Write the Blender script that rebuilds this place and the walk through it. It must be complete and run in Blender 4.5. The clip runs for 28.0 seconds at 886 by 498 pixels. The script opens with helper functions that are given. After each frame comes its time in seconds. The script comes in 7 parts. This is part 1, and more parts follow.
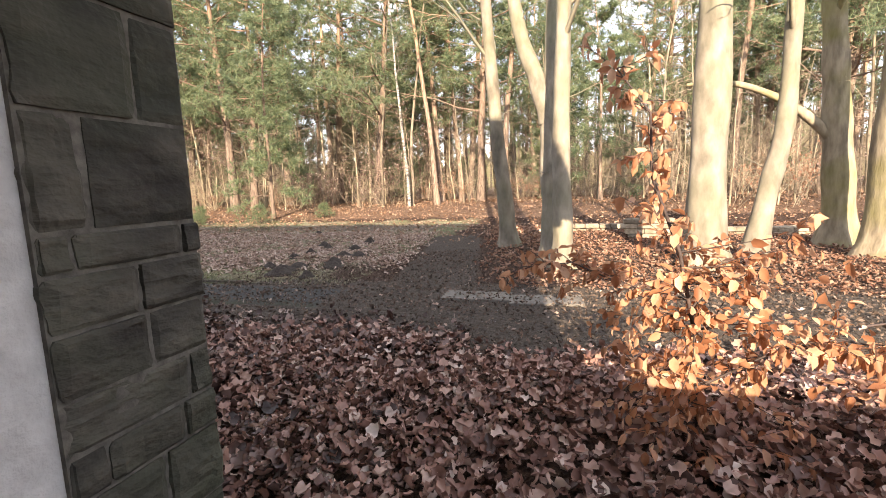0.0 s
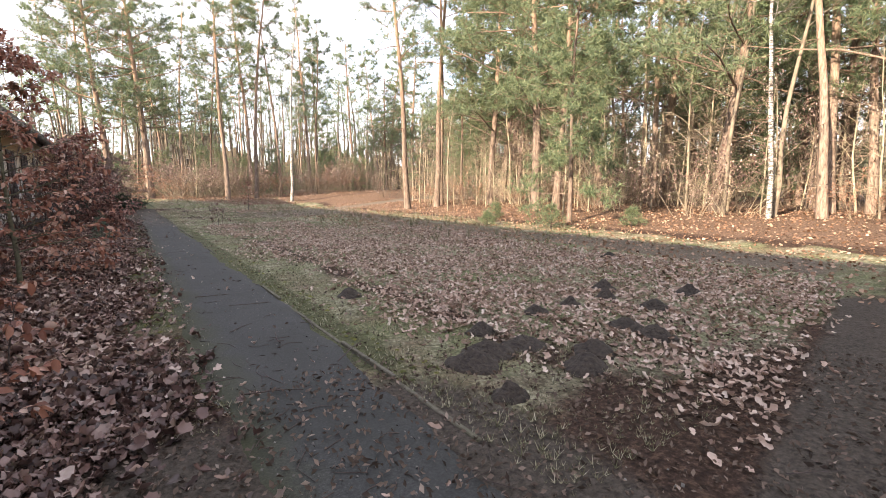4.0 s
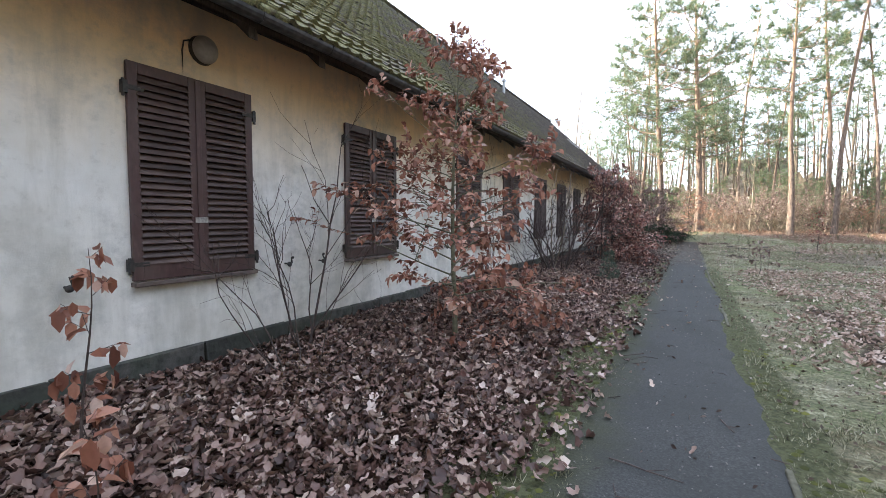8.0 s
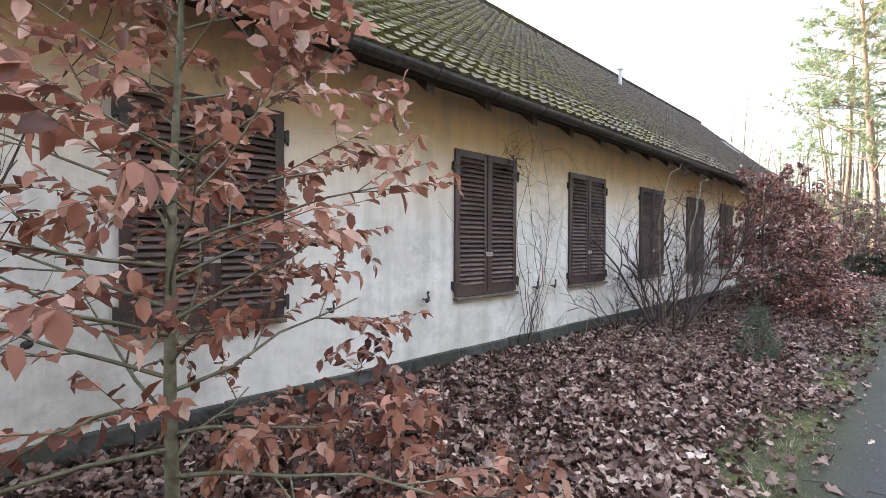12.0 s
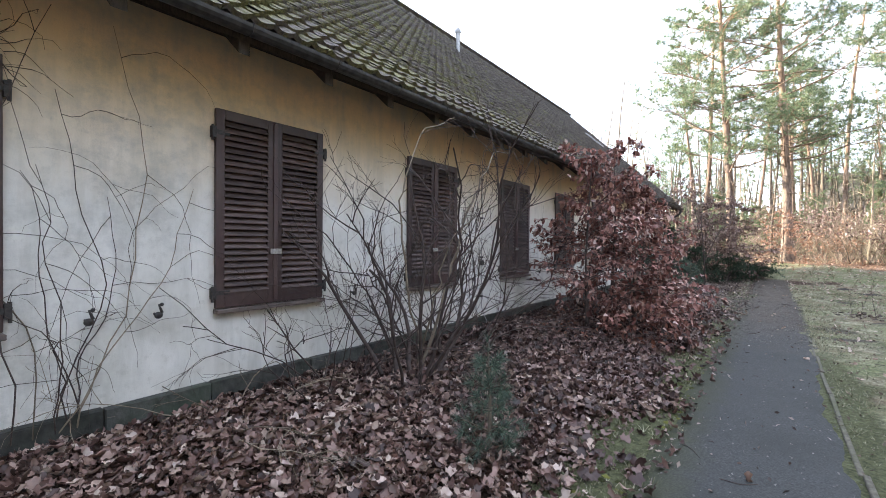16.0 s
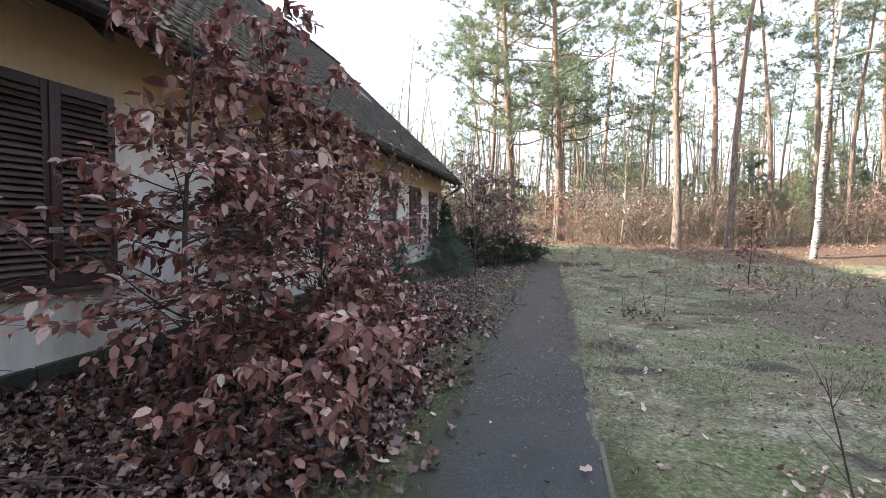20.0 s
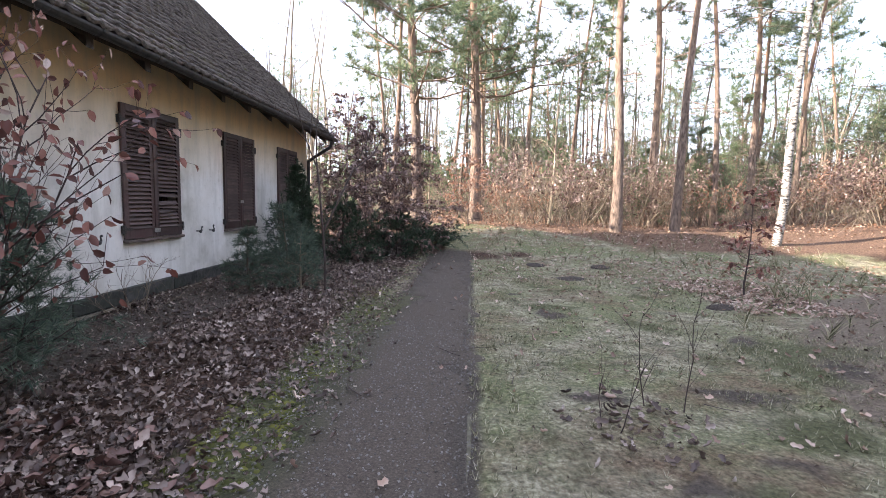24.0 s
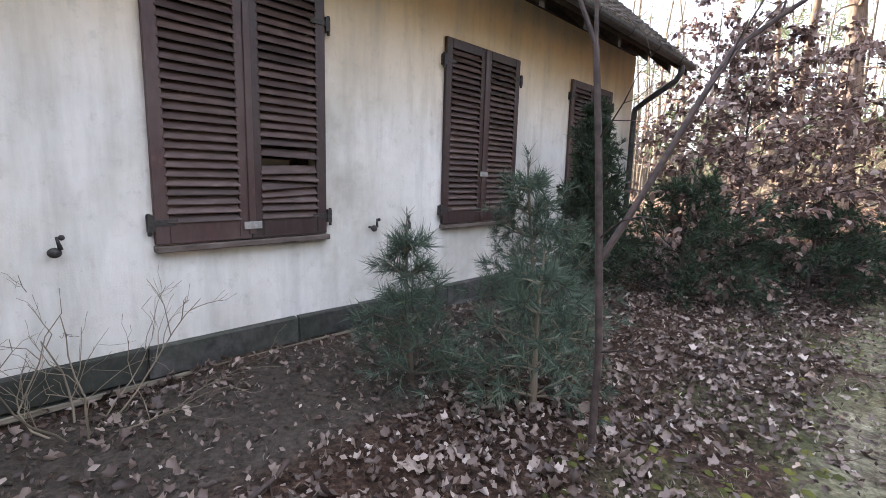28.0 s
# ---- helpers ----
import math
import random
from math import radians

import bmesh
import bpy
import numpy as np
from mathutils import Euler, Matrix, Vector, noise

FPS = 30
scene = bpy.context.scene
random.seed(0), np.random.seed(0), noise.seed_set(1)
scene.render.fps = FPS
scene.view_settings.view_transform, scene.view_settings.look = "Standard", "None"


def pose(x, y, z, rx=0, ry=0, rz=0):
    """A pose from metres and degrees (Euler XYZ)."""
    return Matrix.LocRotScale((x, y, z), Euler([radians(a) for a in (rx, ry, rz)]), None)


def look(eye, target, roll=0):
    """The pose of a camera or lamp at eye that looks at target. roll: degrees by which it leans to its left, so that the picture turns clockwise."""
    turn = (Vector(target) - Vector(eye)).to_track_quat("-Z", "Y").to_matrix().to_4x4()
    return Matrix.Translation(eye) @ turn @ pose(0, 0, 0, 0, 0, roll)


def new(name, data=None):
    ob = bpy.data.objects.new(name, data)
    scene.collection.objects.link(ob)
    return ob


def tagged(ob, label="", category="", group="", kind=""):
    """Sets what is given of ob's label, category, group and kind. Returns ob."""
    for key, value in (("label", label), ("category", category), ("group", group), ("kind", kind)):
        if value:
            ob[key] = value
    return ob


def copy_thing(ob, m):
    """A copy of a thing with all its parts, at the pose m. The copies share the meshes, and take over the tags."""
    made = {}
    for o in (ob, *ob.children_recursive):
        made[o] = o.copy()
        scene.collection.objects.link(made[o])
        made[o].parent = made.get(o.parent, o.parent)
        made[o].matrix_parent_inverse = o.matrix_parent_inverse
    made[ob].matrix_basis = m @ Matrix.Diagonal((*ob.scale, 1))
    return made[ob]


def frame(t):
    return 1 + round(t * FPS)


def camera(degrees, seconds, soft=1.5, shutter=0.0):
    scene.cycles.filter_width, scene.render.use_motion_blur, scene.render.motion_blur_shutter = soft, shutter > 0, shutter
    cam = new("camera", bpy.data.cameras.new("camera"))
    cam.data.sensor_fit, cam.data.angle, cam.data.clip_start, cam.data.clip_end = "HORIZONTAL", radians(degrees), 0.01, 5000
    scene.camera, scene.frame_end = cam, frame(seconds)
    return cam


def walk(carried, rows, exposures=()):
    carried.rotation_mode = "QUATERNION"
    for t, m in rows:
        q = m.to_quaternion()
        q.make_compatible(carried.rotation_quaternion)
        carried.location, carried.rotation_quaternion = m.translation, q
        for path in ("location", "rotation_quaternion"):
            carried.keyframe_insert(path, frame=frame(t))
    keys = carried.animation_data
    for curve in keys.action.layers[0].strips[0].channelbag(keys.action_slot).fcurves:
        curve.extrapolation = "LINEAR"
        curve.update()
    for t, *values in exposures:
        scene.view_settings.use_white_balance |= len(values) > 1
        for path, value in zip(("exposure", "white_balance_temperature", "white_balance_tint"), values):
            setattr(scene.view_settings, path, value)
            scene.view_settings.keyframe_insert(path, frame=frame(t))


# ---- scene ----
cam = camera(87.4, 28.0, 0.8)
PATH = [
    (0, (0.196, 0.397, 1.273), (2.085, 0.997, 1.003), -2.1),
    (0.5, (0.717, 0.445, 1.292), (2.571, 1.141, 1.015), -2.0),
    (1, (1.18, 0.694, 1.297), (2.928, 1.626, 1.019), -2.0),
    (1.5, (1.601, 0.982, 1.266), (3.161, 2.203, 0.99), -2.0),
    (2, (1.998, 1.272, 1.268), (3.327, 2.739, 0.984), -1.8),
    (2.5, (2.599, 1.384, 1.257), (3.929, 2.853, 0.984), -2.0),
    (4.5, (4.484, 2.661, 1.403), (5.465, 4.386, 1.149), 0.3),
    (5, (4.851, 3.104, 1.385), (5.659, 4.917, 1.14), 0.5),
    (5.5, (4.963, 3.641, 1.396), (5.497, 5.552, 1.146), 0.7),
    (6, (5.074, 4.206, 1.374), (5.219, 6.186, 1.127), 0.6),
    (6.5, (5.073, 4.74, 1.364), (4.787, 6.708, 1.148), 0.4),
    (7, (5.067, 5.156, 1.388), (4.491, 7.062, 1.199), 0.4),
    (7.5, (5.161, 5.569, 1.392), (4.403, 7.413, 1.239), 0.3),
    (8, (5.054, 5.982, 1.388), (4.125, 7.748, 1.263), 0.2),
    (8.5, (5.027, 6.453, 1.378), (3.952, 8.136, 1.269), 0.1),
    (9, (5.055, 6.915, 1.366), (3.873, 8.524, 1.253), -0.1),
    (9.5, (5.0, 7.401, 1.343), (3.725, 8.937, 1.221), -0.4),
    (10, (5.04, 7.839, 1.314), (3.704, 9.324, 1.208), -0.5),
    (10.5, (4.995, 8.336, 1.328), (3.617, 9.782, 1.221), -0.5),
    (11, (4.989, 8.878, 1.374), (3.586, 10.301, 1.295), -0.3),
    (12, (4.946, 9.973, 1.509), (3.511, 11.366, 1.485), 0.2),
    (12.5, (5.011, 10.5, 1.511), (3.568, 11.886, 1.506), 0.4),
    (14.5, (4.9, 12.419, 1.436), (3.373, 13.71, 1.464), 0.6),
    (15, (4.959, 12.939, 1.427), (3.507, 14.313, 1.458), 0.5),
    (15.5, (4.966, 13.531, 1.385), (3.64, 15.027, 1.409), 0.3),
    (16, (5.082, 14.122, 1.467), (3.926, 15.755, 1.443), 0.5),
    (16.5, (5.123, 14.676, 1.475), (4.133, 16.413, 1.425), 0.6),
    (17, (5.156, 15.274, 1.463), (4.327, 17.093, 1.411), 0.6),
    (17.5, (5.166, 15.846, 1.47), (4.472, 17.721, 1.408), 0.6),
    (18, (5.165, 16.46, 1.48), (4.561, 18.365, 1.412), 0.9),
    (18.5, (5.184, 17.013, 1.496), (4.641, 18.936, 1.411), 0.9),
    (19, (5.165, 17.628, 1.486), (4.654, 19.56, 1.387), 1.1),
    (19.5, (5.216, 18.22, 1.453), (4.753, 20.164, 1.354), 1.0),
    (20, (5.214, 18.811, 1.472), (4.775, 20.759, 1.366), 0.8),
    (20.5, (5.26, 19.405, 1.477), (4.854, 21.36, 1.367), 0.7),
    (21, (5.464, 19.96, 1.444), (5.069, 21.917, 1.327), 0.8),
    (21.5, (5.647, 20.56, 1.405), (5.311, 22.528, 1.282), 1.0),
    (23.5, (5.558, 23.281, 1.455), (5.383, 25.264, 1.257), 1.2),
    (24, (5.567, 23.941, 1.476), (5.454, 25.928, 1.272), 1.4),
    (24.5, (5.538, 24.546, 1.476), (5.463, 26.534, 1.272), 1.4),
    (25, (5.526, 25.224, 1.456), (5.449, 27.211, 1.247), 1.4),
    (25.5, (5.441, 25.883, 1.453), (5.269, 27.859, 1.201), 1.4),
    (26, (5.431, 26.491, 1.426), (5.098, 28.443, 1.145), 1.5),
    (26.5, (5.294, 27.074, 1.395), (4.699, 28.963, 1.113), 1.5),
    (27, (5.079, 27.642, 1.378), (4.207, 29.422, 1.103), 1.7),
    (27.5, (4.69, 28.201, 1.387), (3.547, 29.814, 1.086), 1.9),
    (28, (4.321, 28.729, 1.339), (2.951, 30.153, 1.033), 1.6),
]
walk(cam, [(t, look(e, g, r)) for t, e, g, r in PATH], exposures=(
    (0, 2.77, 7250, 18), (1, 2.75, 7300, 20), (4.5, 2.83, 7050, 18), (6, 2.85, 6750, 15), (7, 3.23, 6300, 11),
    (8, 3.24, 6250, 11), (11, 3.81, 6550, 13), (12.5, 3.73, 6550, 13), (15, 3.39, 6250, 11), (17, 3.37, 6250, 13),
    (19, 3.01, 6200, 13), (21, 3.03, 6250, 14), (23.5, 3.13, 6250, 19), (25, 2.90, 6350, 20), (26, 2.98, 6400, 19), (28, 3.67, 6500, 17)))

# ---- light ----
SUN_EL, SUN_AZ = 23.0, 12.0          # elevation; how far the light leans from +x towards +y
world = bpy.data.worlds.new("sky")
scene.world = world
world.use_nodes = True
wn = world.node_tree.nodes
sky = wn.new("ShaderNodeTexSky")
sky.sky_type = "NISHITA"
sky.sun_disc = False
sky.sun_elevation = radians(SUN_EL)
sky.sun_rotation = radians(270 - SUN_AZ)
sky.air_density, sky.dust_density, sky.ozone_density = 1.0, 0.25, 1.5
wn["Background"].inputs[1].default_value = 0.15
# thin broken cloud over the whole sky
wl = world.node_tree.links
way = wn.new("ShaderNodeTexCoord")
flatten = wn.new("ShaderNodeMapping")
flatten.inputs["Scale"].default_value = (1.0, 1.0, 2.6)
puffs = wn.new("ShaderNodeTexNoise")
puffs.inputs["Scale"].default_value, puffs.inputs["Detail"].default_value, puffs.inputs["Roughness"].default_value = 2.3, 7.0, 0.6
cover = wn.new("ShaderNodeMapRange")
for key, value in (("From Min", 0.36), ("From Max", 0.60), ("To Min", 0.60), ("To Max", 0.97)):
    cover.inputs[key].default_value = value
veil = wn.new("ShaderNodeMix")
veil.data_type = "RGBA"
veil.inputs[7].default_value = (1.66, 1.74, 1.92, 1)
wl.new(way.outputs["Generated"], flatten.inputs[0])
wl.new(flatten.outputs[0], puffs.inputs["Vector"])
wl.new(puffs.outputs["Fac"], cover.inputs["Value"])
wl.new(cover.outputs[0], veil.inputs[0])
wl.new(sky.outputs[0], veil.inputs[6])
wl.new(veil.outputs[2], wn["Background"].inputs[0])
sun = new("sun", bpy.data.lights.new("sun", "SUN"))
sun.data.energy, sun.data.angle, sun.data.color = 2.5, radians(0.6), (1.0, 0.87, 0.68)
sun.matrix_world = look((-math.cos(radians(SUN_AZ)) * 60, -math.sin(radians(SUN_AZ)) * 60, math.tan(radians(SUN_EL)) * 60), (0, 0, 0))

# ---- materials ----
def nodes_of(name):
    m = bpy.data.materials.new(name)
    m.use_nodes = True
    t = m.node_tree
    return m, t, t.nodes["Principled BSDF"]


def add(t, kind, **sockets):
    n = t.nodes.new(kind)
    for k, v in sockets.items():
        n.inputs[k.replace("_", " ")].default_value = v
    return n


def ramp(t, fac, stops):
    r = t.nodes.new("ShaderNodeValToRGB")
    e = r.color_ramp.elements
    while len(e) < len(stops):
        e.new(0.5)
    for el, (p, c) in zip(e, stops):
        el.position, el.color = p, (*c, 1)
    t.links.new(fac, r.inputs[0])
    return r.outputs[0]


def fac_ramp(t, fac, a, b):
    """0 below a, 1 above b."""
    r = t.nodes.new("ShaderNodeMapRange")
    r.inputs["From Min"].default_value, r.inputs["From Max"].default_value = a, b
    t.links.new(fac, r.inputs["Value"])
    return r.outputs[0]


def mix(t, fac, a, b, blend="MIX"):
    n = t.nodes.new("ShaderNodeMix")
    n.data_type, n.blend_type = "RGBA", blend
    for sock, v in ((n.inputs[0], fac), (n.inputs[6], a), (n.inputs[7], b)):
        if isinstance(v, (int, float)):
            sock.default_value = v
        elif isinstance(v, tuple):
            sock.default_value = (*v, 1)
        else:
            t.links.new(v, sock)
    return n.outputs[2]


def coords(t, stretch=(1, 1, 1), world_space=True):
    tc = t.nodes.new("ShaderNodeNewGeometry" if world_space else "ShaderNodeTexCoord")
    mp = t.nodes.new("ShaderNodeMapping")
    mp.inputs["Scale"].default_value = stretch
    t.links.new(tc.outputs["Position" if world_space else "Object"], mp.inputs[0])
    return mp.outputs[0]


def noise_of(t, co, scale, detail=4.0, rough=0.55):
    n = add(t, "ShaderNodeTexNoise", Scale=scale, Detail=detail, Roughness=rough)
    t.links.new(co, n.inputs["Vector"])
    return n.outputs["Fac"]


def relief(t, bsdf, height, strength, distance=0.01):
    b = add(t, "ShaderNodeBump", Strength=strength, Distance=distance)
    t.links.new(height, b.inputs["Height"])
    t.links.new(b.outputs[0], bsdf.inputs["Normal"])


def random_of(t, island=False):
    n = t.nodes.new("ShaderNodeNewGeometry" if island else "ShaderNodeObjectInfo")
    return n.outputs["Random Per Island" if island else "Random"]


def surface(name, stops, scale, rough=0.8, bump=0.3, stretch=(1, 1, 1), big=None, island=None, metal=0.0, world_space=True, detail=5.0, bump_d=0.01):
    """A surface with fine grain (stops over noise), large blotches (big: scale, colour, amount) and variation per piece."""
    m, t, b = nodes_of(name)
    co = coords(t, stretch, world_space)
    n = noise_of(t, co, scale, detail)
    c = ramp(t, n, stops)
    if big:
        n2 = noise_of(t, coords(t, (1, 1, 1), world_space), big[0], 4.0)
        f = fac_ramp(t, n2, 0.42, 0.68)
        mul = t.nodes.new("ShaderNodeMath")
        mul.operation = "MULTIPLY"
        mul.inputs[1].default_value = big[2]
        t.links.new(f, mul.inputs[0])
        c = mix(t, mul.outputs[0], c, big[1])
    if island is not None:
        r = random_of(t, island)
        hsv = add(t, "ShaderNodeHueSaturation")
        t.links.new(fac_to(t, r, 0.62, 1.3), hsv.inputs["Value"])
        t.links.new(c, hsv.inputs["Color"])
        c = hsv.outputs[0]
    t.links.new(c, b.inputs["Base Color"])
    b.inputs["Roughness"].default_value = rough
    b.inputs["Metallic"].default_value = metal
    if bump:
        relief(t, b, n, bump, bump_d)
    return m


def fac_to(t, fac, lo, hi):
    r = t.nodes.new("ShaderNodeMapRange")
    r.inputs["To Min"].default_value, r.inputs["To Max"].default_value = lo, hi
    t.links.new(fac, r.inputs["Value"])
    return r.outputs[0]


def leafy(name, stops, through_light=0.35, rough=0.55, gloss=0.35):
    """Leaves and needles: a colour per piece, some light passing through."""
    m, t, b = nodes_of(name)
    c = ramp(t, random_of(t, True), stops)
    n = noise_of(t, coords(t), 60.0, 3.0)
    c = mix(t, fac_to(t, n, 0.0, 0.32), c, (0.02, 0.012, 0.008), "MIX")
    t.links.new(c, b.inputs["Base Color"])
    b.inputs["Roughness"].default_value = rough
    b.inputs["Specular IOR Level"].default_value = gloss
    tr = t.nodes.new("ShaderNodeBsdfTranslucent")
    t.links.new(c, tr.inputs[0])
    mx = t.nodes.new("ShaderNodeMixShader")
    mx.inputs[0].default_value = through_light
    t.links.new(b.outputs[0], mx.inputs[1])
    t.links.new(tr.outputs[0], mx.inputs[2])
    t.links.new(mx.outputs[0], t.nodes["Material Output"].inputs[0])
    return m


def make_stucco():
    m, t, b = nodes_of("stucco")
    co = coords(t)
    grain = noise_of(t, co, 90.0, 4.0)
    blot = noise_of(t, co, 0.9, 6.0, 0.65)
    streak = noise_of(t, coords(t, (1, 2.4, 0.35)), 2.2, 6.0, 0.65)
    c = ramp(t, blot, [(0.30, (0.44, 0.43, 0.38)), (0.48, (0.67, 0.66, 0.615)), (0.70, (0.82, 0.815, 0.79))])
    sep = t.nodes.new("ShaderNodeSeparateXYZ")
    t.links.new(co, sep.inputs[0])
    wob = t.nodes.new("ShaderNodeMath")
    wob.operation = "MULTIPLY_ADD"
    wob.inputs[1].default_value = 0.7
    t.links.new(streak, wob.inputs[0])
    t.links.new(sep.outputs[2], wob.inputs[2])
    # unfaded ochre wash that survives high on the wall, grey weathering lower down
    c = mix(t, fac_ramp(t, wob.outputs[0], 2.05, 3.15), c, (0.76, 0.59, 0.37))
    grey = fac_ramp(t, streak, 0.46, 0.72)
    g2 = t.nodes.new("ShaderNodeMath")
    g2.operation = "MULTIPLY"
    g2.inputs[1].default_value = 0.55
    t.links.new(grey, g2.inputs[0])
    c = mix(t, g2.outputs[0], c, (0.40, 0.40, 0.36))
    fine = fac_ramp(t, noise_of(t, co, 9.0, 9.0, 0.78), 0.54, 0.78)
    f2 = t.nodes.new("ShaderNodeMath")
    f2.operation = "MULTIPLY"
    f2.inputs[1].default_value = 0.6
    t.links.new(fine, f2.inputs[0])
    c = mix(t, f2.outputs[0], c, (0.36, 0.34, 0.30))
    area = fac_ramp(t, noise_of(t, co, 0.55, 4.0), 0.42, 0.58)
    peel = fac_ramp(t, noise_of(t, coords(t, (1, 1, 1.3)), 5.0, 8.0, 0.72), 0.44, 0.68)
    both = add(t, "ShaderNodeMath")
    both.operation = "MULTIPLY"
    span = add(t, "ShaderNodeMath")
    span.operation = "MULTIPLY"
    t.links.new(area, span.inputs[0])
    t.links.new(fac_ramp(t, sep.outputs[1], 21.0, 15.0), span.inputs[1])
    t.links.new(span.outputs[0], both.inputs[0])
    t.links.new(peel, both.inputs[1])
    half = add(t, "ShaderNodeMath")
    half.operation = "MULTIPLY"
    half.inputs[1].default_value = 0.62
    t.links.new(both.outputs[0], half.inputs[0])
    c = mix(t, half.outputs[0], c, (0.33, 0.34, 0.325))
    t.links.new(c, b.inputs["Base Color"])
    b.inputs["Roughness"].default_value = 0.9
    relief(t, b, grain, 0.35, 0.006)
    return m


def make_ground():
    """Leaf mould, soil and thin winter grass; where each lies comes with the mesh."""
    m, t, b = nodes_of("forest_ground")
    co = coords(t)
    n1 = noise_of(t, co, 28.0, 6.0, 0.7)
    n2 = noise_of(t, co, 1.3, 5.0)
    leafc = ramp(t, n1, [(0.3, (0.014, 0.009, 0.007)), (0.5, (0.055, 0.033, 0.024)), (0.72, (0.17, 0.108, 0.078))])
    soil = ramp(t, n1, [(0.3, (0.033, 0.028, 0.024)), (0.7, (0.125, 0.105, 0.087))])
    grass = ramp(t, n1, [(0.3, (0.090, 0.082, 0.054)), (0.5, (0.35, 0.325, 0.225)), (0.72, (0.70, 0.67, 0.51))])
    mid = fac_ramp(t, noise_of(t, co, 4.5, 5.0, 0.65), 0.38, 0.66)
    grass = mix(t, mid, ramp(t, n1, [(0.3, (0.058, 0.056, 0.037)), (0.7, (0.25, 0.232, 0.162))]), grass)
    wide = noise_of(t, co, 0.85, 7.0, 0.72)
    grass = mix(t, fac_ramp(t, wide, 0.42, 0.58), grass, ramp(t, n1, [(0.3, (0.048, 0.058, 0.028)), (0.55, (0.180, 0.195, 0.100)), (0.75, (0.42, 0.425, 0.245))]))
    brown = noise_of(t, coords(t, (1, 1.4, 1)), 0.6, 7.0, 0.7)
    grass = mix(t, fac_ramp(t, brown, 0.50, 0.66), grass, ramp(t, n1, [(0.3, (0.060, 0.042, 0.027)), (0.6, (0.20, 0.146, 0.097)), (0.75, (0.42, 0.325, 0.225))]))
    mossc = ramp(t, n1, [(0.3, (0.036, 0.040, 0.020)), (0.7, (0.140, 0.148, 0.076))])
    sand = ramp(t, n1, [(0.3, (0.085, 0.068, 0.050)), (0.5, (0.155, 0.126, 0.096)), (0.72, (0.28, 0.235, 0.185))])

    def zone(name, amount):
        a = t.nodes.new("ShaderNodeAttribute")
        a.attribute_name = name
        s = t.nodes.new("ShaderNodeMath")
        s.operation = "MULTIPLY_ADD"
        s.inputs[1].default_value = amount
        t.links.new(n2, s.inputs[0])
        t.links.new(a.outputs["Fac"], s.inputs[2])
        return fac_ramp(t, s.outputs[0], 0.45 + amount * 0.5, 0.62 + amount * 0.5)
    c = mix(t, zone("grass", 0.9), leafc, grass)
    woodc = ramp(t, n1, [(0.3, (0.050, 0.031, 0.021)), (0.5, (0.150, 0.096, 0.066)), (0.72, (0.32, 0.225, 0.162))])
    c = mix(t, zone("wood", 0.5), c, woodc)
    c = mix(t, zone("sand", 0.5), c, sand)
    c = mix(t, zone("trail", 0.7), c, ramp(t, noise_of(t, co, 75.0, 5.0, 0.7), [(0.3, (0.040, 0.033, 0.027)), (0.55, (0.090, 0.078, 0.066)), (0.75, (0.17, 0.152, 0.13))]))
    c = mix(t, zone("moss", 0.6), c, mossc)
    c = mix(t, zone("soil", 0.4), c, soil)
    t.links.new(c, b.inputs["Base Color"])
    b.inputs["Roughness"].default_value = 0.95
    b.inputs["Specular IOR Level"].default_value = 0.2
    lump = add(t, "ShaderNodeMath")
    lump.operation = "MULTIPLY_ADD"
    lump.inputs[1].default_value = 2.0
    t.links.new(noise_of(t, co, 8.0, 4.0, 0.6), lump.inputs[0])
    t.links.new(n1, lump.inputs[2])
    relief(t, b, lump.outputs[0], 1.0, 0.04)
    return m


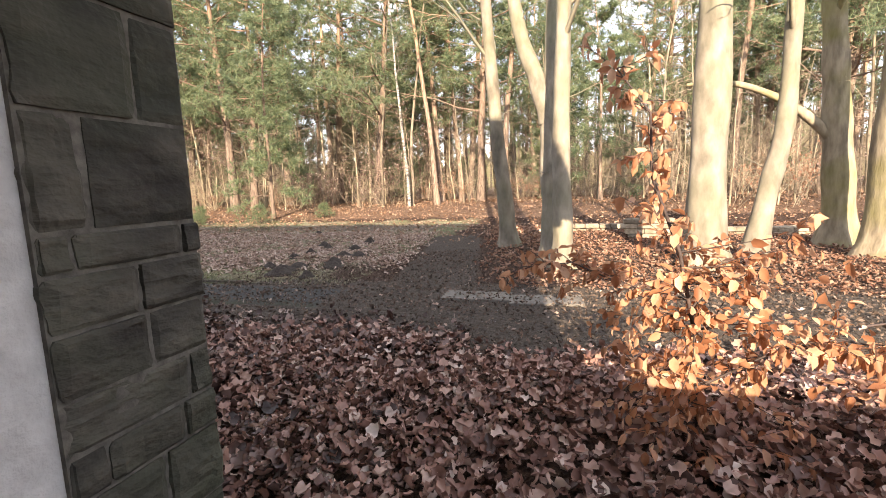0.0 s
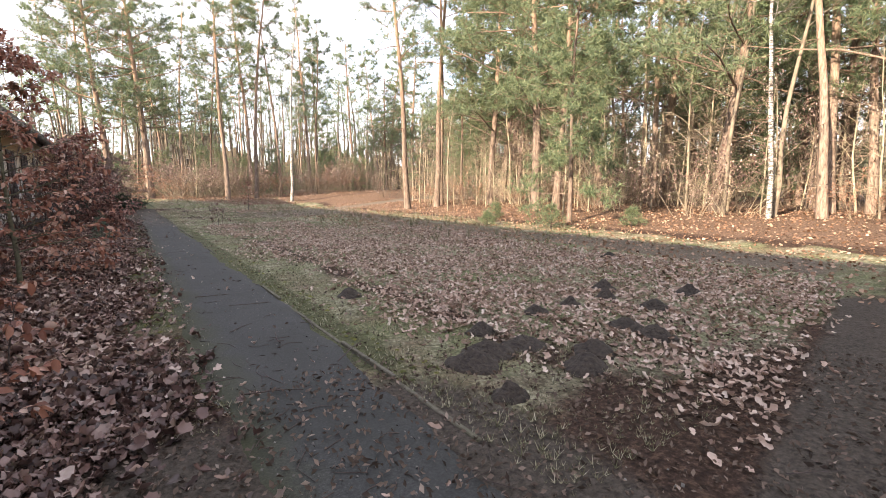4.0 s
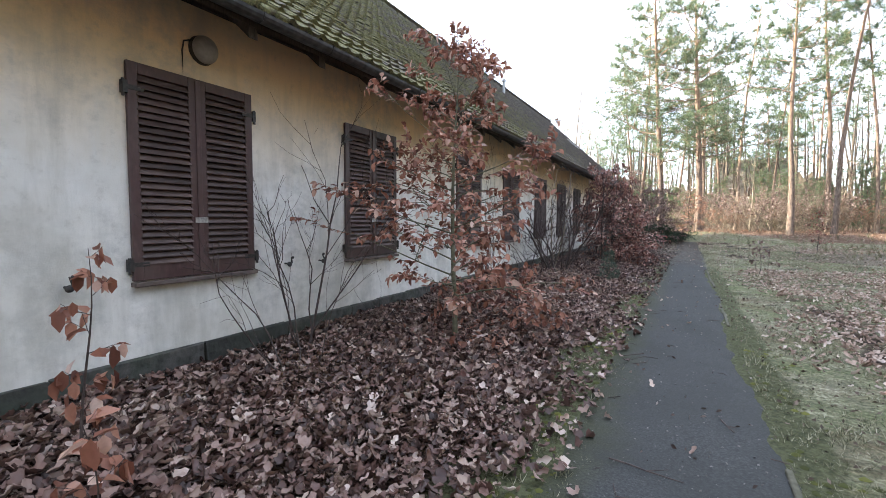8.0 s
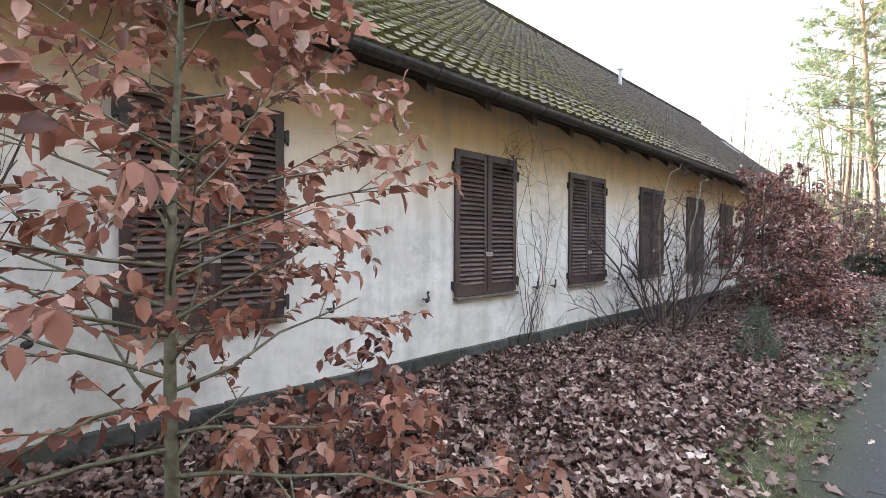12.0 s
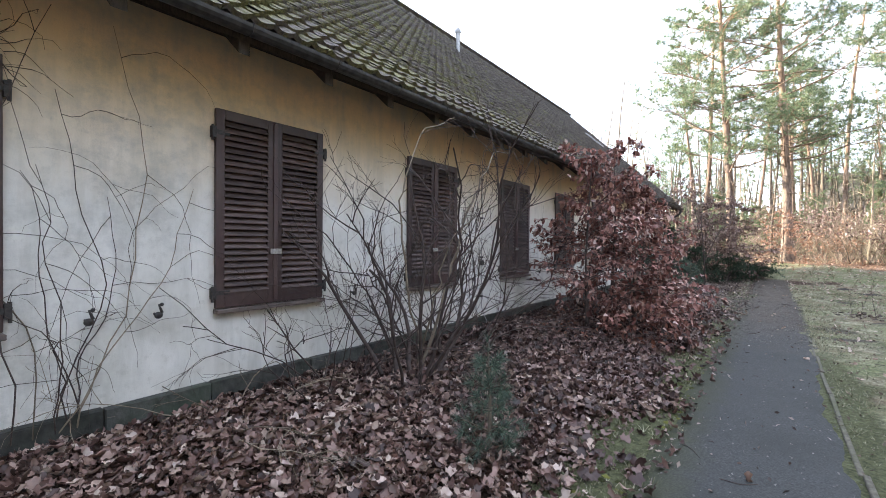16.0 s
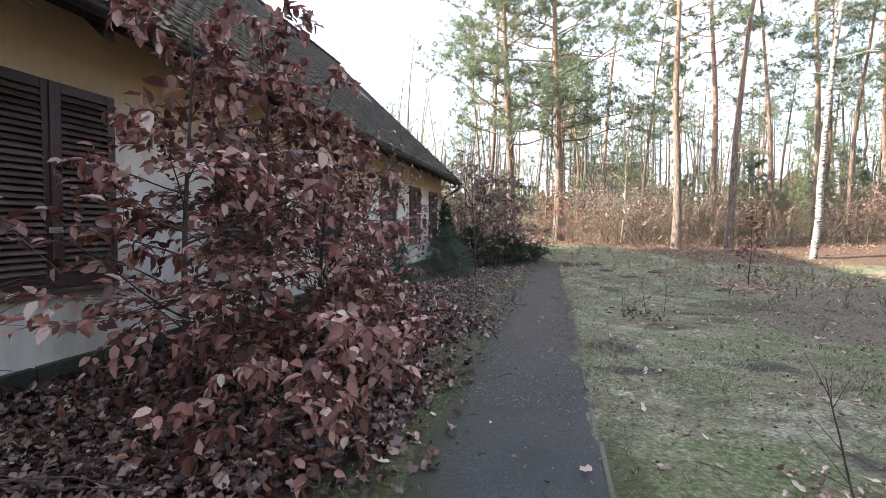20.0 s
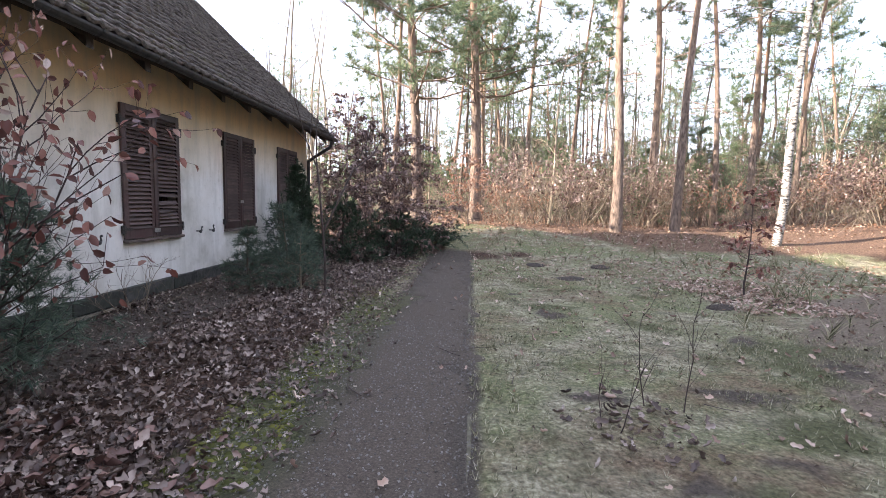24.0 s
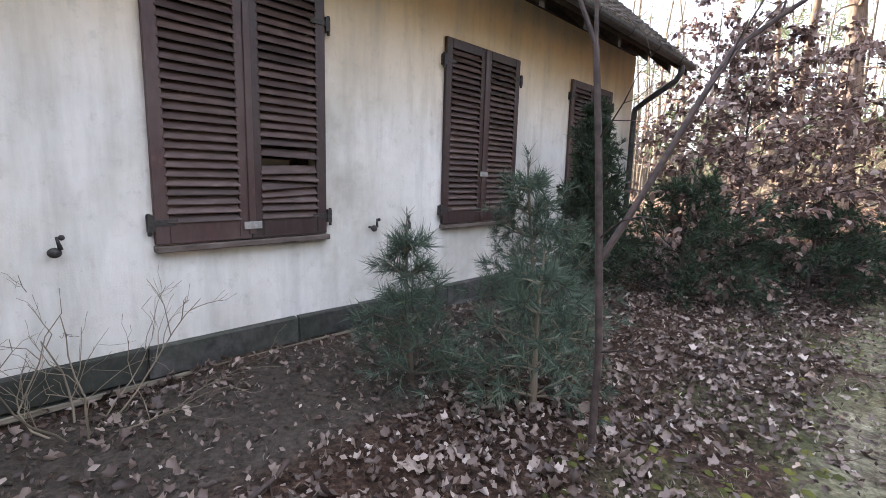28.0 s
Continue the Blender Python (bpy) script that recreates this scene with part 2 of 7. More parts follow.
def make_path():
    m, t, b = nodes_of("path_surface")
    co = coords(t)
    n1 = noise_of(t, co, 70.0, 5.0, 0.7)
    n2 = noise_of(t, co, 1.1, 5.0)
    n3 = noise_of(t, co, 260.0, 2.0)
    c = ramp(t, n1, [(0.3, (0.024, 0.025, 0.025)), (0.55, (0.052, 0.054, 0.053)), (0.75, (0.098, 0.100, 0.097))])
    c = mix(t, fac_ramp(t, n2, 0.45, 0.75), c, (0.034, 0.036, 0.034))
    c = mix(t, fac_ramp(t, n3, 0.71, 0.78), c, (0.16, 0.155, 0.145))
    sep0 = t.nodes.new("ShaderNodeSeparateXYZ")
    t.links.new(co, sep0.inputs[0])
    far = t.nodes.new("ShaderNodeMath")
    far.operation = "MULTIPLY_ADD"
    far.inputs[1].default_value = 7.0
    t.links.new(noise_of(t, co, 0.8, 7.0, 0.7), far.inputs[0])
    t.links.new(sep0.outputs[1], far.inputs[2])
    # the surface breaks up into grit and earth past the red beeches
    c = mix(t, fac_ramp(t, far.outputs[0], 25.5, 29.5), c, ramp(t, n1, [(0.3, (0.032, 0.025, 0.019)), (0.55, (0.072, 0.059, 0.047)), (0.75, (0.15, 0.128, 0.105))]))
    sep = t.nodes.new("ShaderNodeSeparateXYZ")
    t.links.new(co, sep.inputs[0])
    wob = t.nodes.new("ShaderNodeMath")
    wob.operation = "MULTIPLY_ADD"
    wob.inputs[1].default_value = 0.5
    t.links.new(noise_of(t, co, 2.6, 6.0, 0.7), wob.inputs[0])
    t.links.new(sep.outputs[0], wob.inputs[2])
    # algae and soil creeping in from the bed
    c = mix(t, fac_ramp(t, wob.outputs[0], 5.02, 4.66), c, ramp(t, n1, [(0.3, (0.022, 0.026, 0.013)), (0.7, (0.065, 0.068, 0.036))]))
    t.links.new(c, b.inputs["Base Color"])
    b.inputs["Roughness"].default_value = 0.85
    b.inputs["Specular IOR Level"].default_value = 0.25
    relief(t, b, n1, 0.5, 0.012)
    return m


def make_tile():
    m, t, b = nodes_of("mossy_roof_tile")
    co = coords(t)
    c = ramp(t, noise_of(t, co, 24.0, 5.0), [(0.3, (0.050, 0.043, 0.038)), (0.7, (0.15, 0.13, 0.115))])
    hs = add(t, "ShaderNodeHueSaturation")
    t.links.new(fac_to(t, random_of(t, True), 0.7, 1.35), hs.inputs["Value"])
    t.links.new(c, hs.inputs["Color"])
    sep = t.nodes.new("ShaderNodeSeparateXYZ")
    t.links.new(co, sep.inputs[0])
    # moss is thick towards the entrance end and thins out along the roof
    fade = fac_to(t, fac_ramp(t, sep.outputs[1], 9.0, 30.0), 0.31, 0.02)
    s = t.nodes.new("ShaderNodeMath")
    s.operation = "ADD"
    tuftn = add(t, "ShaderNodeMath")
    tuftn.operation = "MULTIPLY_ADD"
    tuftn.inputs[1].default_value = 0.55
    t.links.new(noise_of(t, co, 17.0, 4.0, 0.6), tuftn.inputs[0])
    t.links.new(noise_of(t, co, 2.2, 7.0, 0.7), tuftn.inputs[2])
    t.links.new(tuftn.outputs[0], s.inputs[0])
    t.links.new(fade, s.inputs[1])
    moss = ramp(t, noise_of(t, co, 45.0, 4.0), [(0.3, (0.050, 0.050, 0.022)), (0.7, (0.225, 0.215, 0.095))])
    c = mix(t, fac_ramp(t, s.outputs[0], 0.88, 1.06), hs.outputs[0], moss)
    t.links.new(c, b.inputs["Base Color"])
    b.inputs["Roughness"].default_value = 0.9
    relief(t, b, noise_of(t, co, 60.0, 5.0), 0.6, 0.02)
    return m


def make_pine_bark():
    """Grey-brown plates low on the stem, thin orange bark above."""
    m, t, b = nodes_of("pine_bark")
    co = coords(t, (1, 1, 0.22), False)
    n = noise_of(t, co, 16.0, 6.0, 0.7)
    low = ramp(t, n, [(0.35, (0.075, 0.055, 0.043)), (0.65, (0.30, 0.225, 0.175))])
    high = ramp(t, n, [(0.3, (0.19, 0.115, 0.072)), (0.7, (0.40, 0.265, 0.175))])
    tc = t.nodes.new("ShaderNodeTexCoord")
    sep = t.nodes.new("ShaderNodeSeparateXYZ")
    t.links.new(tc.outputs["Object"], sep.inputs[0])
    c = mix(t, fac_ramp(t, sep.outputs[2], 3.5, 11.0), low, high)
    hs = add(t, "ShaderNodeHueSaturation")
    t.links.new(fac_to(t, random_of(t), 0.7, 1.2), hs.inputs["Value"])
    t.links.new(c, hs.inputs["Color"])
    t.links.new(hs.outputs[0], b.inputs["Base Color"])
    b.inputs["Roughness"].default_value = 0.92
    relief(t, b, n, 0.8, 0.03)
    return m


def make_birch_bark():
    m, t, b = nodes_of("birch_bark")
    n = noise_of(t, coords(t, (1, 1, 3.2), False), 7.0, 5.0, 0.7)
    c = ramp(t, n, [(0.42, (0.03, 0.028, 0.025)), (0.52, (0.34, 0.32, 0.29)), (0.72, (0.56, 0.54, 0.50))])
    t.links.new(c, b.inputs["Base Color"])
    b.inputs["Roughness"].default_value = 0.8
    return m


STUCCO = make_stucco()
GROUND = make_ground()
PATHM = make_path()
TILE = make_tile()
PINE_BARK = make_pine_bark()
BIRCH_BARK = make_birch_bark()
QUARRY = surface("dark_sandstone", [(0.3, (0.020, 0.019, 0.016)), (0.5, (0.050, 0.047, 0.038)), (0.75, (0.115, 0.107, 0.086))], 5.0, 0.8, 1.0, (1, 1, 1.8), (2.5, (0.040, 0.050, 0.030), 0.7), island=False, bump_d=0.05)
DARKJOINT = surface("dark_joint_mortar", [(0.3, (0.055, 0.052, 0.046)), (0.7, (0.16, 0.15, 0.13))], 30.0, 0.95, 0.6)
# Rough porch plaster; its grey holds the weaker light inside the porch.
ROUGHCAST = surface("shade_grey_rough_plaster", [(0.3, (0.44, 0.435, 0.43)), (0.7, (0.60, 0.595, 0.585))], 16.0, 0.9, 0.8, bump_d=0.02)
PLINTH = surface("plinth_stone", [(0.3, (0.022, 0.024, 0.023)), (0.7, (0.085, 0.084, 0.078))], 12.0, 0.85, 0.8, (1, 1, 1), (2.0, (0.036, 0.052, 0.032), 0.7), island=False, bump_d=0.02)
MORTAR = surface("mortar", [(0.3, (0.14, 0.135, 0.12)), (0.7, (0.30, 0.29, 0.26))], 40.0, 0.95, 0.5)
BROWN = surface("brown_shutter_paint", [(0.3, (0.042, 0.022, 0.022)), (0.6, (0.060, 0.032, 0.032)), (0.85, (0.11, 0.07, 0.065))], 26.0, 0.5, 0.12, (1, 1, 0.4), (3.0, (0.085, 0.066, 0.058), 0.5), island=False)
# Frame paint made lighter: sky sheen on the slats is in this colour.
SLATM = surface("sky_lightened_brown_slats", [(0.3, (0.060, 0.038, 0.034)), (0.6, (0.105, 0.072, 0.064)), (0.85, (0.20, 0.155, 0.136))], 26.0, 0.55, 0.15, (1, 0.3, 1), (3.0, (0.045, 0.030, 0.028), 0.6), island=False)
SILL = surface("weathered_brown_sill", [(0.3, (0.060, 0.045, 0.040)), (0.7, (0.16, 0.128, 0.112))], 24.0, 0.8, 0.3, (1, 0.3, 1))
BARE = surface("bare_weathered_wood", [(0.3, (0.10, 0.085, 0.065)), (0.7, (0.27, 0.24, 0.19))], 20.0, 0.8, 0.3, (1, 0.3, 3.0))
EAVES = surface("dark_eaves_boards", [(0.3, (0.022, 0.017, 0.014)), (0.7, (0.07, 0.052, 0.040))], 18.0, 0.8, 0.4, (1, 4.0, 1))
GUTTER = surface("weathered_gutter_metal", [(0.3, (0.020, 0.020, 0.021)), (0.7, (0.075, 0.073, 0.07))], 14.0, 0.55, 0.15, metal=0.3)
IRON = surface("black_iron", [(0.3, (0.012, 0.012, 0.013)), (0.7, (0.05, 0.045, 0.042))], 50.0, 0.6, 0.3)
ZINC = surface("dull_zinc", [(0.3, (0.25, 0.25, 0.25)), (0.7, (0.50, 0.50, 0.49))], 40.0, 0.5, 0.1, metal=0.6)
LAMPG = surface("dusty_lamp_glass", [(0.3, (0.18, 0.175, 0.165)), (0.7, (0.36, 0.35, 0.33))], 8.0, 0.45, 0.1)
CONCRETE = surface("grey_concrete", [(0.3, (0.09, 0.082, 0.071)), (0.7, (0.18, 0.168, 0.148))], 26.0, 0.9, 0.4, big=(1.5, (0.17, 0.165, 0.14), 0.6))
EDGING = surface("mossy_concrete_edging", [(0.3, (0.055, 0.050, 0.036)), (0.7, (0.145, 0.130, 0.100))], 22.0, 0.9, 0.5, big=(1.1, (0.06, 0.065, 0.03), 0.8))
GRAVEL = surface("grey_grit", [(0.3, (0.065, 0.060, 0.054)), (0.7, (0.20, 0.19, 0.175))], 30.0, 0.9, 0.2, island=True)
FARWALL = surface("far_rendered_wall", [(0.3, (0.26, 0.24, 0.21)), (0.7, (0.40, 0.375, 0.33))], 1.0, 0.9, 0.0)
SANDSTONE = surface("pale_sandstone", [(0.3, (0.19, 0.155, 0.11)), (0.7, (0.36, 0.31, 0.235))], 14.0, 0.9, 0.6, island=False, bump_d=0.02)
SOIL = surface("molehill_soil", [(0.3, (0.014, 0.011, 0.009)), (0.7, (0.060, 0.046, 0.036))], 30.0, 0.95, 1.0, bump_d=0.03)
GREYBARK = surface("smooth_grey_bark", [(0.3, (0.12, 0.107, 0.082)), (0.55, (0.24, 0.215, 0.17)), (0.75, (0.36, 0.325, 0.26))], 5.0, 0.88, 0.5, (1, 1, 0.5), (0.9, (0.19, 0.20, 0.11), 0.55), world_space=False, bump_d=0.02)
MOSSBARK = surface("mossy_bark", [(0.3, (0.15, 0.125, 0.085)), (0.7, (0.36, 0.31, 0.22))], 9.0, 0.9, 0.7, (1, 1, 0.3), (0.8, (0.19, 0.19, 0.03), 0.85), world_space=False, bump_d=0.03)
SAPBARK = surface("greenish_sapling_bark", [(0.3, (0.060, 0.060, 0.036)), (0.7, (0.17, 0.165, 0.105))], 20.0, 0.75, 0.3, world_space=False)
TWIG = surface("dark_twigs", [(0.3, (0.024, 0.017, 0.016)), (0.7, (0.085, 0.060, 0.052))], 20.0, 0.8, 0.0, world_space=False)
PALETWIG = surface("pale_woodland_twigs", [(0.3, (0.17, 0.142, 0.098)), (0.7, (0.42, 0.360, 0.26))], 3.0, 0.85, 0.0, world_space=False, island=False)
DULLTWIG = surface("grey_brown_stems", [(0.3, (0.10, 0.082, 0.06)), (0.7, (0.26, 0.215, 0.16))], 3.0, 0.85, 0.0, world_space=False, island=False)
BEECH = leafy("withered_beech_leaves", [(0.0, (0.065, 0.026, 0.022)), (0.40, (0.22, 0.086, 0.068)), (0.74, (0.42, 0.20, 0.158)), (0.91, (0.58, 0.39, 0.33)), (1.0, (0.80, 0.66, 0.59))], 0.34, 0.42, 0.5)
# Dark copy of the leaf colours: shade on the bed, put into colour.
SHADELITTER = leafy("shade_dark_fallen_leaves", [(0.0, (0.020, 0.011, 0.010)), (0.35, (0.068, 0.036, 0.032)), (0.68, (0.155, 0.090, 0.078)), (0.92, (0.28, 0.195, 0.170)), (1.0, (0.46, 0.37, 0.33))], 0.12, 0.45, 0.45)
# Reddish fresher leaves; some brightening for soft sunlight is in the colour.
FRONTLITTER = leafy("reddish_fallen_leaves", [(0.0, (0.060, 0.033, 0.028)), (0.3, (0.24, 0.122, 0.096)), (0.65, (0.44, 0.260, 0.205)), (0.9, (0.60, 0.43, 0.36)), (1.0, (0.76, 0.65, 0.58))], 0.15, 0.45, 0.45)
DARKCRUMB = leafy("dark_leaf_crumbs", [(0.0, (0.04, 0.028, 0.021)), (0.5, (0.14, 0.102, 0.080)), (0.92, (0.23, 0.172, 0.138)), (1.0, (0.34, 0.265, 0.215))], 0.1, 0.9)
PALEBEECH = leafy("dull_brown_beech_leaves", [(0.0, (0.065, 0.038, 0.034)), (0.45, (0.19, 0.118, 0.100)), (0.8, (0.37, 0.26, 0.225)), (1.0, (0.62, 0.51, 0.45))], 0.30, 0.45, 0.45)
WOODLITTER = leafy("brown_woodland_litter", [(0.0, (0.17, 0.090, 0.055)), (0.5, (0.36, 0.215, 0.140)), (1.0, (0.55, 0.385, 0.28))], 0.15)
OLDLITTER = leafy("weathered_fallen_leaves", [(0.0, (0.045, 0.031, 0.027)), (0.4, (0.135, 0.098, 0.083)), (0.75, (0.25, 0.192, 0.165)), (0.92, (0.40, 0.33, 0.29)), (1.0, (0.60, 0.53, 0.48))], 0.12, 0.5, 0.45)
BEECH_BRIGHT = leafy("rusty_beech_leaves", [(0.0, (0.13, 0.050, 0.036)), (0.4, (0.33, 0.135, 0.088)), (0.75, (0.52, 0.26, 0.18)), (0.92, (0.66, 0.44, 0.35)), (1.0, (0.80, 0.64, 0.55))], 0.38, 0.45, 0.45)
RUST = leafy("rust_brown_leaves", [(0.0, (0.20, 0.095, 0.062)), (0.5, (0.36, 0.20, 0.135)), (1.0, (0.54, 0.37, 0.27))], 0.35, 0.5)
BEECH_ORANGE = leafy("orange_beech_leaves", [(0.0, (0.34, 0.14, 0.070)), (0.5, (0.58, 0.29, 0.16)), (1.0, (0.78, 0.52, 0.35))], 0.4, 0.5, 0.45)
LITTER = leafy("fallen_leaves", [(0.0, (0.030, 0.016, 0.014)), (0.35, (0.105, 0.055, 0.046)), (0.65, (0.235, 0.140, 0.115)), (0.90, (0.40, 0.285, 0.240)), (1.0, (0.62, 0.51, 0.45))], 0.12, 0.45, 0.45)
LAWNLITTER = leafy("bleached_fallen_leaves", [(0.0, (0.19, 0.115, 0.085)), (0.45, (0.50, 0.355, 0.28)), (0.8, (0.64, 0.50, 0.415)), (1.0, (0.74, 0.63, 0.55))], 0.15, 0.5, 0.5)
LITTER_DRY = leafy("pale_fallen_leaves", [(0.0, (0.085, 0.050, 0.038)), (0.45, (0.27, 0.178, 0.140)), (0.8, (0.45, 0.335, 0.275)), (1.0, (0.68, 0.57, 0.49))], 0.15, 0.5, 0.45)
NEEDLE = leafy("pine_needles", [(0.0, (0.085, 0.135, 0.080)), (0.5, (0.18, 0.245, 0.140)), (1.0, (0.33, 0.39, 0.21))], 0.4)
DARKNEEDLE = leafy("dark_juniper_needles", [(0.0, (0.020, 0.040, 0.024)), (0.6, (0.042, 0.075, 0.045)), (1.0, (0.085, 0.13, 0.075))], 0.2)
BLUENEEDLE = leafy("young_pine_needles", [(0.0, (0.040, 0.075, 0.056)), (0.6, (0.100, 0.150, 0.112)), (1.0, (0.20, 0.26, 0.19))], 0.35)
MOSS = leafy("moss_cushions", [(0.0, (0.035, 0.042, 0.010)), (0.6, (0.085, 0.095, 0.020)), (1.0, (0.17, 0.17, 0.035))], 0.2, 0.9)
GRASS = leafy("winter_grass", [(0.0, (0.055, 0.064, 0.030)), (0.5, (0.21, 0.205, 0.115)), (0.85, (0.44, 0.41, 0.28)), (1.0, (0.66, 0.62, 0.48))], 0.3)
DISTANCE = surface("distant_woodland", [(0.3, (0.05, 0.04, 0.028)), (0.5, (0.12, 0.095, 0.065)), (0.7, (0.22, 0.18, 0.12))], 0.9, 0.95, 0.0, (1, 1, 0.18), (0.12, (0.10, 0.12, 0.06), 0.7))
DARKIN = surface("dark_interior", [(0.3, (0.015, 0.014, 0.013)), (0.7, (0.035, 0.032, 0.03))], 4.0, 0.9, 0.0)
WHITEPAINT = surface("old_white_paint", [(0.3, (0.50, 0.49, 0.46)), (0.7, (0.72, 0.71, 0.68))], 20.0, 0.7, 0.2)


def make_glass():
    m, t, b = nodes_of("window_glass")
    b.inputs["Base Color"].default_value = (0.02, 0.022, 0.025, 1)
    b.inputs["Roughness"].default_value = 0.05
    return m


GLASS = make_glass()

# ---- mesh helpers ----
RNG = np.random.default_rng(7)


def mesh_np(name, v, faces_idx, sizes):
    """A mesh from numpy arrays: vertices, the flat list of corners, the corners of each face."""
    me = bpy.data.meshes.new(name)
    v = np.asarray(v, np.float32)
    fi = np.asarray(faces_idx, np.int32).ravel()
    sz = np.asarray(sizes, np.int32)
    me.vertices.add(len(v))
    me.vertices.foreach_set("co", v.ravel())
    me.loops.add(len(fi))
    me.loops.foreach_set("vertex_index", fi)
    me.polygons.add(len(sz))
    me.polygons.foreach_set("loop_start", np.concatenate(([0], np.cumsum(sz)[:-1])).astype(np.int32))
    me.update(calc_edges=True)
    return me


def thing(name, label, category, group="", kind="", at=None):
    ob = new(name)
    ob.empty_display_size = 0.1
    if at is not None:
        ob.matrix_basis = at if isinstance(at, Matrix) else Matrix.Translation(at)
    return tagged(ob, label, category, group, kind)


def part(name, data, material, parent=None, label="", kind="", smooth=False):
    """Links a bmesh or a mesh as one object, under a thing or a part."""
    if isinstance(data, bmesh.types.BMesh):
        me = bpy.data.meshes.new(name)
        data.to_mesh(me)
        data.free()
    else:
        me = data
    if material and not me.materials:
        me.materials.append(material)
    if smooth:
        me.shade_smooth()
    ob = new(name, me)
    if parent:
        ob.parent = parent
    return tagged(ob, label, kind=kind)


def box(bm, lo, hi, m=None):
    """A box between two corners, in bm."""
    g = bmesh.ops.create_cube(bm, size=1.0)["verts"]
    lo, hi = Vector(lo), Vector(hi)
    mm = Matrix.Translation((lo + hi) / 2) @ Matrix.Diagonal((*(hi - lo), 1))
    bmesh.ops.transform(bm, matrix=(m @ mm) if m else mm, verts=g)
    return g


def box_bm(lo, hi, bevel=0.0, m=None, rough=0.0, seed=0):
    bm = bmesh.new()
    box(bm, lo, hi, m)
    if bevel:
        bmesh.ops.bevel(bm, geom=bm.edges[:], offset=bevel, segments=1, affect="EDGES")
    if rough:
        r = random.Random(seed)
        for v in bm.verts:
            v.co += Vector((r.uniform(-1, 1), r.uniform(-1, 1), r.uniform(-1, 1))) * rough
    return bm


class Geo:
    """Gathers tubes and pieces into one mesh."""

    def __init__(self):
        self.v, self.f, self.s, self.n = [], [], [], 0

    def tube(self, pts, radii, sides=5):
        pts = np.asarray(pts, float)
        k = len(pts)
        d = np.gradient(pts, axis=0)
        d /= np.linalg.norm(d, axis=1)[:, None] + 1e-9
        ref = np.array([0.0, 0, 1]) if abs(d[:, 2]).mean() < 0.8 else np.array([1.0, 0, 0])
        a = np.cross(d, ref)
        a /= np.linalg.norm(a, axis=1)[:, None] + 1e-9
        b = np.cross(d, a)
        th = np.linspace(0, 2 * math.pi, sides, endpoint=False)
        ring = a[:, None] * np.cos(th)[None, :, None] + b[:, None] * np.sin(th)[None, :, None]
        v = pts[:, None] + ring * np.asarray(radii, float)[:, None, None]
        i = np.arange(k - 1)[:, None] * sides + np.arange(sides)[None]
        j = np.arange(k - 1)[:, None] * sides + (np.arange(sides)[None] + 1) % sides
        q = np.stack((i, j, j + sides, i + sides), -1).reshape(-1, 4) + self.n
        self.v.append(v.reshape(-1, 3))
        self.f.append(q.ravel())
        self.s.append(np.full(len(q), 4))
        self.n += k * sides

    def cloud(self, tv, tf, pos, rot, scale):
        """Copies of one small piece (tv, tf) at many places."""
        tv, pos = np.asarray(tv, float), np.asarray(pos, float)
        if len(pos) == 0:
            return
        v = np.einsum("nij,kj->nki", rot, tv) * np.asarray(scale, float).reshape(-1, 1, 1) + pos[:, None]
        flat = np.concatenate([np.asarray(f) for f in tf])
        n, k = len(pos), len(tv)
        self.f.append((flat[None] + (np.arange(n) * k)[:, None] + self.n).ravel())
        self.s.append(np.tile([len(f) for f in tf], n))
        self.v.append(v.reshape(-1, 3))
        self.n += n * k

    def mesh(self, name):
        return mesh_np(name, np.concatenate(self.v), np.concatenate(self.f), np.concatenate(self.s))


def turns(n, rng, tilt=0.5, flat=True):
    """n rotations: any heading, leaning by about tilt radians (flat) or any way at all."""
    h = rng.uniform(0, 2 * math.pi, n)
    ti = rng.normal(0, tilt, n) if flat else rng.uniform(0, math.pi, n)
    ro = rng.normal(0, tilt, n) if flat else rng.uniform(-math.pi, math.pi, n)
    ch, sh, ct, st, cr, sr = np.cos(h), np.sin(h), np.cos(ti), np.sin(ti), np.cos(ro), np.sin(ro)
    z, o = np.zeros(n), np.ones(n)
    rz = np.stack((ch, -sh, z, sh, ch, z, z, z, o), -1).reshape(n, 3, 3)
    rx = np.stack((o, z, z, z, ct, -st, z, st, ct), -1).reshape(n, 3, 3)
    ry = np.stack((cr, z, sr, z, o, z, -sr, z, cr), -1).reshape(n, 3, 3)
    return rz @ rx @ ry


OVATE = ([(0, 0, 0), (0.26, 0.26, 0.10), (0.64, 0.25, 0.08), (1.0, 0, -0.14), (0.64, -0.25, 0.05), (0.26, -0.26, 0.11), (0.5, 0, -0.04)],
         [(0, 6, 1), (1, 6, 2), (2, 6, 3), (3, 6, 4), (4, 6, 5), (5, 6, 0)])
OVATE_LOW = ([(0, 0, 0), (0.5, 0.27, 0.08), (1.0, 0, -0.05), (0.5, -0.27, 0.08)], [(0, 3, 2), (0, 2, 1)])


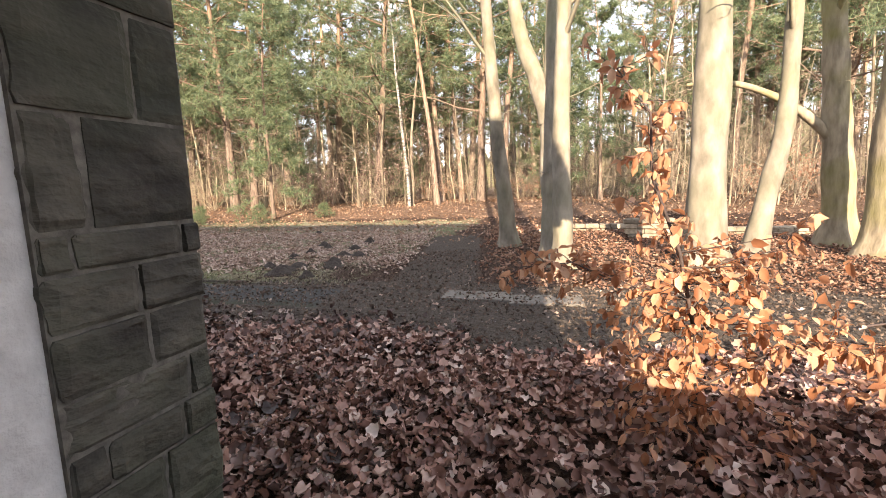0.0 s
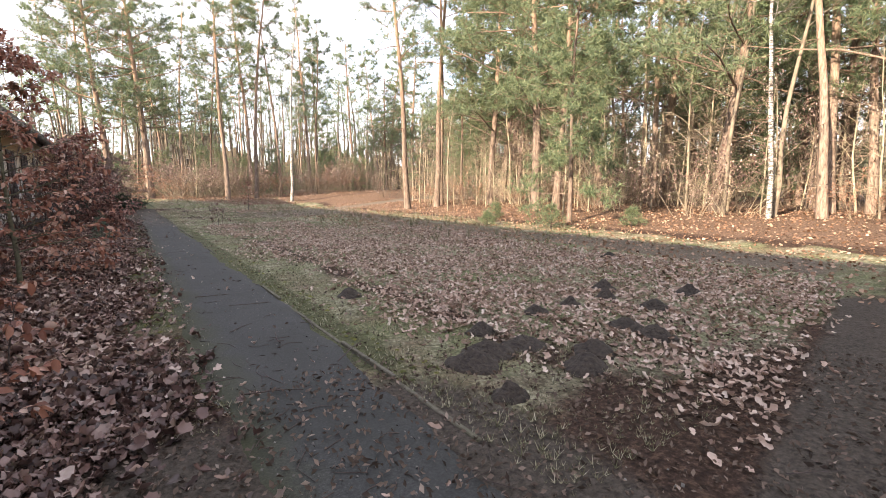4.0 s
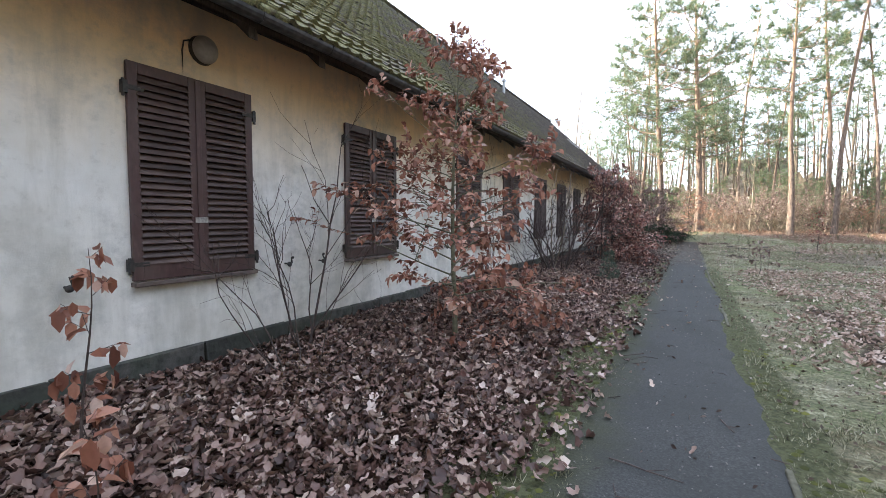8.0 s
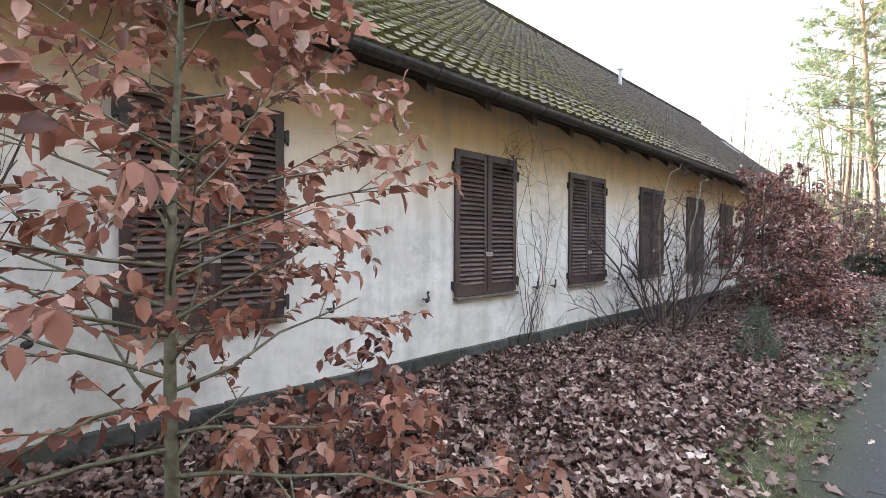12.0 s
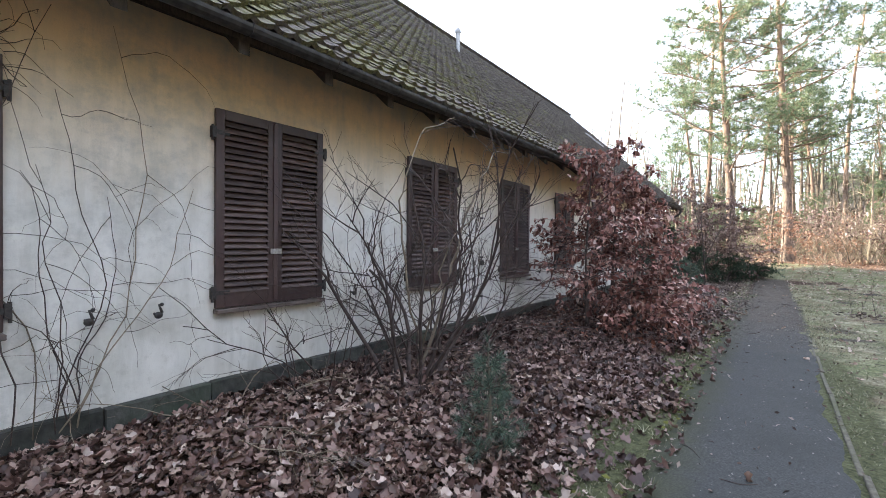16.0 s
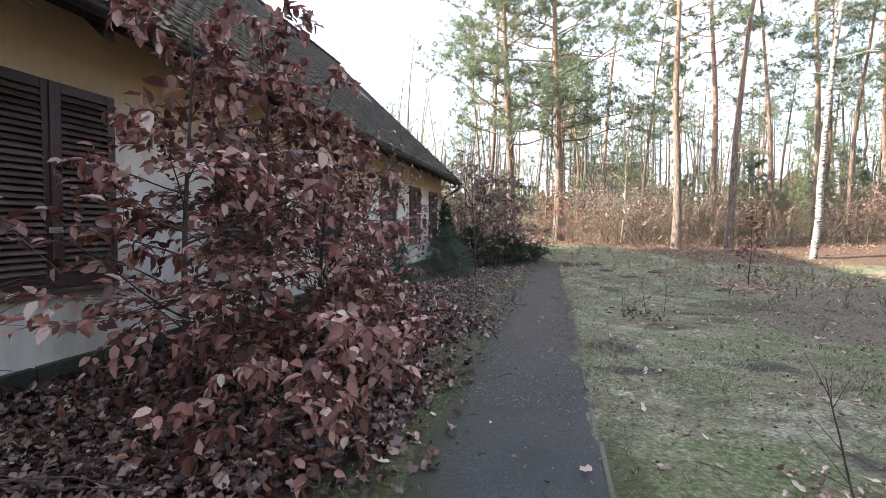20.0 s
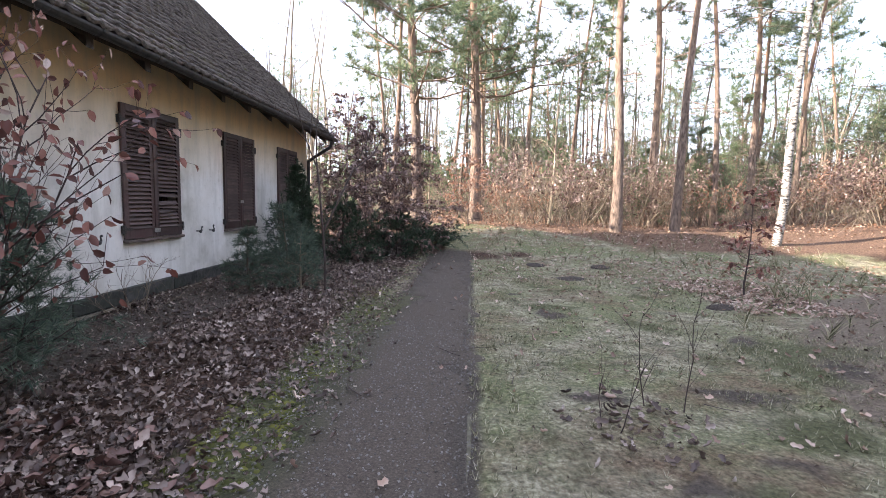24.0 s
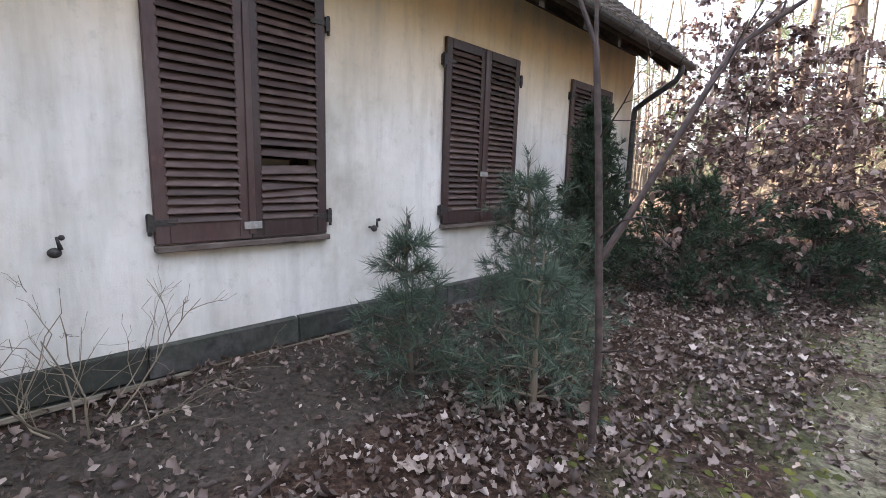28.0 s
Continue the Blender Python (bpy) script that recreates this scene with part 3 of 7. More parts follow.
def maple_leaf(curl, fold, seed):
    """A five-lobed fallen leaf, about one across, crumpled."""
    r = random.Random(seed)
    half = [(0, 0.58), (22, 0.42), (46, 0.54), (70, 0.38), (102, 0.46), (140, 0.30)]
    rim = half + [(180, 0.10)] + [(360 - a, q) for a, q in half[:0:-1]]
    v = [(0.0, 0.0, 0.0)]
    for a, q in rim:
        q *= r.uniform(0.85, 1.12)
        x, y = q * math.cos(math.radians(a)), q * math.sin(math.radians(a))
        v.append((x, y, curl * q * q + fold * abs(y) + r.uniform(-0.15, 0.15)))
    n = len(rim)
    return v, [(0, 1 + i, 1 + (i + 1) % n) for i in range(n)]


def oak_leaf(curl, seed, w=(0.04, 0.19, 0.12, 0.27, 0.18, 0.05)):
    """A long wavy-edged leaf, about one long, curled across."""
    r = random.Random(seed)
    v, n = [], len(w)
    for i, q in enumerate(w):
        x = -0.5 + i / (n - 1)
        z = curl * x * x * 0.8
        v += [(x, q * r.uniform(0.85, 1.15), z + curl * q * 1.2), (x, 0.0, z), (x, -q * r.uniform(0.85, 1.15), z + curl * q * r.uniform(0.4, 1.6))]
    f = []
    for i in range(n - 1):
        for j in range(2):
            k = i * 3 + j
            f.append((k, k + 1, k + 4, k + 3))
    return v, f


LEAF_A = maple_leaf(0.75, 0.38, 1)
LEAF_A2 = maple_leaf(-0.55, 0.45, 2)
LEAF_B = oak_leaf(0.9, 3)
LEAF_C = oak_leaf(0.9, 5, [0.04, 0.20, 0.14, 0.24, 0.05])
LEAF_D = maple_leaf(1.0, 0.5, 7)
LEAF_LOW = ([(0, 0, 0.03), (0.5, 0.05, 0.10), (0.18, 0.42, 0.02), (-0.42, 0.2, 0.09), (-0.36, -0.25, 0.0), (0.15, -0.42, 0.11)],
            [(0, 1, 2), (0, 2, 3), (0, 3, 4), (0, 4, 5), (0, 5, 1)])


def smooth(e0, e1, x):
    t = np.clip((x - e0) / (e1 - e0), 0, 1)
    return t * t * (3 - 2 * t)


def ground_h(x, y):
    """The lie of the land: level at the path, a low bank to the wall, rising into the wood."""
    x, y = np.asarray(x, float), np.asarray(y, float)
    bank = 0.10 * smooth(4.3, 2.2, x) * smooth(-6.0, 0.0, y)
    wood = 0.42 * smooth(14.5, 23.0, x) + 0.70 * smooth(34.5, 41.0, y) * smooth(-4, 6, x)
    bumps = 0.025 * np.sin(x * 1.7 + 0.6 * y) * np.sin(y * 1.3 - 0.4 * x) + 0.015 * np.sin(x * 4.1) * np.sin(y * 3.7 + 1)
    calm = np.clip(np.abs(x - 5.0) / 1.2 - 0.55, 0, 1)
    return bank + wood + bumps * calm - 0.012


# ---- ground ----
def build_ground():
    near_x = np.arange(-3, 18.01, 0.16)
    near_y = np.arange(-6, 44.01, 0.16)
    far = np.array([1.0, 2.5, 5, 9, 15, 25, 40, 70, 120, 220, 400, 800, 1500])
    xs = np.concatenate((near_x[0] - far[::-1], near_x, near_x[-1] + far))
    ys = np.concatenate((near_y[0] - far[::-1], near_y, near_y[-1] + far))
    X, Y = np.meshgrid(xs, ys, indexing="ij")
    Z = ground_h(X, Y)
    v = np.stack((X, Y, Z), -1).reshape(-1, 3)
    nx, ny = len(xs), len(ys)
    i = (np.arange(nx - 1)[:, None] * ny + np.arange(ny - 1)[None]).ravel()
    q = np.stack((i, i + ny, i + ny + 1, i + 1), -1)
    me = mesh_np("ground", v, q, np.full(len(q), 4))
    x, y = v[:, 0], v[:, 1]
    grass = 0.95 * smooth(5.3, 5.6, x) * smooth(11.5, 9.0, x) * smooth(13.0, 19.0, y) * smooth(38.0, 34.0, y)
    grass = np.maximum(grass, 0.85 * smooth(5.3, 5.5, x) * smooth(7.6, 6.2, x) * smooth(3.0, 5.0, y) * smooth(38, 34, y))
    grass = np.maximum(grass, 0.92 * smooth(6, 8, x) * smooth(18.5, 14.5, x) * smooth(3.0, 4.6, y) * smooth(40, 36.5, y))
    grass = np.maximum(grass, 0.60 * smooth(3.9, 4.2, x) * smooth(4.7, 4.5, x) * smooth(6, 8, y))
    grass = np.maximum(grass, 0.35 * smooth(1.6, 2.0, x) * smooth(4.6, 4.2, x) * smooth(26, 29, y) * smooth(37, 35, y))
    soil = 0.85 * smooth(3.3, 3.7, x) * smooth(6.6, 5.6, x) * smooth(6.5, 4.0, y) * smooth(-14, -8, y)
    # trodden branch towards the wood
    d = np.abs((y - 2.2) - (x - 5.2) * 0.22)
    soil = np.maximum(soil, 0.75 * smooth(1.0, 0.4, d) * smooth(4.8, 5.6, x) * smooth(13.0, 11.0, x))
    soil = np.maximum(soil, 0.55 * smooth(1.25, 1.35, x) * smooth(1.9, 1.6, x) * smooth(6, 8, y))
    trail = 0.80 * smooth(3.9, 4.9, x) * smooth(5.95, 5.5, x) * smooth(22.5, 25.5, y) * smooth(38.5, 35.5, y)
    soil = np.maximum(soil, 0.5 * smooth(1.5, 1.9, x) * smooth(3.0, 2.6, x) * smooth(28.2, 28.8, y) * smooth(31, 30, y))
    sp = np.random.default_rng(8)
    patch = 0.0 * x
    for _ in range(60):
        cx, cy, cr, ph = sp.uniform(5.8, 10.5), sp.uniform(15.0, 34), sp.uniform(0.20, 0.65), sp.uniform(0, 6)
        th = np.arctan2(y - cy, x - cx)
        d = np.hypot((x - cx) / 1.3, y - cy) * (1 + 0.28 * np.sin(2 * th + ph) + 0.22 * np.sin(5 * th + 2 * ph))
        patch = np.maximum(patch, 0.62 * np.exp(-(d / cr) ** 2))
    for _ in range(26):
        cx, cy, cr, ph = sp.uniform(5.9, 9.6), sp.uniform(16.0, 35), sp.uniform(0.12, 0.36), sp.uniform(0, 6)
        th = np.arctan2(y - cy, x - cx)
        d = np.hypot((x - cx) / 1.5, y - cy) * (1 + 0.3 * np.sin(2 * th + ph) + 0.2 * np.sin(5 * th + 2 * ph))
        soil = np.maximum(soil, 0.72 * np.exp(-(d / cr) ** 2))
    soil = np.maximum(soil, 0.62 * smooth(1.3, 1.5, x) * smooth(2.9, 2.4, x) * smooth(23.5, 25.5, y) * smooth(35, 33, y))
    tr = np.abs(x - (13.4 + 0.06 * (y - 8) + 0.6 * np.sin(y * 0.25)))
    sand = 0.8 * smooth(1.3, 0.6, tr) * smooth(3, 6, y) * smooth(34, 30, y)
    tr2 = np.abs(y - (30.5 + 0.35 * (x - 10)))
    sand = np.maximum(sand, 0.85 * smooth(1.5, 0.7, tr2) * smooth(9.6, 11.5, x))
    moss = (0.80 - 0.12 * smooth(23, 26, y)) * smooth(3.6, 4.05, x) * smooth(5.2, 4.9, x) * smooth(6.0, 8.5, y) * smooth(33, 30, y)
    moss = np.maximum(moss, 0.5 * smooth(2.8, 3.6, x) * smooth(4.6, 4.2, x) * smooth(28.5, 30.5, y) * smooth(36, 34, y))
    moss = np.maximum(moss, 0.72 * smooth(5.25, 5.5, x) * smooth(6.15, 5.75, x) * smooth(4, 6, y) * smooth(25, 21, y))
    sand = np.maximum(sand, 0.95 * smooth(1.2, 0.8, np.hypot((x - 11.9) / 3.5, (y - 28.6 - 0.45 * (x - 11.9)) / 2.9)))
    moss = np.maximum(moss, patch)
    wood = np.maximum(0.9 * smooth(15.0, 18.5, x), 0.9 * smooth(35.5, 38.5, y) * smooth(8.0, 11.0, x + 1.4 * (y - 38)))
    grass = np.maximum(grass, 0.80 * smooth(4.2, 5.2, x) * smooth(16, 12, x) * smooth(35.2, 37, y) * smooth(43, 40, y))
    for nm, a in (("grass", grass), ("soil", soil), ("sand", sand), ("moss", moss), ("trail", trail), ("wood", wood)):
        at = me.attributes.new(nm, "FLOAT", "POINT")
        at.data.foreach_set("value", a.astype(np.float32))
    ob = part("ground", me, GROUND, smooth=True, kind="structure")
    tagged(ob, "uneven woodland ground with leaf mould, thin grass and bare soil", "ground")


build_ground()


def build_path():
    """The worn asphalt footpath along the house: a low crown whose crumbled edges sink unevenly into the ground."""
    xs = np.arange(4.10, 5.86, 0.034)
    ys = np.arange(3.0, 37.5, 0.06)
    X, Y = np.meshgrid(xs, ys, indexing="ij")
    left = 4.42 + 0.12 * smooth(6.0, 4.0, Y) + 0.30 * smooth(28.0, 31.0, Y)
    right = 5.55 + 0.05 * np.sin(Y * 0.9) - 0.12 * smooth(6.0, 4.0, Y) - 0.10 * smooth(33, 36, Y)
    d = np.minimum(X - left, right - X)
    d = np.minimum(d, np.minimum((Y - 3.4) * 0.25, (36.8 - Y) * 0.5))
    r = np.random.default_rng(3)
    rough = 0.0 * X
    for k in range(26):
        w = r.uniform(2.0, 17.0)
        a = r.uniform(0, 6.28)
        rough += np.sin((X * math.cos(a) + Y * math.sin(a)) * w + r.uniform(0, 6.28)) / (1 + 0.16 * w)
    rough *= 0.012 * (1 + 4.0 * smooth(21, 25.5, Y))
    h = np.clip((d + rough) * 0.17, -0.05, 0.022)
    Z = -0.012 + h + 0.003 * np.sin(Y * 2.3) * np.sin(X * 3.1) + r.normal(0, 0.0008, X.shape)
    nx, ny = len(xs), len(ys)
    i = (np.arange(nx - 1)[:, None] * ny + np.arange(ny - 1)[None]).ravel()
    me = mesh_np("path", np.stack((X, Y, Z), -1).reshape(-1, 3), np.stack((i, i + ny, i + ny + 1, i + 1), -1), np.full(len(i), 4))
    ob = part("path", me, PATHM, smooth=True, kind="structure")
    tagged(ob, "narrow worn dark asphalt footpath with crumbling edges", "footpath")


build_path()

# ---- the long house ----
WX = 1.235                     # outer face of the plastered wall
HY0, HY1 = -0.32, 36.05        # gable ends
BACK = -7.3
WALL_TOP = 3.22
T = 0.36
WINDOWS = [8.03, 10.57, 13.74, 16.20, 18.73, 21.25, 23.73, 26.25, 29.49, 31.88, 34.15]
WW, WZ0, WZ1 = 1.14, 0.90, 2.59
DOOR = (-0.32, 1.50, 2.55)     # the open entrance in the wall
EAVE_X, EAVE_Z, SLOPE = 1.86, 3.06, 0.93
RIDGE_X = -3.03
RIDGE_Z = EAVE_Z + SLOPE * (EAVE_X - RIDGE_X)
PLINTH_TOP = 0.29


def build_walls():
    bm = bmesh.new()
    holes = [(DOOR[0], DOOR[1], -0.3, DOOR[2])] + [(y + 0.05, y + WW - 0.05, WZ0 + 0.04, WZ1 - 0.05) for y in WINDOWS]
    y = HY0
    x0, x1 = WX - T, WX
    for a, b, z0, z1 in holes:
        if a > y:
            box(bm, (x0, y, -0.3), (x1, a, WALL_TOP))
        if z0 > -0.2:
            box(bm, (x0, a, -0.3), (x1, b, z0))
        box(bm, (x0, a, z1), (x1, b, WALL_TOP))
        y = b
    box(bm, (x0, y, -0.3), (x1, HY1, WALL_TOP))
    bmesh.ops.remove_doubles(bm, verts=bm.verts[:], dist=0.0005)
    w = part("wall_east", bm, STUCCO, kind="structure")
    tagged(w, "long stained white plaster wall, ochre under the eaves", "wall")
    tagged(part("wall_west", box_bm((BACK, HY0, -0.3), (BACK + T, HY1, WALL_TOP)), STUCCO, kind="structure"), "plain plastered back wall of the house", "wall")
    for nm, ya, yb in (("wall_south", HY0, HY0 + 0.20), ("wall_north", HY1 - T, HY1)):
        bm = bmesh.new()
        foot = [(-0.3, -0.3), (-0.3, 2.9), (WX - T, 2.9)] if nm == "wall_south" else [(WX - T, -0.3)]
        prof = [(BACK + T, -0.3)] + foot + [(WX - T, WALL_TOP), (WX - T, EAVE_Z + SLOPE * (EAVE_X - (WX - T)) - 0.16), (RIDGE_X, RIDGE_Z - 0.16), (BACK + T, EAVE_Z + SLOPE * (EAVE_X - (WX - T)) - 0.16)]
        f1 = [bm.verts.new((x, ya, z)) for x, z in prof]
        f2 = [bm.verts.new((x, yb, z)) for x, z in prof]
        bm.faces.new(f1)
        bm.faces.new(f2[::-1])
        for i in range(len(prof)):
            j = (i + 1) % len(prof)
            bm.faces.new((f1[j], f1[i], f2[i], f2[j]))
        bmesh.ops.recalc_face_normals(bm, faces=bm.faces[:])
        tagged(part(nm, bm, STUCCO, kind="structure"), "plastered gable wall of the long house", "wall")
    # Unseen low wall, added only to keep sun off the near litter.
    tagged(part("wall_shade_low", box_bm((0.55, -3.2, 0.076), (0.85, 0.0, 1.0)), STUCCO, kind="structure"), "plain unseen low wall added to shade the leaf litter", "wall")
    # porch inside the entrance
    tagged(part("wall_porch_side", box_bm((-1.6, DOOR[1], -0.3), (WX - T, DOOR[1] + 0.24, 2.75)), ROUGHCAST, kind="structure"), "rough white plaster side wall of the porch", "wall")
    tagged(part("wall_porch_back", box_bm((-1.9, HY0 + 0.202, -0.3), (-1.602, DOOR[1] + 0.24, 2.75)), STUCCO, kind="structure"), "plastered back wall of the porch", "wall")
    tagged(part("ceiling", box_bm((-1.9, HY0 + 0.202, 2.752), (WX - T - 0.002, DOOR[1] + 0.24, 2.86)), WHITEPAINT, kind="structure"), "plain white porch ceiling", "ceiling")
    tagged(part("floor", box_bm((-1.6, HY0 + 0.202, -0.2), (WX - 0.02, DOOR[1] - 0.002, 0.075), 0.008), CONCRETE, kind="structure"), "worn grey concrete porch floor", "floor")


build_walls()


def stone_block(lo, hi, seed, bevel=0.009, rough=0.0065):
    """A squared stone with chipped edges and an uneven face."""
    bm = bmesh.new()
    box(bm, lo, hi)
    bmesh.ops.bevel(bm, geom=bm.edges[:], offset=bevel, segments=1, affect="EDGES")
    r = random.Random(seed)
    for v in bm.verts:
        v.co += Vector((r.uniform(-1, 1), r.uniform(-1, 1), r.uniform(-1, 1))) * rough
    return bm


def cleft_stone(lo, hi, seed, ridges):
    """A split stone: its faces stand in shallow ledges and hollows, its arrises are broken."""
    bm = bmesh.new()
    box(bm, lo, hi)
    bmesh.ops.subdivide_edges(bm, edges=bm.edges[:], cuts=9, use_grid_fill=True)
    c = (Vector(lo) + Vector(hi)) / 2
    half = (Vector(hi) - Vector(lo)) / 2
    off = Vector((seed * 3.7, seed * 1.3, seed * 2.9))
    for v in bm.verts:
        q = v.co + off
        edge = sum(1 for k in range(3) if abs(abs(v.co[k] - c[k]) - half[k]) < 0.001)
        layered = noise.noise(Vector((q.x * 7, q.y * 7, q.z * 34)))
        d = 0.010 * noise.noise(q * 9) + 0.012 * ridges * max(layered, -0.2) + 0.003 * noise.noise(q * 60)
        for k in range(3):
            side = 1 if v.co[k] > c[k] else -1
            if abs(abs(v.co[k] - c[k]) - half[k]) < 0.001:
                v.co[k] += side * ((d if edge == 1 else d * 0.4 - 0.006) if k < 2 else -0.004 * abs(noise.noise(q * 14)))
    return bm


def build_jamb():
    """Dressed dark stones in the jamb of the entrance, wrapping on to the front."""
    jamb = thing("stone_jamb", "dark squared sandstone blocks framing the open entrance", "stone jamb")
    x0, x1, y = WX - 0.392, WX + 0.03, DOOR[1]
    part("mortar_bed", box_bm((x0, y - 0.014, -0.1), (WX + 0.022, y + 0.30, DOOR[2] + 0.02)), DARKJOINT, jamb)
    rows = [(0.02, 0.20, (0.42, 1.0)), (0.20, 0.38, (0.70, 1.0)), (0.38, 0.59, (0.55, 1.0)), (0.59, 0.70, (0.22, 0.72, 1.0)), (0.70, 0.83, (0.80, 1.0)), (0.83, 0.98, (0.55, 1.0)), (0.98, 1.11, (0.52, 1.0)),
            (1.11, 1.20, (0.18, 0.85, 1.0)), (1.20, 1.46, (0.29, 1.0)), (1.46, 1.72, (0.63, 1.0)), (1.72, 2.00, (0.38, 1.0)), (2.00, 2.27, (0.65, 1.0)), (2.27, 2.54, (0.3, 1.0))]
    for k, (z0, z1, cuts) in enumerate(rows):
        a = 0.0
        for j, c in enumerate(cuts):
            xa, xb = x0 + (x1 - x0) * a, x0 + (x1 - x0) * c
            out = 0.020 + 0.009 * ((k * 3 + j * 5) % 4) / 3
            deep = 0.30 if c == 1.0 else 0.05
            part("stone", cleft_stone((xa + 0.004, y - out, z0 + 0.005), (xb - 0.004, y + deep, z1 - 0.005), k * 10 + j, (1.0, 0.15, 0.5, 0.25)[(k + 2 * j) % 4]), QUARRY, jamb)
            a = c


build_jamb()


def build_plinth():
    pl = thing("stone_plinth", "damp dark stone plinth along the foot of the wall", "plinth")
    r = random.Random(5)
    tagged(part("mortar_bed", box_bm((WX - 0.02, DOOR[1] + 0.31, -0.2), (WX + 0.018, HY1 - 0.01, PLINTH_TOP - 0.012)), MORTAR, pl), "")
    y, k = DOOR[1] + 0.32, 0
    while y < HY1 - 0.2:
        w = r.uniform(0.55, 1.15)
        e = min(y + w, HY1)
        if HY1 - e < 0.3:
            e = HY1
        zc = 0.10 + r.uniform(-0.006, 0.006)
        part("stone", stone_block((WX - 0.01, y + 0.005, zc + 0.006), (WX + 0.045 + r.uniform(0, 0.012), e - 0.005, PLINTH_TOP + r.uniform(-0.004, 0.004)), k), PLINTH, pl)
        part("stone", stone_block((WX - 0.01, y - 0.2 + 0.205, -0.15), (WX + 0.075 + r.uniform(0, 0.02), e - 0.005, zc - 0.004), k + 500), PLINTH, pl)
        y, k = e, k + 1


build_plinth()


# ---- windows and shutters ----
def build_windows():
    for i, y in enumerate(WINDOWS):
        w = thing("window_%d" % (i + 1), "dark old window hidden behind closed louvred shutters", "window", kind="structure")
        a, b, z0, z1 = y + 0.05, y + WW - 0.05, WZ0 + 0.04, WZ1 - 0.05
        x = WX - 0.20
        bm = bmesh.new()
        for lo, hi in (((x, a, z0), (x + 0.06, a + 0.07, z1)), ((x, b - 0.07, z0), (x + 0.06, b, z1)), ((x, a + 0.07, z0), (x + 0.06, b - 0.07, z0 + 0.08)),
                       ((x, a + 0.07, z1 - 0.07), (x + 0.06, b - 0.07, z1)), ((x, (a + b) / 2 - 0.04, z0 + 0.08), (x + 0.06, (a + b) / 2 + 0.04, z1 - 0.07))):
            box(bm, lo, hi)
        part("window_frame", bm, BROWN, w)
        for p, q in ((a + 0.07, (a + b) / 2 - 0.04), ((a + b) / 2 + 0.04, b - 0.07)):
            part("pane", box_bm((x + 0.025, p, z0 + 0.08), (x + 0.031, q, z1 - 0.07)), GLASS, w)
        part("window_sill", box_bm((WX - 0.19, y - 0.005, WZ0 - 0.045), (WX + 0.075, y + WW + 0.005, WZ0 - 0.008), 0.005), SILL, w)


build_windows()
NSLAT = 27
LEAF_W = WW / 2
SLAT_W = LEAF_W - 0.155
slat_me = bpy.data.meshes.new("slat")
_bm = box_bm((-0.004, -SLAT_W / 2 - 0.01, -0.036), (0.004, SLAT_W / 2 + 0.01, 0.036), 0.003)
_bm.to_mesh(slat_me)
_bm.free()
slat_me.materials.append(SLATM)


def shutter_leaf(parent, y0, broken=()):
    """One louvred leaf: stiles and rails, slats hung between them."""
    bm = bmesh.new()
    h = WZ1 - WZ0
    tk = 0.034
    for lo, hi in (((0, y0, 0), (tk, y0 + 0.078, h)), ((0, y0 + LEAF_W - 0.081, 0), (tk, y0 + LEAF_W - 0.003, h)),
                   ((0.001, y0 + 0.078, 0), (tk - 0.001, y0 + LEAF_W - 0.081, 0.125)), ((0.001, y0 + 0.078, h - 0.085), (tk - 0.001, y0 + LEAF_W - 0.081, h))):
        box(bm, lo, hi)
    bmesh.ops.bevel(bm, geom=bm.edges[:], offset=0.004, segments=1, affect="EDGES")
    leaf = part("leaf", bm, BROWN, parent)
    yc = y0 + LEAF_W / 2 - 0.0015
    for k in range(NSLAT):
        z = 0.125 + (h - 0.21) * (k + 0.5) / NSLAT
        if k in broken and broken[k] is None:
            continue
        s = new("slat", slat_me)
        s.parent = leaf
        tilt = broken[k] if k in broken else (0, 0)
        s.matrix_basis = pose(0.019, yc, z + tilt[1], tilt[0], -38 + ((k * 7) % 5) - 2, 0)
    return leaf


def shutter_iron(parent, y, z, side):
    """Strap hinge and the pin it swings on."""
    bm = bmesh.new()
    box(bm, (0.034, min(y, y - side * 0.12), z - 0.018), (0.040, max(y, y - side * 0.12), z + 0.018))
    box(bm, (-0.02, min(y, y + side * 0.035), z - 0.05), (0.045, max(y, y + side * 0.035), z + 0.045))
    bmesh.ops.create_cone(bm, cap_ends=True, segments=8, radius1=0.011, radius2=0.011, depth=0.13, matrix=pose(0.03, y + side * 0.028, z - 0.01))
    part("hinge", bm, IRON, parent)


def build_shutter(y, broken=(), latch_z=None):
    st = thing("window_shutters", "closed pair of dark brown louvred wooden shutters", "window shutter", "shutters along the wall", at=(WX + 0.004, y, WZ0))
    shutter_leaf(st, 0.0)
    shutter_leaf(st, LEAF_W, broken)
    part("astragal", box_bm((0.035, LEAF_W - 0.024, 0.03), (0.047, LEAF_W + 0.020, WZ1 - WZ0 - 0.02), 0.003), BROWN, st)
    for yy, sd in ((0.0, -1), (WW, 1)):
        shutter_iron(st, yy, 0.13, sd)
        shutter_iron(st, yy, WZ1 - WZ0 - 0.20, sd)
    if latch_z is not None:
        part("latch", box_bm((0.048, LEAF_W - 0.06, latch_z - 0.025), (0.053, LEAF_W + 0.06, latch_z + 0.025), 0.002), ZINC, st, "zinc latch plate")
    return st


MASTER = build_shutter(WINDOWS[0], latch_z=0.48)
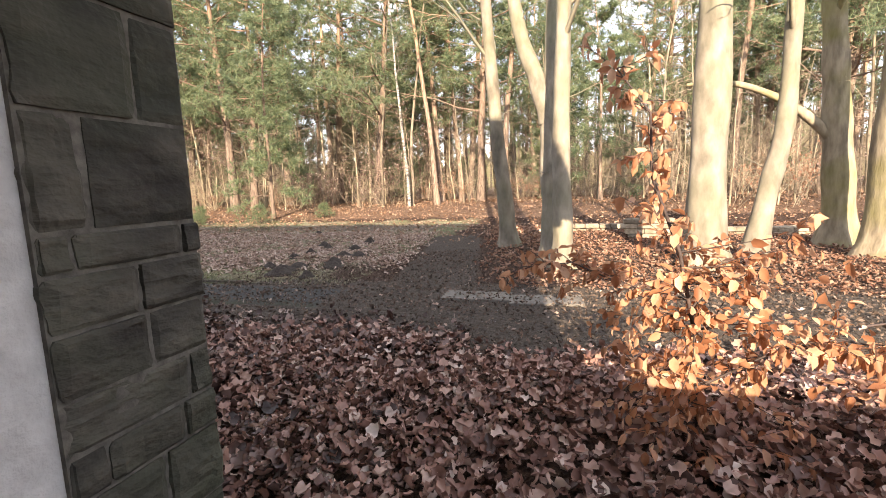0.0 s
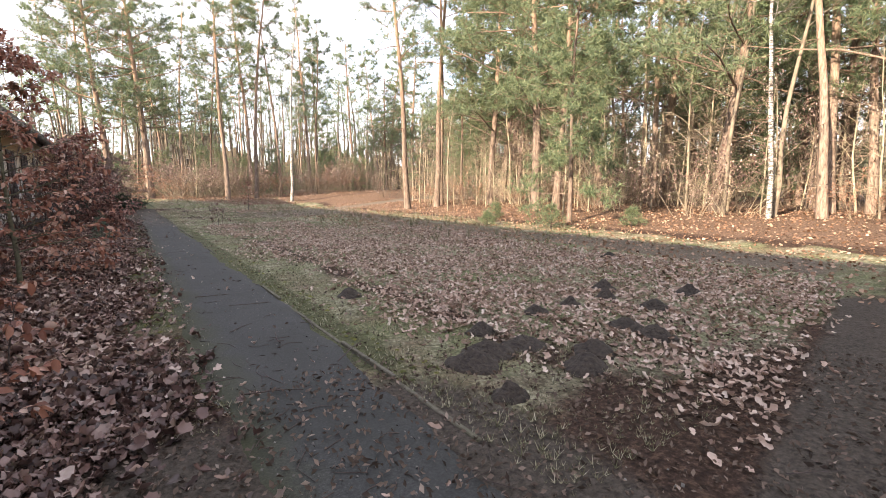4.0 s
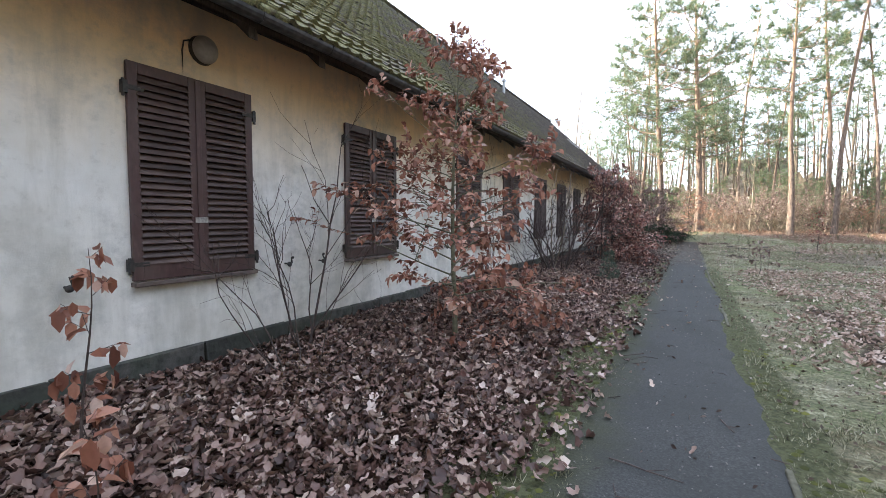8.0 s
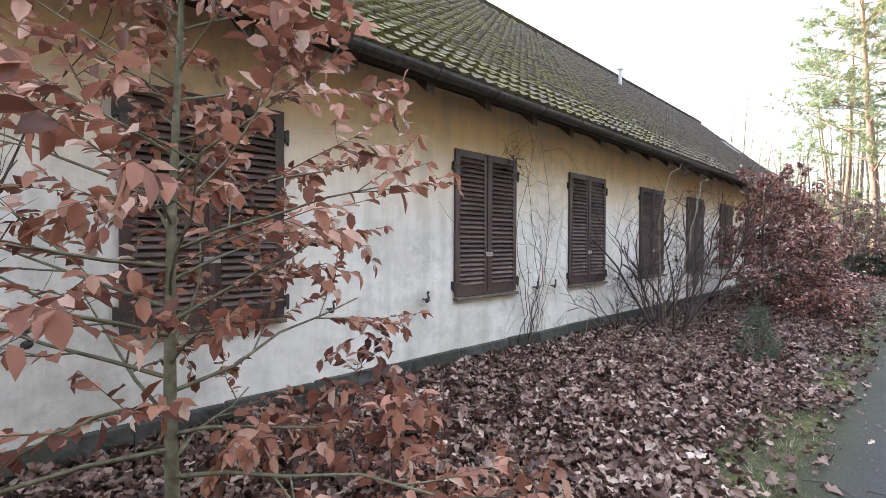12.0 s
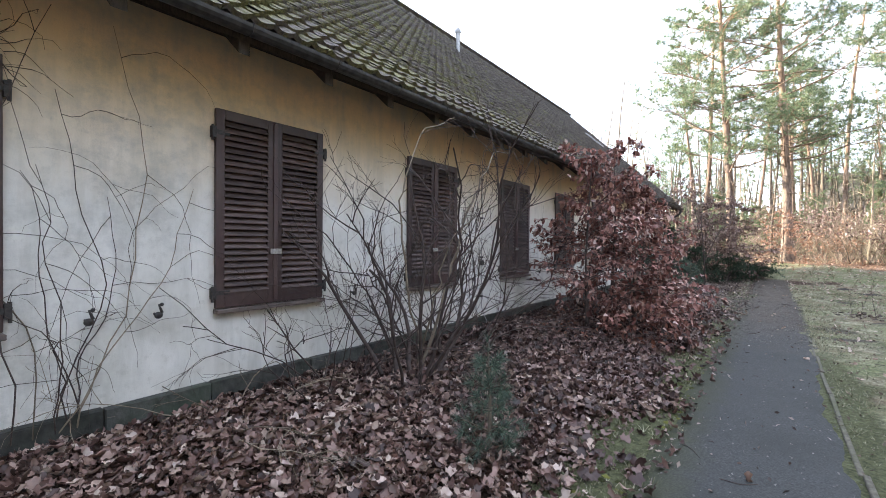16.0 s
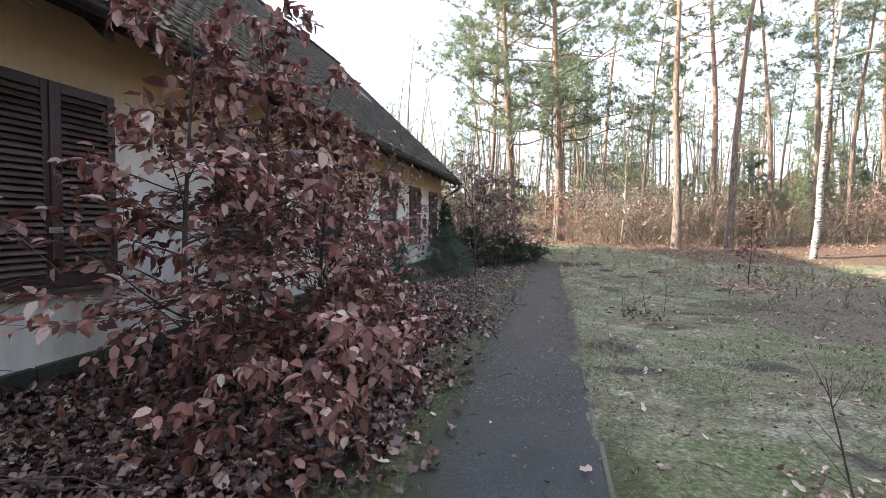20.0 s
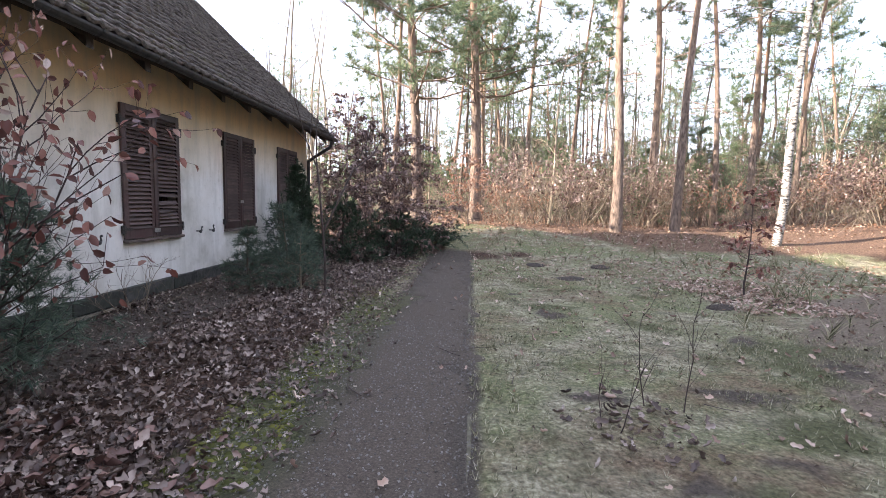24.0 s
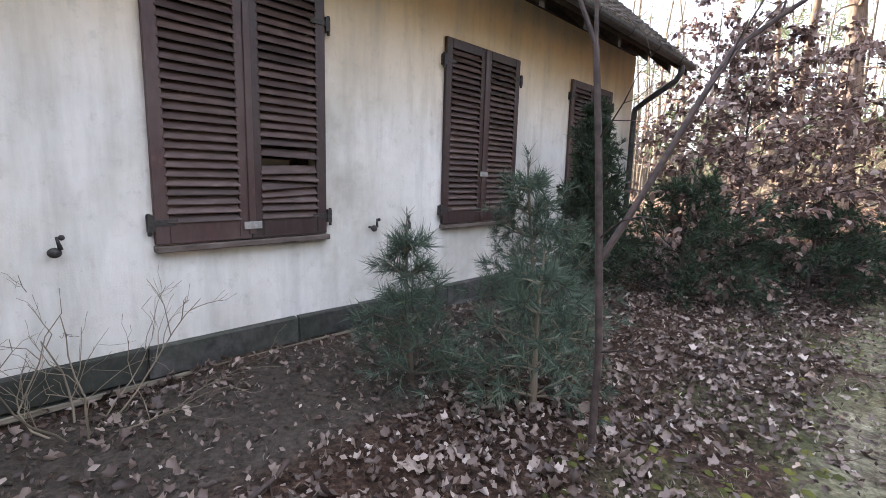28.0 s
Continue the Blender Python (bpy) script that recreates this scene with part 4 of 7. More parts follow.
for y in WINDOWS[1:]:
    if y == 29.49:
        st = build_shutter(y, broken={3: (4, -0.01), 4: (5, -0.012), 5: (-3, -0.015), 6: (3, -0.02), 7: None, 8: (-2, -0.02)}, latch_z=0.09)
        tagged(st, "closed brown louvred shutters with broken and missing slats")
    else:
        st = copy_thing(MASTER, Matrix.Translation((WX + 0.004, y, WZ0)))


def shutter_stay(m):
    """A cast iron catch on the wall that holds an open shutter."""
    st = thing("shutter_catch", "small black cast iron shutter catch fixed to the plaster", "shutter catch", "shutter catches", at=m)
    bm = bmesh.new()
    bmesh.ops.create_cone(bm, cap_ends=True, segments=8, radius1=0.010, radius2=0.008, depth=0.07, matrix=pose(0.035, 0, 0, 0, 90, 0))
    part("pin", bm, IRON, st)
    bm = bmesh.new()
    bmesh.ops.create_uvsphere(bm, u_segments=10, v_segments=6, radius=0.030, matrix=pose(0.07, 0, -0.005) @ Matrix.Diagonal((0.6, 1.05, 0.9, 1)))
    bmesh.ops.create_cone(bm, cap_ends=True, segments=7, radius1=0.012, radius2=0.006, depth=0.07, matrix=pose(0.072, 0.012, 0.045, 20, 0, 0))
    bmesh.ops.create_uvsphere(bm, u_segments=8, v_segments=5, radius=0.015, matrix=pose(0.072, 0.022, 0.075))
    part("head", bm, IRON, st, smooth=True)
    return st


CATCH = shutter_stay(Matrix.Translation((WX, WINDOWS[0] - 0.44, 0.91)))
for i, y in enumerate(WINDOWS):
    if i:
        copy_thing(CATCH, pose(WX, y - 0.46, 0.91, 8 * ((i * 3) % 4 - 1), 0, 0))
    copy_thing(CATCH, pose(WX, y + WW + 0.42, 0.915, 9 * ((i * 5) % 4 - 2), 0, 0))


def build_wall_lamp():
    lamp = thing("wall_lamp", "round grey dusty wall lamp above a window, with a cable", "wall lamp", at=(WX, 8.68, 2.86))
    bm = bmesh.new()
    bmesh.ops.create_cone(bm, cap_ends=True, segments=24, radius1=0.125, radius2=0.115, depth=0.05, matrix=pose(0.027, 0, 0, 0, 90, 0))
    part("base", bm, IRON, lamp, smooth=False)
    bm = bmesh.new()
    bmesh.ops.create_uvsphere(bm, u_segments=24, v_segments=12, radius=0.118, matrix=pose(0.05, 0, 0) @ Matrix.Diagonal((0.62, 1, 1, 1)))
    part("globe", bm, LAMPG, lamp, "dull grey glass globe", smooth=True)
    g = Geo()
    g.tube([(0.012, -0.10, 0.06), (0.012, -0.17, 0.03), (0.012, -0.185, -0.05), (0.012, -0.185, -0.28)], [0.007] * 4, 6)
    part("cable", g.mesh("cable"), IRON, lamp)


build_wall_lamp()


# ---- roof ----
def build_roof():
    roof = thing("roof", "long steep roof of dark moss-grown pantiles", "roof", kind="structure")
    L = math.hypot(EAVE_X - RIDGE_X, RIDGE_Z - EAVE_Z)
    u = Vector((RIDGE_X - EAVE_X, 0, RIDGE_Z - EAVE_Z)).normalized()
    nrm = Vector((-u.z, 0, u.x)) * -1
    y0, y1 = HY0 - 0.32, HY1 + 0.32
    # boarding below the tiles, both slopes
    for side in (1, -1):
        bm = bmesh.new()
        e = Vector((EAVE_X, 0, EAVE_Z))
        rdg = Vector((RIDGE_X, 0, RIDGE_Z))
        if side < 0:
            e.x = 2 * RIDGE_X - e.x
        d = Vector((0, 0, -0.10))
        vs = [bm.verts.new(p + Vector((0, yy, 0))) for yy in (y0, y1) for p in (e, rdg, rdg + d, e + d)]
        for f in ((0, 1, 2, 3), (7, 6, 5, 4), (0, 4, 5, 1), (3, 2, 6, 7), (0, 3, 7, 4), (1, 5, 6, 2)):
            bm.faces.new([vs[i] for i in f])
        bmesh.ops.recalc_face_normals(bm, faces=bm.faces[:])
        part("boarding", bm, EAVES, roof)
    # one wavy tile, laid overlapping
    TW, TL = 0.19, 0.19
    prof = [(0.0, 0.014), (0.032, 0.030), (0.064, 0.016), (0.095, 0.002), (0.145, 0.000), (0.197, 0.014)]
    def tile_verts():
        v = []
        for s, lift in ((-0.035, 0.050), (TL, 0.0)):
            v += [(a - TW / 2, s, b + lift) for a, b in prof]
        v += [(a - TW / 2, -0.030, b + 0.004) for a, b in prof]
        return v
    k = len(prof)
    tf = [(j, j + 1, k + j + 1, k + j) for j in range(k - 1)] + [(2 * k + j, 2 * k + j + 1, j + 1, j) for j in range(k - 1)]
    tv = np.array(tile_verts())
    frame_m = np.array([[0, u.x, nrm.x], [1, 0, 0], [0, u.z, nrm.z]])
    if nrm.z < 0:
        frame_m[:, 2] *= -1
    cols = int((y1 - y0) / TW)
    rows = int(L / TL)
    tile_me = bpy.data.meshes.new("tile")
    tile_me.from_pydata([tuple(frame_m @ p) for p in tv], [], tf)
    tile_me.materials.append(TILE)
    r = np.random.default_rng(11)
    base = np.array([EAVE_X + 0.03, 0, EAVE_Z + 0.005])
    uu = np.array(u)
    nn = frame_m[:, 2]
    pos = []
    for i in range(rows):
        for j in range(cols):
            p = base + uu * (0.06 + TL * i) + np.array([0, y0 + TW * (j + 0.5), 0]) + nn * (0.012 + r.normal(0, 0.004)) + np.array([0, r.normal(0, 0.005), 0])
            yy = p[1]
            if i < 4 and 9.0 < yy < 22.5:
                o = new("tile", tile_me)
                o.parent = roof
                o.matrix_basis = Matrix.Translation(p) @ pose(0, 0, 0, r.normal(0, 0.5), 0, r.normal(0, 0.9))
            else:
                pos.append(p)
    g = Geo()
    n = len(pos)
    g.cloud(tv, tf, pos, np.repeat(frame_m[None], n, 0), np.ones(n))
    # far slope, never seen close
    fm = frame_m.copy()
    fm[0] *= -1
    back = [np.array([2 * RIDGE_X - (base + uu * (0.06 + TL * i))[0], y0 + TW * (j + 0.5), (base + uu * (0.06 + TL * i))[2]]) for i in range(0, rows, 2) for j in range(0, cols, 2)]
    g.cloud(tv * (2, 2, 1), tf, back, np.repeat(fm[None], len(back), 0), np.ones(len(back)))
    part("tile_field", g.mesh("tile_field"), TILE, roof, kind="stuff")
    # ridge tiles
    g = Geo()
    for j in range(int((y1 - y0) / 0.40)):
        ya = y0 + 0.40 * j
        g.tube([(RIDGE_X, ya, RIDGE_Z - 0.01), (RIDGE_X, ya + 0.43, RIDGE_Z - 0.035)], [0.14, 0.12], 10)
    part("ridge_capping", g.mesh("ridge_capping"), TILE, roof, kind="stuff")
    # verge boards at the gables
    for yy in (y0 + 0.0, y1 - 0.035):
        for side in (1, -1):
            bm = bmesh.new()
            pts = [(EAVE_X + 0.02, EAVE_Z - 0.15), (RIDGE_X, RIDGE_Z - 0.15), (RIDGE_X, RIDGE_Z + 0.03), (EAVE_X + 0.02, EAVE_Z + 0.04)]
            if side < 0:
                pts = [(2 * RIDGE_X - x, z) for x, z in pts]
            a = [bm.verts.new((x, yy - 0.004, z)) for x, z in pts]
            b = [bm.verts.new((x, yy + 0.039, z)) for x, z in pts]
            bm.faces.new(a)
            bm.faces.new(b[::-1])
            for i in range(4):
                bm.faces.new((a[(i + 1) % 4], a[i], b[i], b[(i + 1) % 4]))
            bmesh.ops.recalc_face_normals(bm, faces=bm.faces[:])
            part("verge_board", bm, EAVES, roof)
    # rafter ends and boarded soffit
    y = y0 + 0.35
    raf = bpy.data.meshes.new("rafter")
    rb = bmesh.new()
    xa, xb = WX - 0.02, EAVE_X - 0.03
    za, zb = EAVE_Z + SLOPE * (EAVE_X - xa) - 0.115, EAVE_Z + SLOPE * (EAVE_X - xb) - 0.115
    pr = [(xa, za - 0.13), (xb, zb - 0.10), (xb, zb), (xa, za)]
    a = [rb.verts.new((x, -0.045, z)) for x, z in pr]
    b = [rb.verts.new((x, 0.045, z)) for x, z in pr]
    rb.faces.new(a)
    rb.faces.new(b[::-1])
    for i in range(4):
        rb.faces.new((a[(i + 1) % 4], a[i], b[i], b[(i + 1) % 4]))
    bmesh.ops.recalc_face_normals(rb, faces=rb.faces[:])
    rb.to_mesh(raf)
    rb.free()
    raf.materials.append(EAVES)
    while y < y1 - 0.1:
        o = new("rafter", raf)
        o.parent = roof
        o.matrix_basis = Matrix.Translation((0, y, 0))
        y += 0.82
    part("wall_plate", box_bm((WX - 0.30, HY0 + 0.02, WALL_TOP + 0.002), (WX + 0.03, HY1 - 0.02, WALL_TOP + 0.15)), EAVES, roof)


build_roof()


def half_round(pts_y, x, z, r, fall=0.0):
    """An open half-round channel along y."""
    bm = bmesh.new()
    rings = []
    n = 8
    for y in pts_y:
        ring = []
        for rr in (r, r - 0.006):
            for i in range(n + 1):
                a = math.pi + math.pi * i / n
                ring.append(bm.verts.new((x + rr * math.cos(a), y, z + fall * (y - pts_y[0]) + rr * math.sin(a))))
        rings.append(ring)
    m = n + 1
    for p, q in zip(rings, rings[1:]):
        for i in range(n):
            bm.faces.new((p[i], q[i], q[i + 1], p[i + 1]))
            bm.faces.new((p[m + i + 1], q[m + i + 1], q[m + i], p[m + i]))
        bm.faces.new((p[0], p[m], q[m], q[0]))
        bm.faces.new((p[n], q[n], q[m + n], p[m + n]))
    for p in (rings[0], rings[-1]):
        bm.faces.new([p[i] for i in range(n + 1)])
    bmesh.ops.recalc_face_normals(bm, faces=bm.faces[:])
    return bm


def build_gutter():
    gt = thing("gutter", "dark weathered half-round metal gutter with a bent downpipe", "gutter")
    gx, gz = EAVE_X + 0.075, EAVE_Z - 0.015
    part("channel", half_round([HY0 - 0.32, 6.0, 14.0, 22.0, 30.0, HY1 + 0.32], gx, gz, 0.068), GUTTER, gt, smooth=False)
    y = HY0
    while y < HY1:
        g = Geo()
        g.tube([(gx - 0.075, y, gz + 0.03), (gx - 0.072, y, gz - 0.02), (gx - 0.045, y, gz - 0.06), (gx, y, gz - 0.074), (gx + 0.045, y, gz - 0.06), (gx + 0.074, y, gz + 0.004)], [0.006] * 6, 4)
        part("bracket", g.mesh("bracket"), GUTTER, gt)
        y += 0.82
    g = Geo()
    yy = HY1 - 0.10
    g.tube([(gx, yy, gz - 0.06), (gx, yy, gz - 0.16), (gx - 0.06, yy, gz - 0.26), (gx - 0.45, yy, gz - 0.50), (WX + 0.09, yy, gz - 0.62), (WX + 0.085, yy, gz - 0.8), (WX + 0.085, yy, 0.05)], [0.042] * 7, 10)
    part("downpipe", g.mesh("downpipe"), GUTTER, gt, smooth=True)


build_gutter()


def build_vent():
    v = thing("roof_vent_pipe", "thin grey metal vent pipe standing on the roof", "vent pipe", at=(-1.9, 24.6, EAVE_Z + SLOPE * (EAVE_X + 1.9)))
    g = Geo()
    g.tube([(0, 0, -0.1), (0, 0, 0.62)], [0.055, 0.055], 10)
    part("pipe", g.mesh("pipe"), ZINC, v, smooth=True)
    g = Geo()
    g.tube([(0, 0, 0.60), (0, 0, 0.66), (0, 0, 0.74)], [0.085, 0.085, 0.02], 10)
    part("cowl", g.mesh("cowl"), ZINC, v)
    s = thing("skylight", "small metal-framed skylight lying in the tiled roof", "skylight", at=pose(-0.9, 33.2, EAVE_Z + SLOPE * (EAVE_X + 0.9) + 0.10, 0, math.degrees(math.atan(SLOPE)), 0))
    bm = bmesh.new()
    for lo, hi in (((-0.4, -0.3, -0.04), (-0.33, 0.3, 0.05)), ((0.33, -0.3, -0.04), (0.4, 0.3, 0.05)), ((-0.33, -0.3, -0.04), (0.33, -0.24, 0.05)), ((-0.33, 0.24, -0.04), (0.33, 0.3, 0.05))):
        box(bm, lo, hi)
    part("frame", bm, ZINC, s)
    part("pane", box_bm((-0.33, -0.24, 0.0), (0.33, 0.24, 0.012)), GLASS, s)


build_vent()


def build_name_plate():
    t = thing("number_plate", "small white enamel plate above the shutters, lettering worn off", "plate")
    part("plate", box_bm((WX + 0.046, 14.245, 2.585), (WX + 0.052, 14.385, 2.625), 0.002), WHITEPAINT, t)
    for yy in (14.255, 14.375):
        part("screw", box_bm((WX + 0.052, yy - 0.004, 2.601), (WX + 0.055, yy + 0.004, 2.609), 0.001), IRON, t)


build_name_plate()


def build_conductor():
    """Lightning rod lead running down the plaster into the ground."""
    t = thing("lightning_conductor", "thin grey lightning conductor wire fixed down the plaster wall", "conductor")
    g = Geo()
    y = 20.6
    pts = np.array([(WX + 0.50, y, 2.93), (WX + 0.30, y + 0.01, 2.99), (WX + 0.05, y + 0.005, 2.96), (WX + 0.028, y, 2.80), (WX + 0.026, y + 0.012, 2.0), (WX + 0.03, y - 0.004, 1.2), (WX + 0.028, y + 0.01, 0.45), (WX + 0.085, y + 0.01, 0.31), (WX + 0.115, y + 0.02, 0.24), (WX + 0.12, y + 0.03, -0.1)])
    g.tube(pts, np.full(len(pts), 0.0065), 6)
    part("wire", g.mesh("wire"), ZINC, t)
    for z in (0.62, 1.25, 1.88, 2.5):
        part("clamp", box_bm((WX - 0.01, y - 0.012, z - 0.014), (WX + 0.042, y + 0.028, z + 0.014), 0.003), IRON, t)
    bm = box_bm((WX + 0.012, y - 0.03, 1.12), (WX + 0.05, y + 0.05, 1.20), 0.006)
    part("joint_box", bm, IRON, t)


build_conductor()
# ---- plants ----
def rots_along(d, rng, droop=0.0, flat=0.0):
    """Rotations whose x axis runs along d, rolled at random; flat: how strongly the face is turned up."""
    d = np.asarray(d, float).copy()
    d[:, 2] -= droop
    d /= np.linalg.norm(d, axis=1)[:, None] + 1e-9
    up = rng.normal(0, 1, d.shape)
    up[:, 2] += flat
    y = np.cross(up, d)
    y /= np.linalg.norm(y, axis=1)[:, None] + 1e-9
    z = np.cross(d, y)
    return np.stack((d, y, z), -1)


def bough(p, d, length, rng, bend=0.25, up=0.0, steps=5):
    """A wandering line from p along d; up: how it turns to the light (or droops, if negative)."""
    pts = [np.array(p, float)]
    d = np.array(d, float)
    d /= np.linalg.norm(d)
    for _ in range(steps):
        d = d + rng.normal(0, bend, 3) + np.array([0, 0, up])
        d /= np.linalg.norm(d)
        pts.append(pts[-1] + d * length / steps)
    return np.array(pts)


def side_dir(d, rng, spread, rise=1.0):
    """A way that leaves d by about spread radians; rise under one: sideways more than up or down."""
    d = d / np.linalg.norm(d)
    a = np.cross(d, rng.normal(0, 1, 3))
    a[2] *= rise
    a /= np.linalg.norm(a) + 1e-9
    return d * math.cos(spread) + a * math.sin(spread)


class Plant:
    """Wood and leaf places of one grown plant, about its foot."""

    def __init__(self, seed, rise=1.0):
        self.rng = np.random.default_rng(seed)
        self.rise = rise
        self.wood = Geo()
        self.lp, self.ld = [], []

    def line(self, pts, r0, r1, sides=4):
        self.wood.tube(pts, np.linspace(r0, r1, len(pts)), sides)

    def leaves_on(self, pts, gap, start=0.2, spread=0.9):
        seg = np.diff(pts, axis=0)
        ln = np.linalg.norm(seg, axis=1)
        tot = ln.sum()
        s = np.arange(tot * start, tot, gap)
        cum = np.concatenate(([0], np.cumsum(ln)))
        for q in s:
            i = min(np.searchsorted(cum, q, "right") - 1, len(seg) - 1)
            p = pts[i] + seg[i] * ((q - cum[i]) / (ln[i] + 1e-9))
            self.lp.append(p)
            self.ld.append(side_dir(seg[i], self.rng, spread * self.rng.uniform(0.5, 1.3), self.rise))
        self.lp.append(pts[-1])
        self.ld.append(seg[-1])

    def branch(self, p, d, length, r, depth, spread=0.7, up=0.06, kids=4, bend=0.14, leaf_gap=None, sides=4, leaf_depth=1, ratio=0.55):
        pts = bough(p, d, length, self.rng, bend, up, 4 if depth else 3)
        self.line(pts, r, max(r * 0.35, 0.0012), sides if depth else 3)
        if leaf_gap and depth <= leaf_depth:
            self.leaves_on(pts, leaf_gap)
        if depth:
            for _ in range(kids):
                f = self.rng.uniform(0.25, 1.0)
                k = f * (len(pts) - 1)
                i = min(int(k), len(pts) - 2)
                q = pts[i] + (pts[i + 1] - pts[i]) * (k - i)
                self.branch(q, side_dir(pts[i + 1] - pts[i], self.rng, spread * self.rng.uniform(0.6, 1.3), self.rise), length * ratio * self.rng.uniform(0.7, 1.25) * (1.2 - 0.5 * f),
                            r * 0.5 * (1.1 - 0.4 * f), depth - 1, spread, up, max(kids - 1, 2), bend, leaf_gap, sides, leaf_depth, ratio)

    def foliage(self, template, size, var=0.3, droop=0.3, flat=0.6):
        g = Geo()
        n = len(self.lp)
        g.cloud(*template, np.array(self.lp), rots_along(np.array(self.ld), self.rng, droop, flat), size * self.rng.uniform(1 - var, 1 + var, n))
        return g.mesh("foliage")


def sapling(name, label, category, at, seed, height, r, crown_from, crown_w, leaf, leaf_mat, bark, n_br=26, gap=0.055, depth=2, kids=4, lean=(0, 0), fol_name="foliage", template=OVATE, group="", taper=0.72):
    """A young broadleaf tree with withered leaves still on its twigs."""
    pl = Plant(seed, 0.22)
    top = np.array([lean[0], lean[1], height])
    stem = np.array([top * f + np.array([math.sin(f * 5 + seed) * 0.03, math.cos(f * 4 + seed) * 0.03, 0]) * (f > 0) for f in np.linspace(0, 1, 9)])
    tg = Geo()
    tg.tube(stem, np.linspace(r, r * 0.15, 9), 8)
    for k in range(n_br):
        f = crown_from + (1 - crown_from) * (k + 0.5) / n_br
        i = min(int(f * 8), 7)
        p = stem[i] + (stem[i + 1] - stem[i]) * (f * 8 - i)
        a = k * 2.4 + pl.rng.uniform(-0.4, 0.4)
        rel = (f - crown_from) / (1 - crown_from)
        ln = crown_w * (1 - taper * rel) * pl.rng.uniform(0.4, 1.25)
        pl.branch(p, (math.cos(a), math.sin(a), 0.22 + 0.55 * rel), ln, r * 0.34 * (1 - 0.6 * rel), depth, 0.75, -0.01, kids, 0.10, gap)
    t = thing(name, label, category, group, at=at)
    part("trunk", tg.mesh("trunk"), bark, t, smooth=True)
    part("branchwork", pl.wood.mesh("branchwork"), bark, t, kind="stuff")
    if leaf:
        part(fol_name, pl.foliage(template, leaf, 0.35, 0.25, 2.2), leaf_mat, t, kind="stuff", smooth=True)
    return t


def shrub(name, label, category, at, seed, height, stems, spread, r, depth=2, kids=4, leaf=0.0, leaf_mat=None, gap=0.06, bark=None, base=0.15, up=0.05, bend=0.13, template=OVATE, group="", droop=0.3, ratio=0.5, apart=True):
    """Many stems from one stool; apart: each stem as a part."""
    pl = Plant(seed)
    t = thing(name, label, category, group, at=at)
    for k in range(stems):
        a = k * 2.4 + pl.rng.uniform(-0.5, 0.5)
        o = base * math.sqrt(pl.rng.uniform(0, 1))
        p = np.array((o * math.cos(a), o * math.sin(a), -0.03))
        s = spread * pl.rng.uniform(0.3, 1.0)
        ln, rr = height * pl.rng.uniform(0.65, 1.1), r * pl.rng.uniform(0.6, 1.1)
        pts = bough(p, (math.cos(a) * s, math.sin(a) * s, 1.0), ln, pl.rng, bend * 0.8, up, 7)
        if apart:
            g = Geo()
            g.tube(pts, np.linspace(rr, rr * 0.3, len(pts)), 6)
            part("stem", g.mesh("stem"), bark or TWIG, t, smooth=True)
        else:
            pl.line(pts, rr, rr * 0.3, 4)
        if leaf:
            pl.leaves_on(pts, gap)
        for _ in range(kids + 2):
            f = pl.rng.uniform(0.18, 1.0) * 6.99
            i = min(int(f), 6)
            q = pts[i] + (pts[i + 1] - pts[i]) * (f - i)
            pl.branch(q, side_dir(pts[i + 1] - pts[i], pl.rng, 0.6 * pl.rng.uniform(0.6, 1.3)), ln * ratio * pl.rng.uniform(0.6, 1.2) * (1.15 - f / 14), rr * 0.45, depth - 1, 0.6, up, kids, bend, gap if leaf else None, sides=4 if apart else 3, ratio=ratio)
    part("brushwork", pl.wood.mesh("brushwork"), bark or TWIG, t, kind="stuff")
    if leaf:
        part("foliage", pl.foliage(template, leaf, droop=droop), leaf_mat, t, kind="stuff")
    return t


def gz(x, y, dz=0.0):
    return (x, y, float(ground_h(x, y)) + dz)


# beeches and shoots in the bed between wall and path
sapling("young_beech", "young beech with sparse rusty withered leaves by the wall", "beech sapling", gz(2.82, 10.52), 21, 3.1, 0.032, 0.15, 1.30, 0.070, BEECH_BRIGHT, SAPBARK, 46, 0.036, 2, 4)
sapling("beech_shoot", "thin beech shoot with a few pale brown leaves", "beech sapling", gz(2.45, 7.15), 22, 1.15, 0.010, 0.25, 0.36, 0.085, BEECH_BRIGHT, TWIG, 9, 0.10, 1, 2)
sapling("beech_shoot", "thin beech shoot with a few pale brown leaves", "beech sapling", gz(3.3, 6.75), 23, 0.7, 0.007, 0.3, 0.28, 0.08, BEECH_BRIGHT, TWIG, 7, 0.08, 1, 2)
sapling("beech_shoot", "low beech shoots among the fallen leaves", "beech sapling", gz(3.3, 5.6), 24, 0.45, 0.006, 0.2, 0.40, 0.075, BEECH_BRIGHT, TWIG, 10, 0.07, 1, 2)
shrub("bare_shrub", "leggy bare shrub with thin dark twigs before the wall", "shrub", gz(1.70, 9.42), 25, 2.25, 5, 0.45, 0.015, 2, 3, bend=0.16)
shrub("bare_shrub", "thin bare shrub leaning out from the wall", "shrub", gz(2.2, 8.8), 28, 1.5, 5, 0.9, 0.009, 2, 3, bend=0.2)
sapling("beech_shoot", "low beech sprig with brown leaves beside the young beech", "beech sapling", gz(3.3, 11.3), 26, 0.75, 0.008, 0.10, 0.75, 0.08, BEECH_BRIGHT, TWIG, 14, 0.05, 1, 3)
sapling("beech_shoot", "low beech sprig with rusty leaves near the young beech", "beech sapling", gz(2.5, 11.6), 27, 0.7, 0.008, 0.10, 0.7, 0.08, BEECH, TWIG, 12, 0.05, 1, 3)
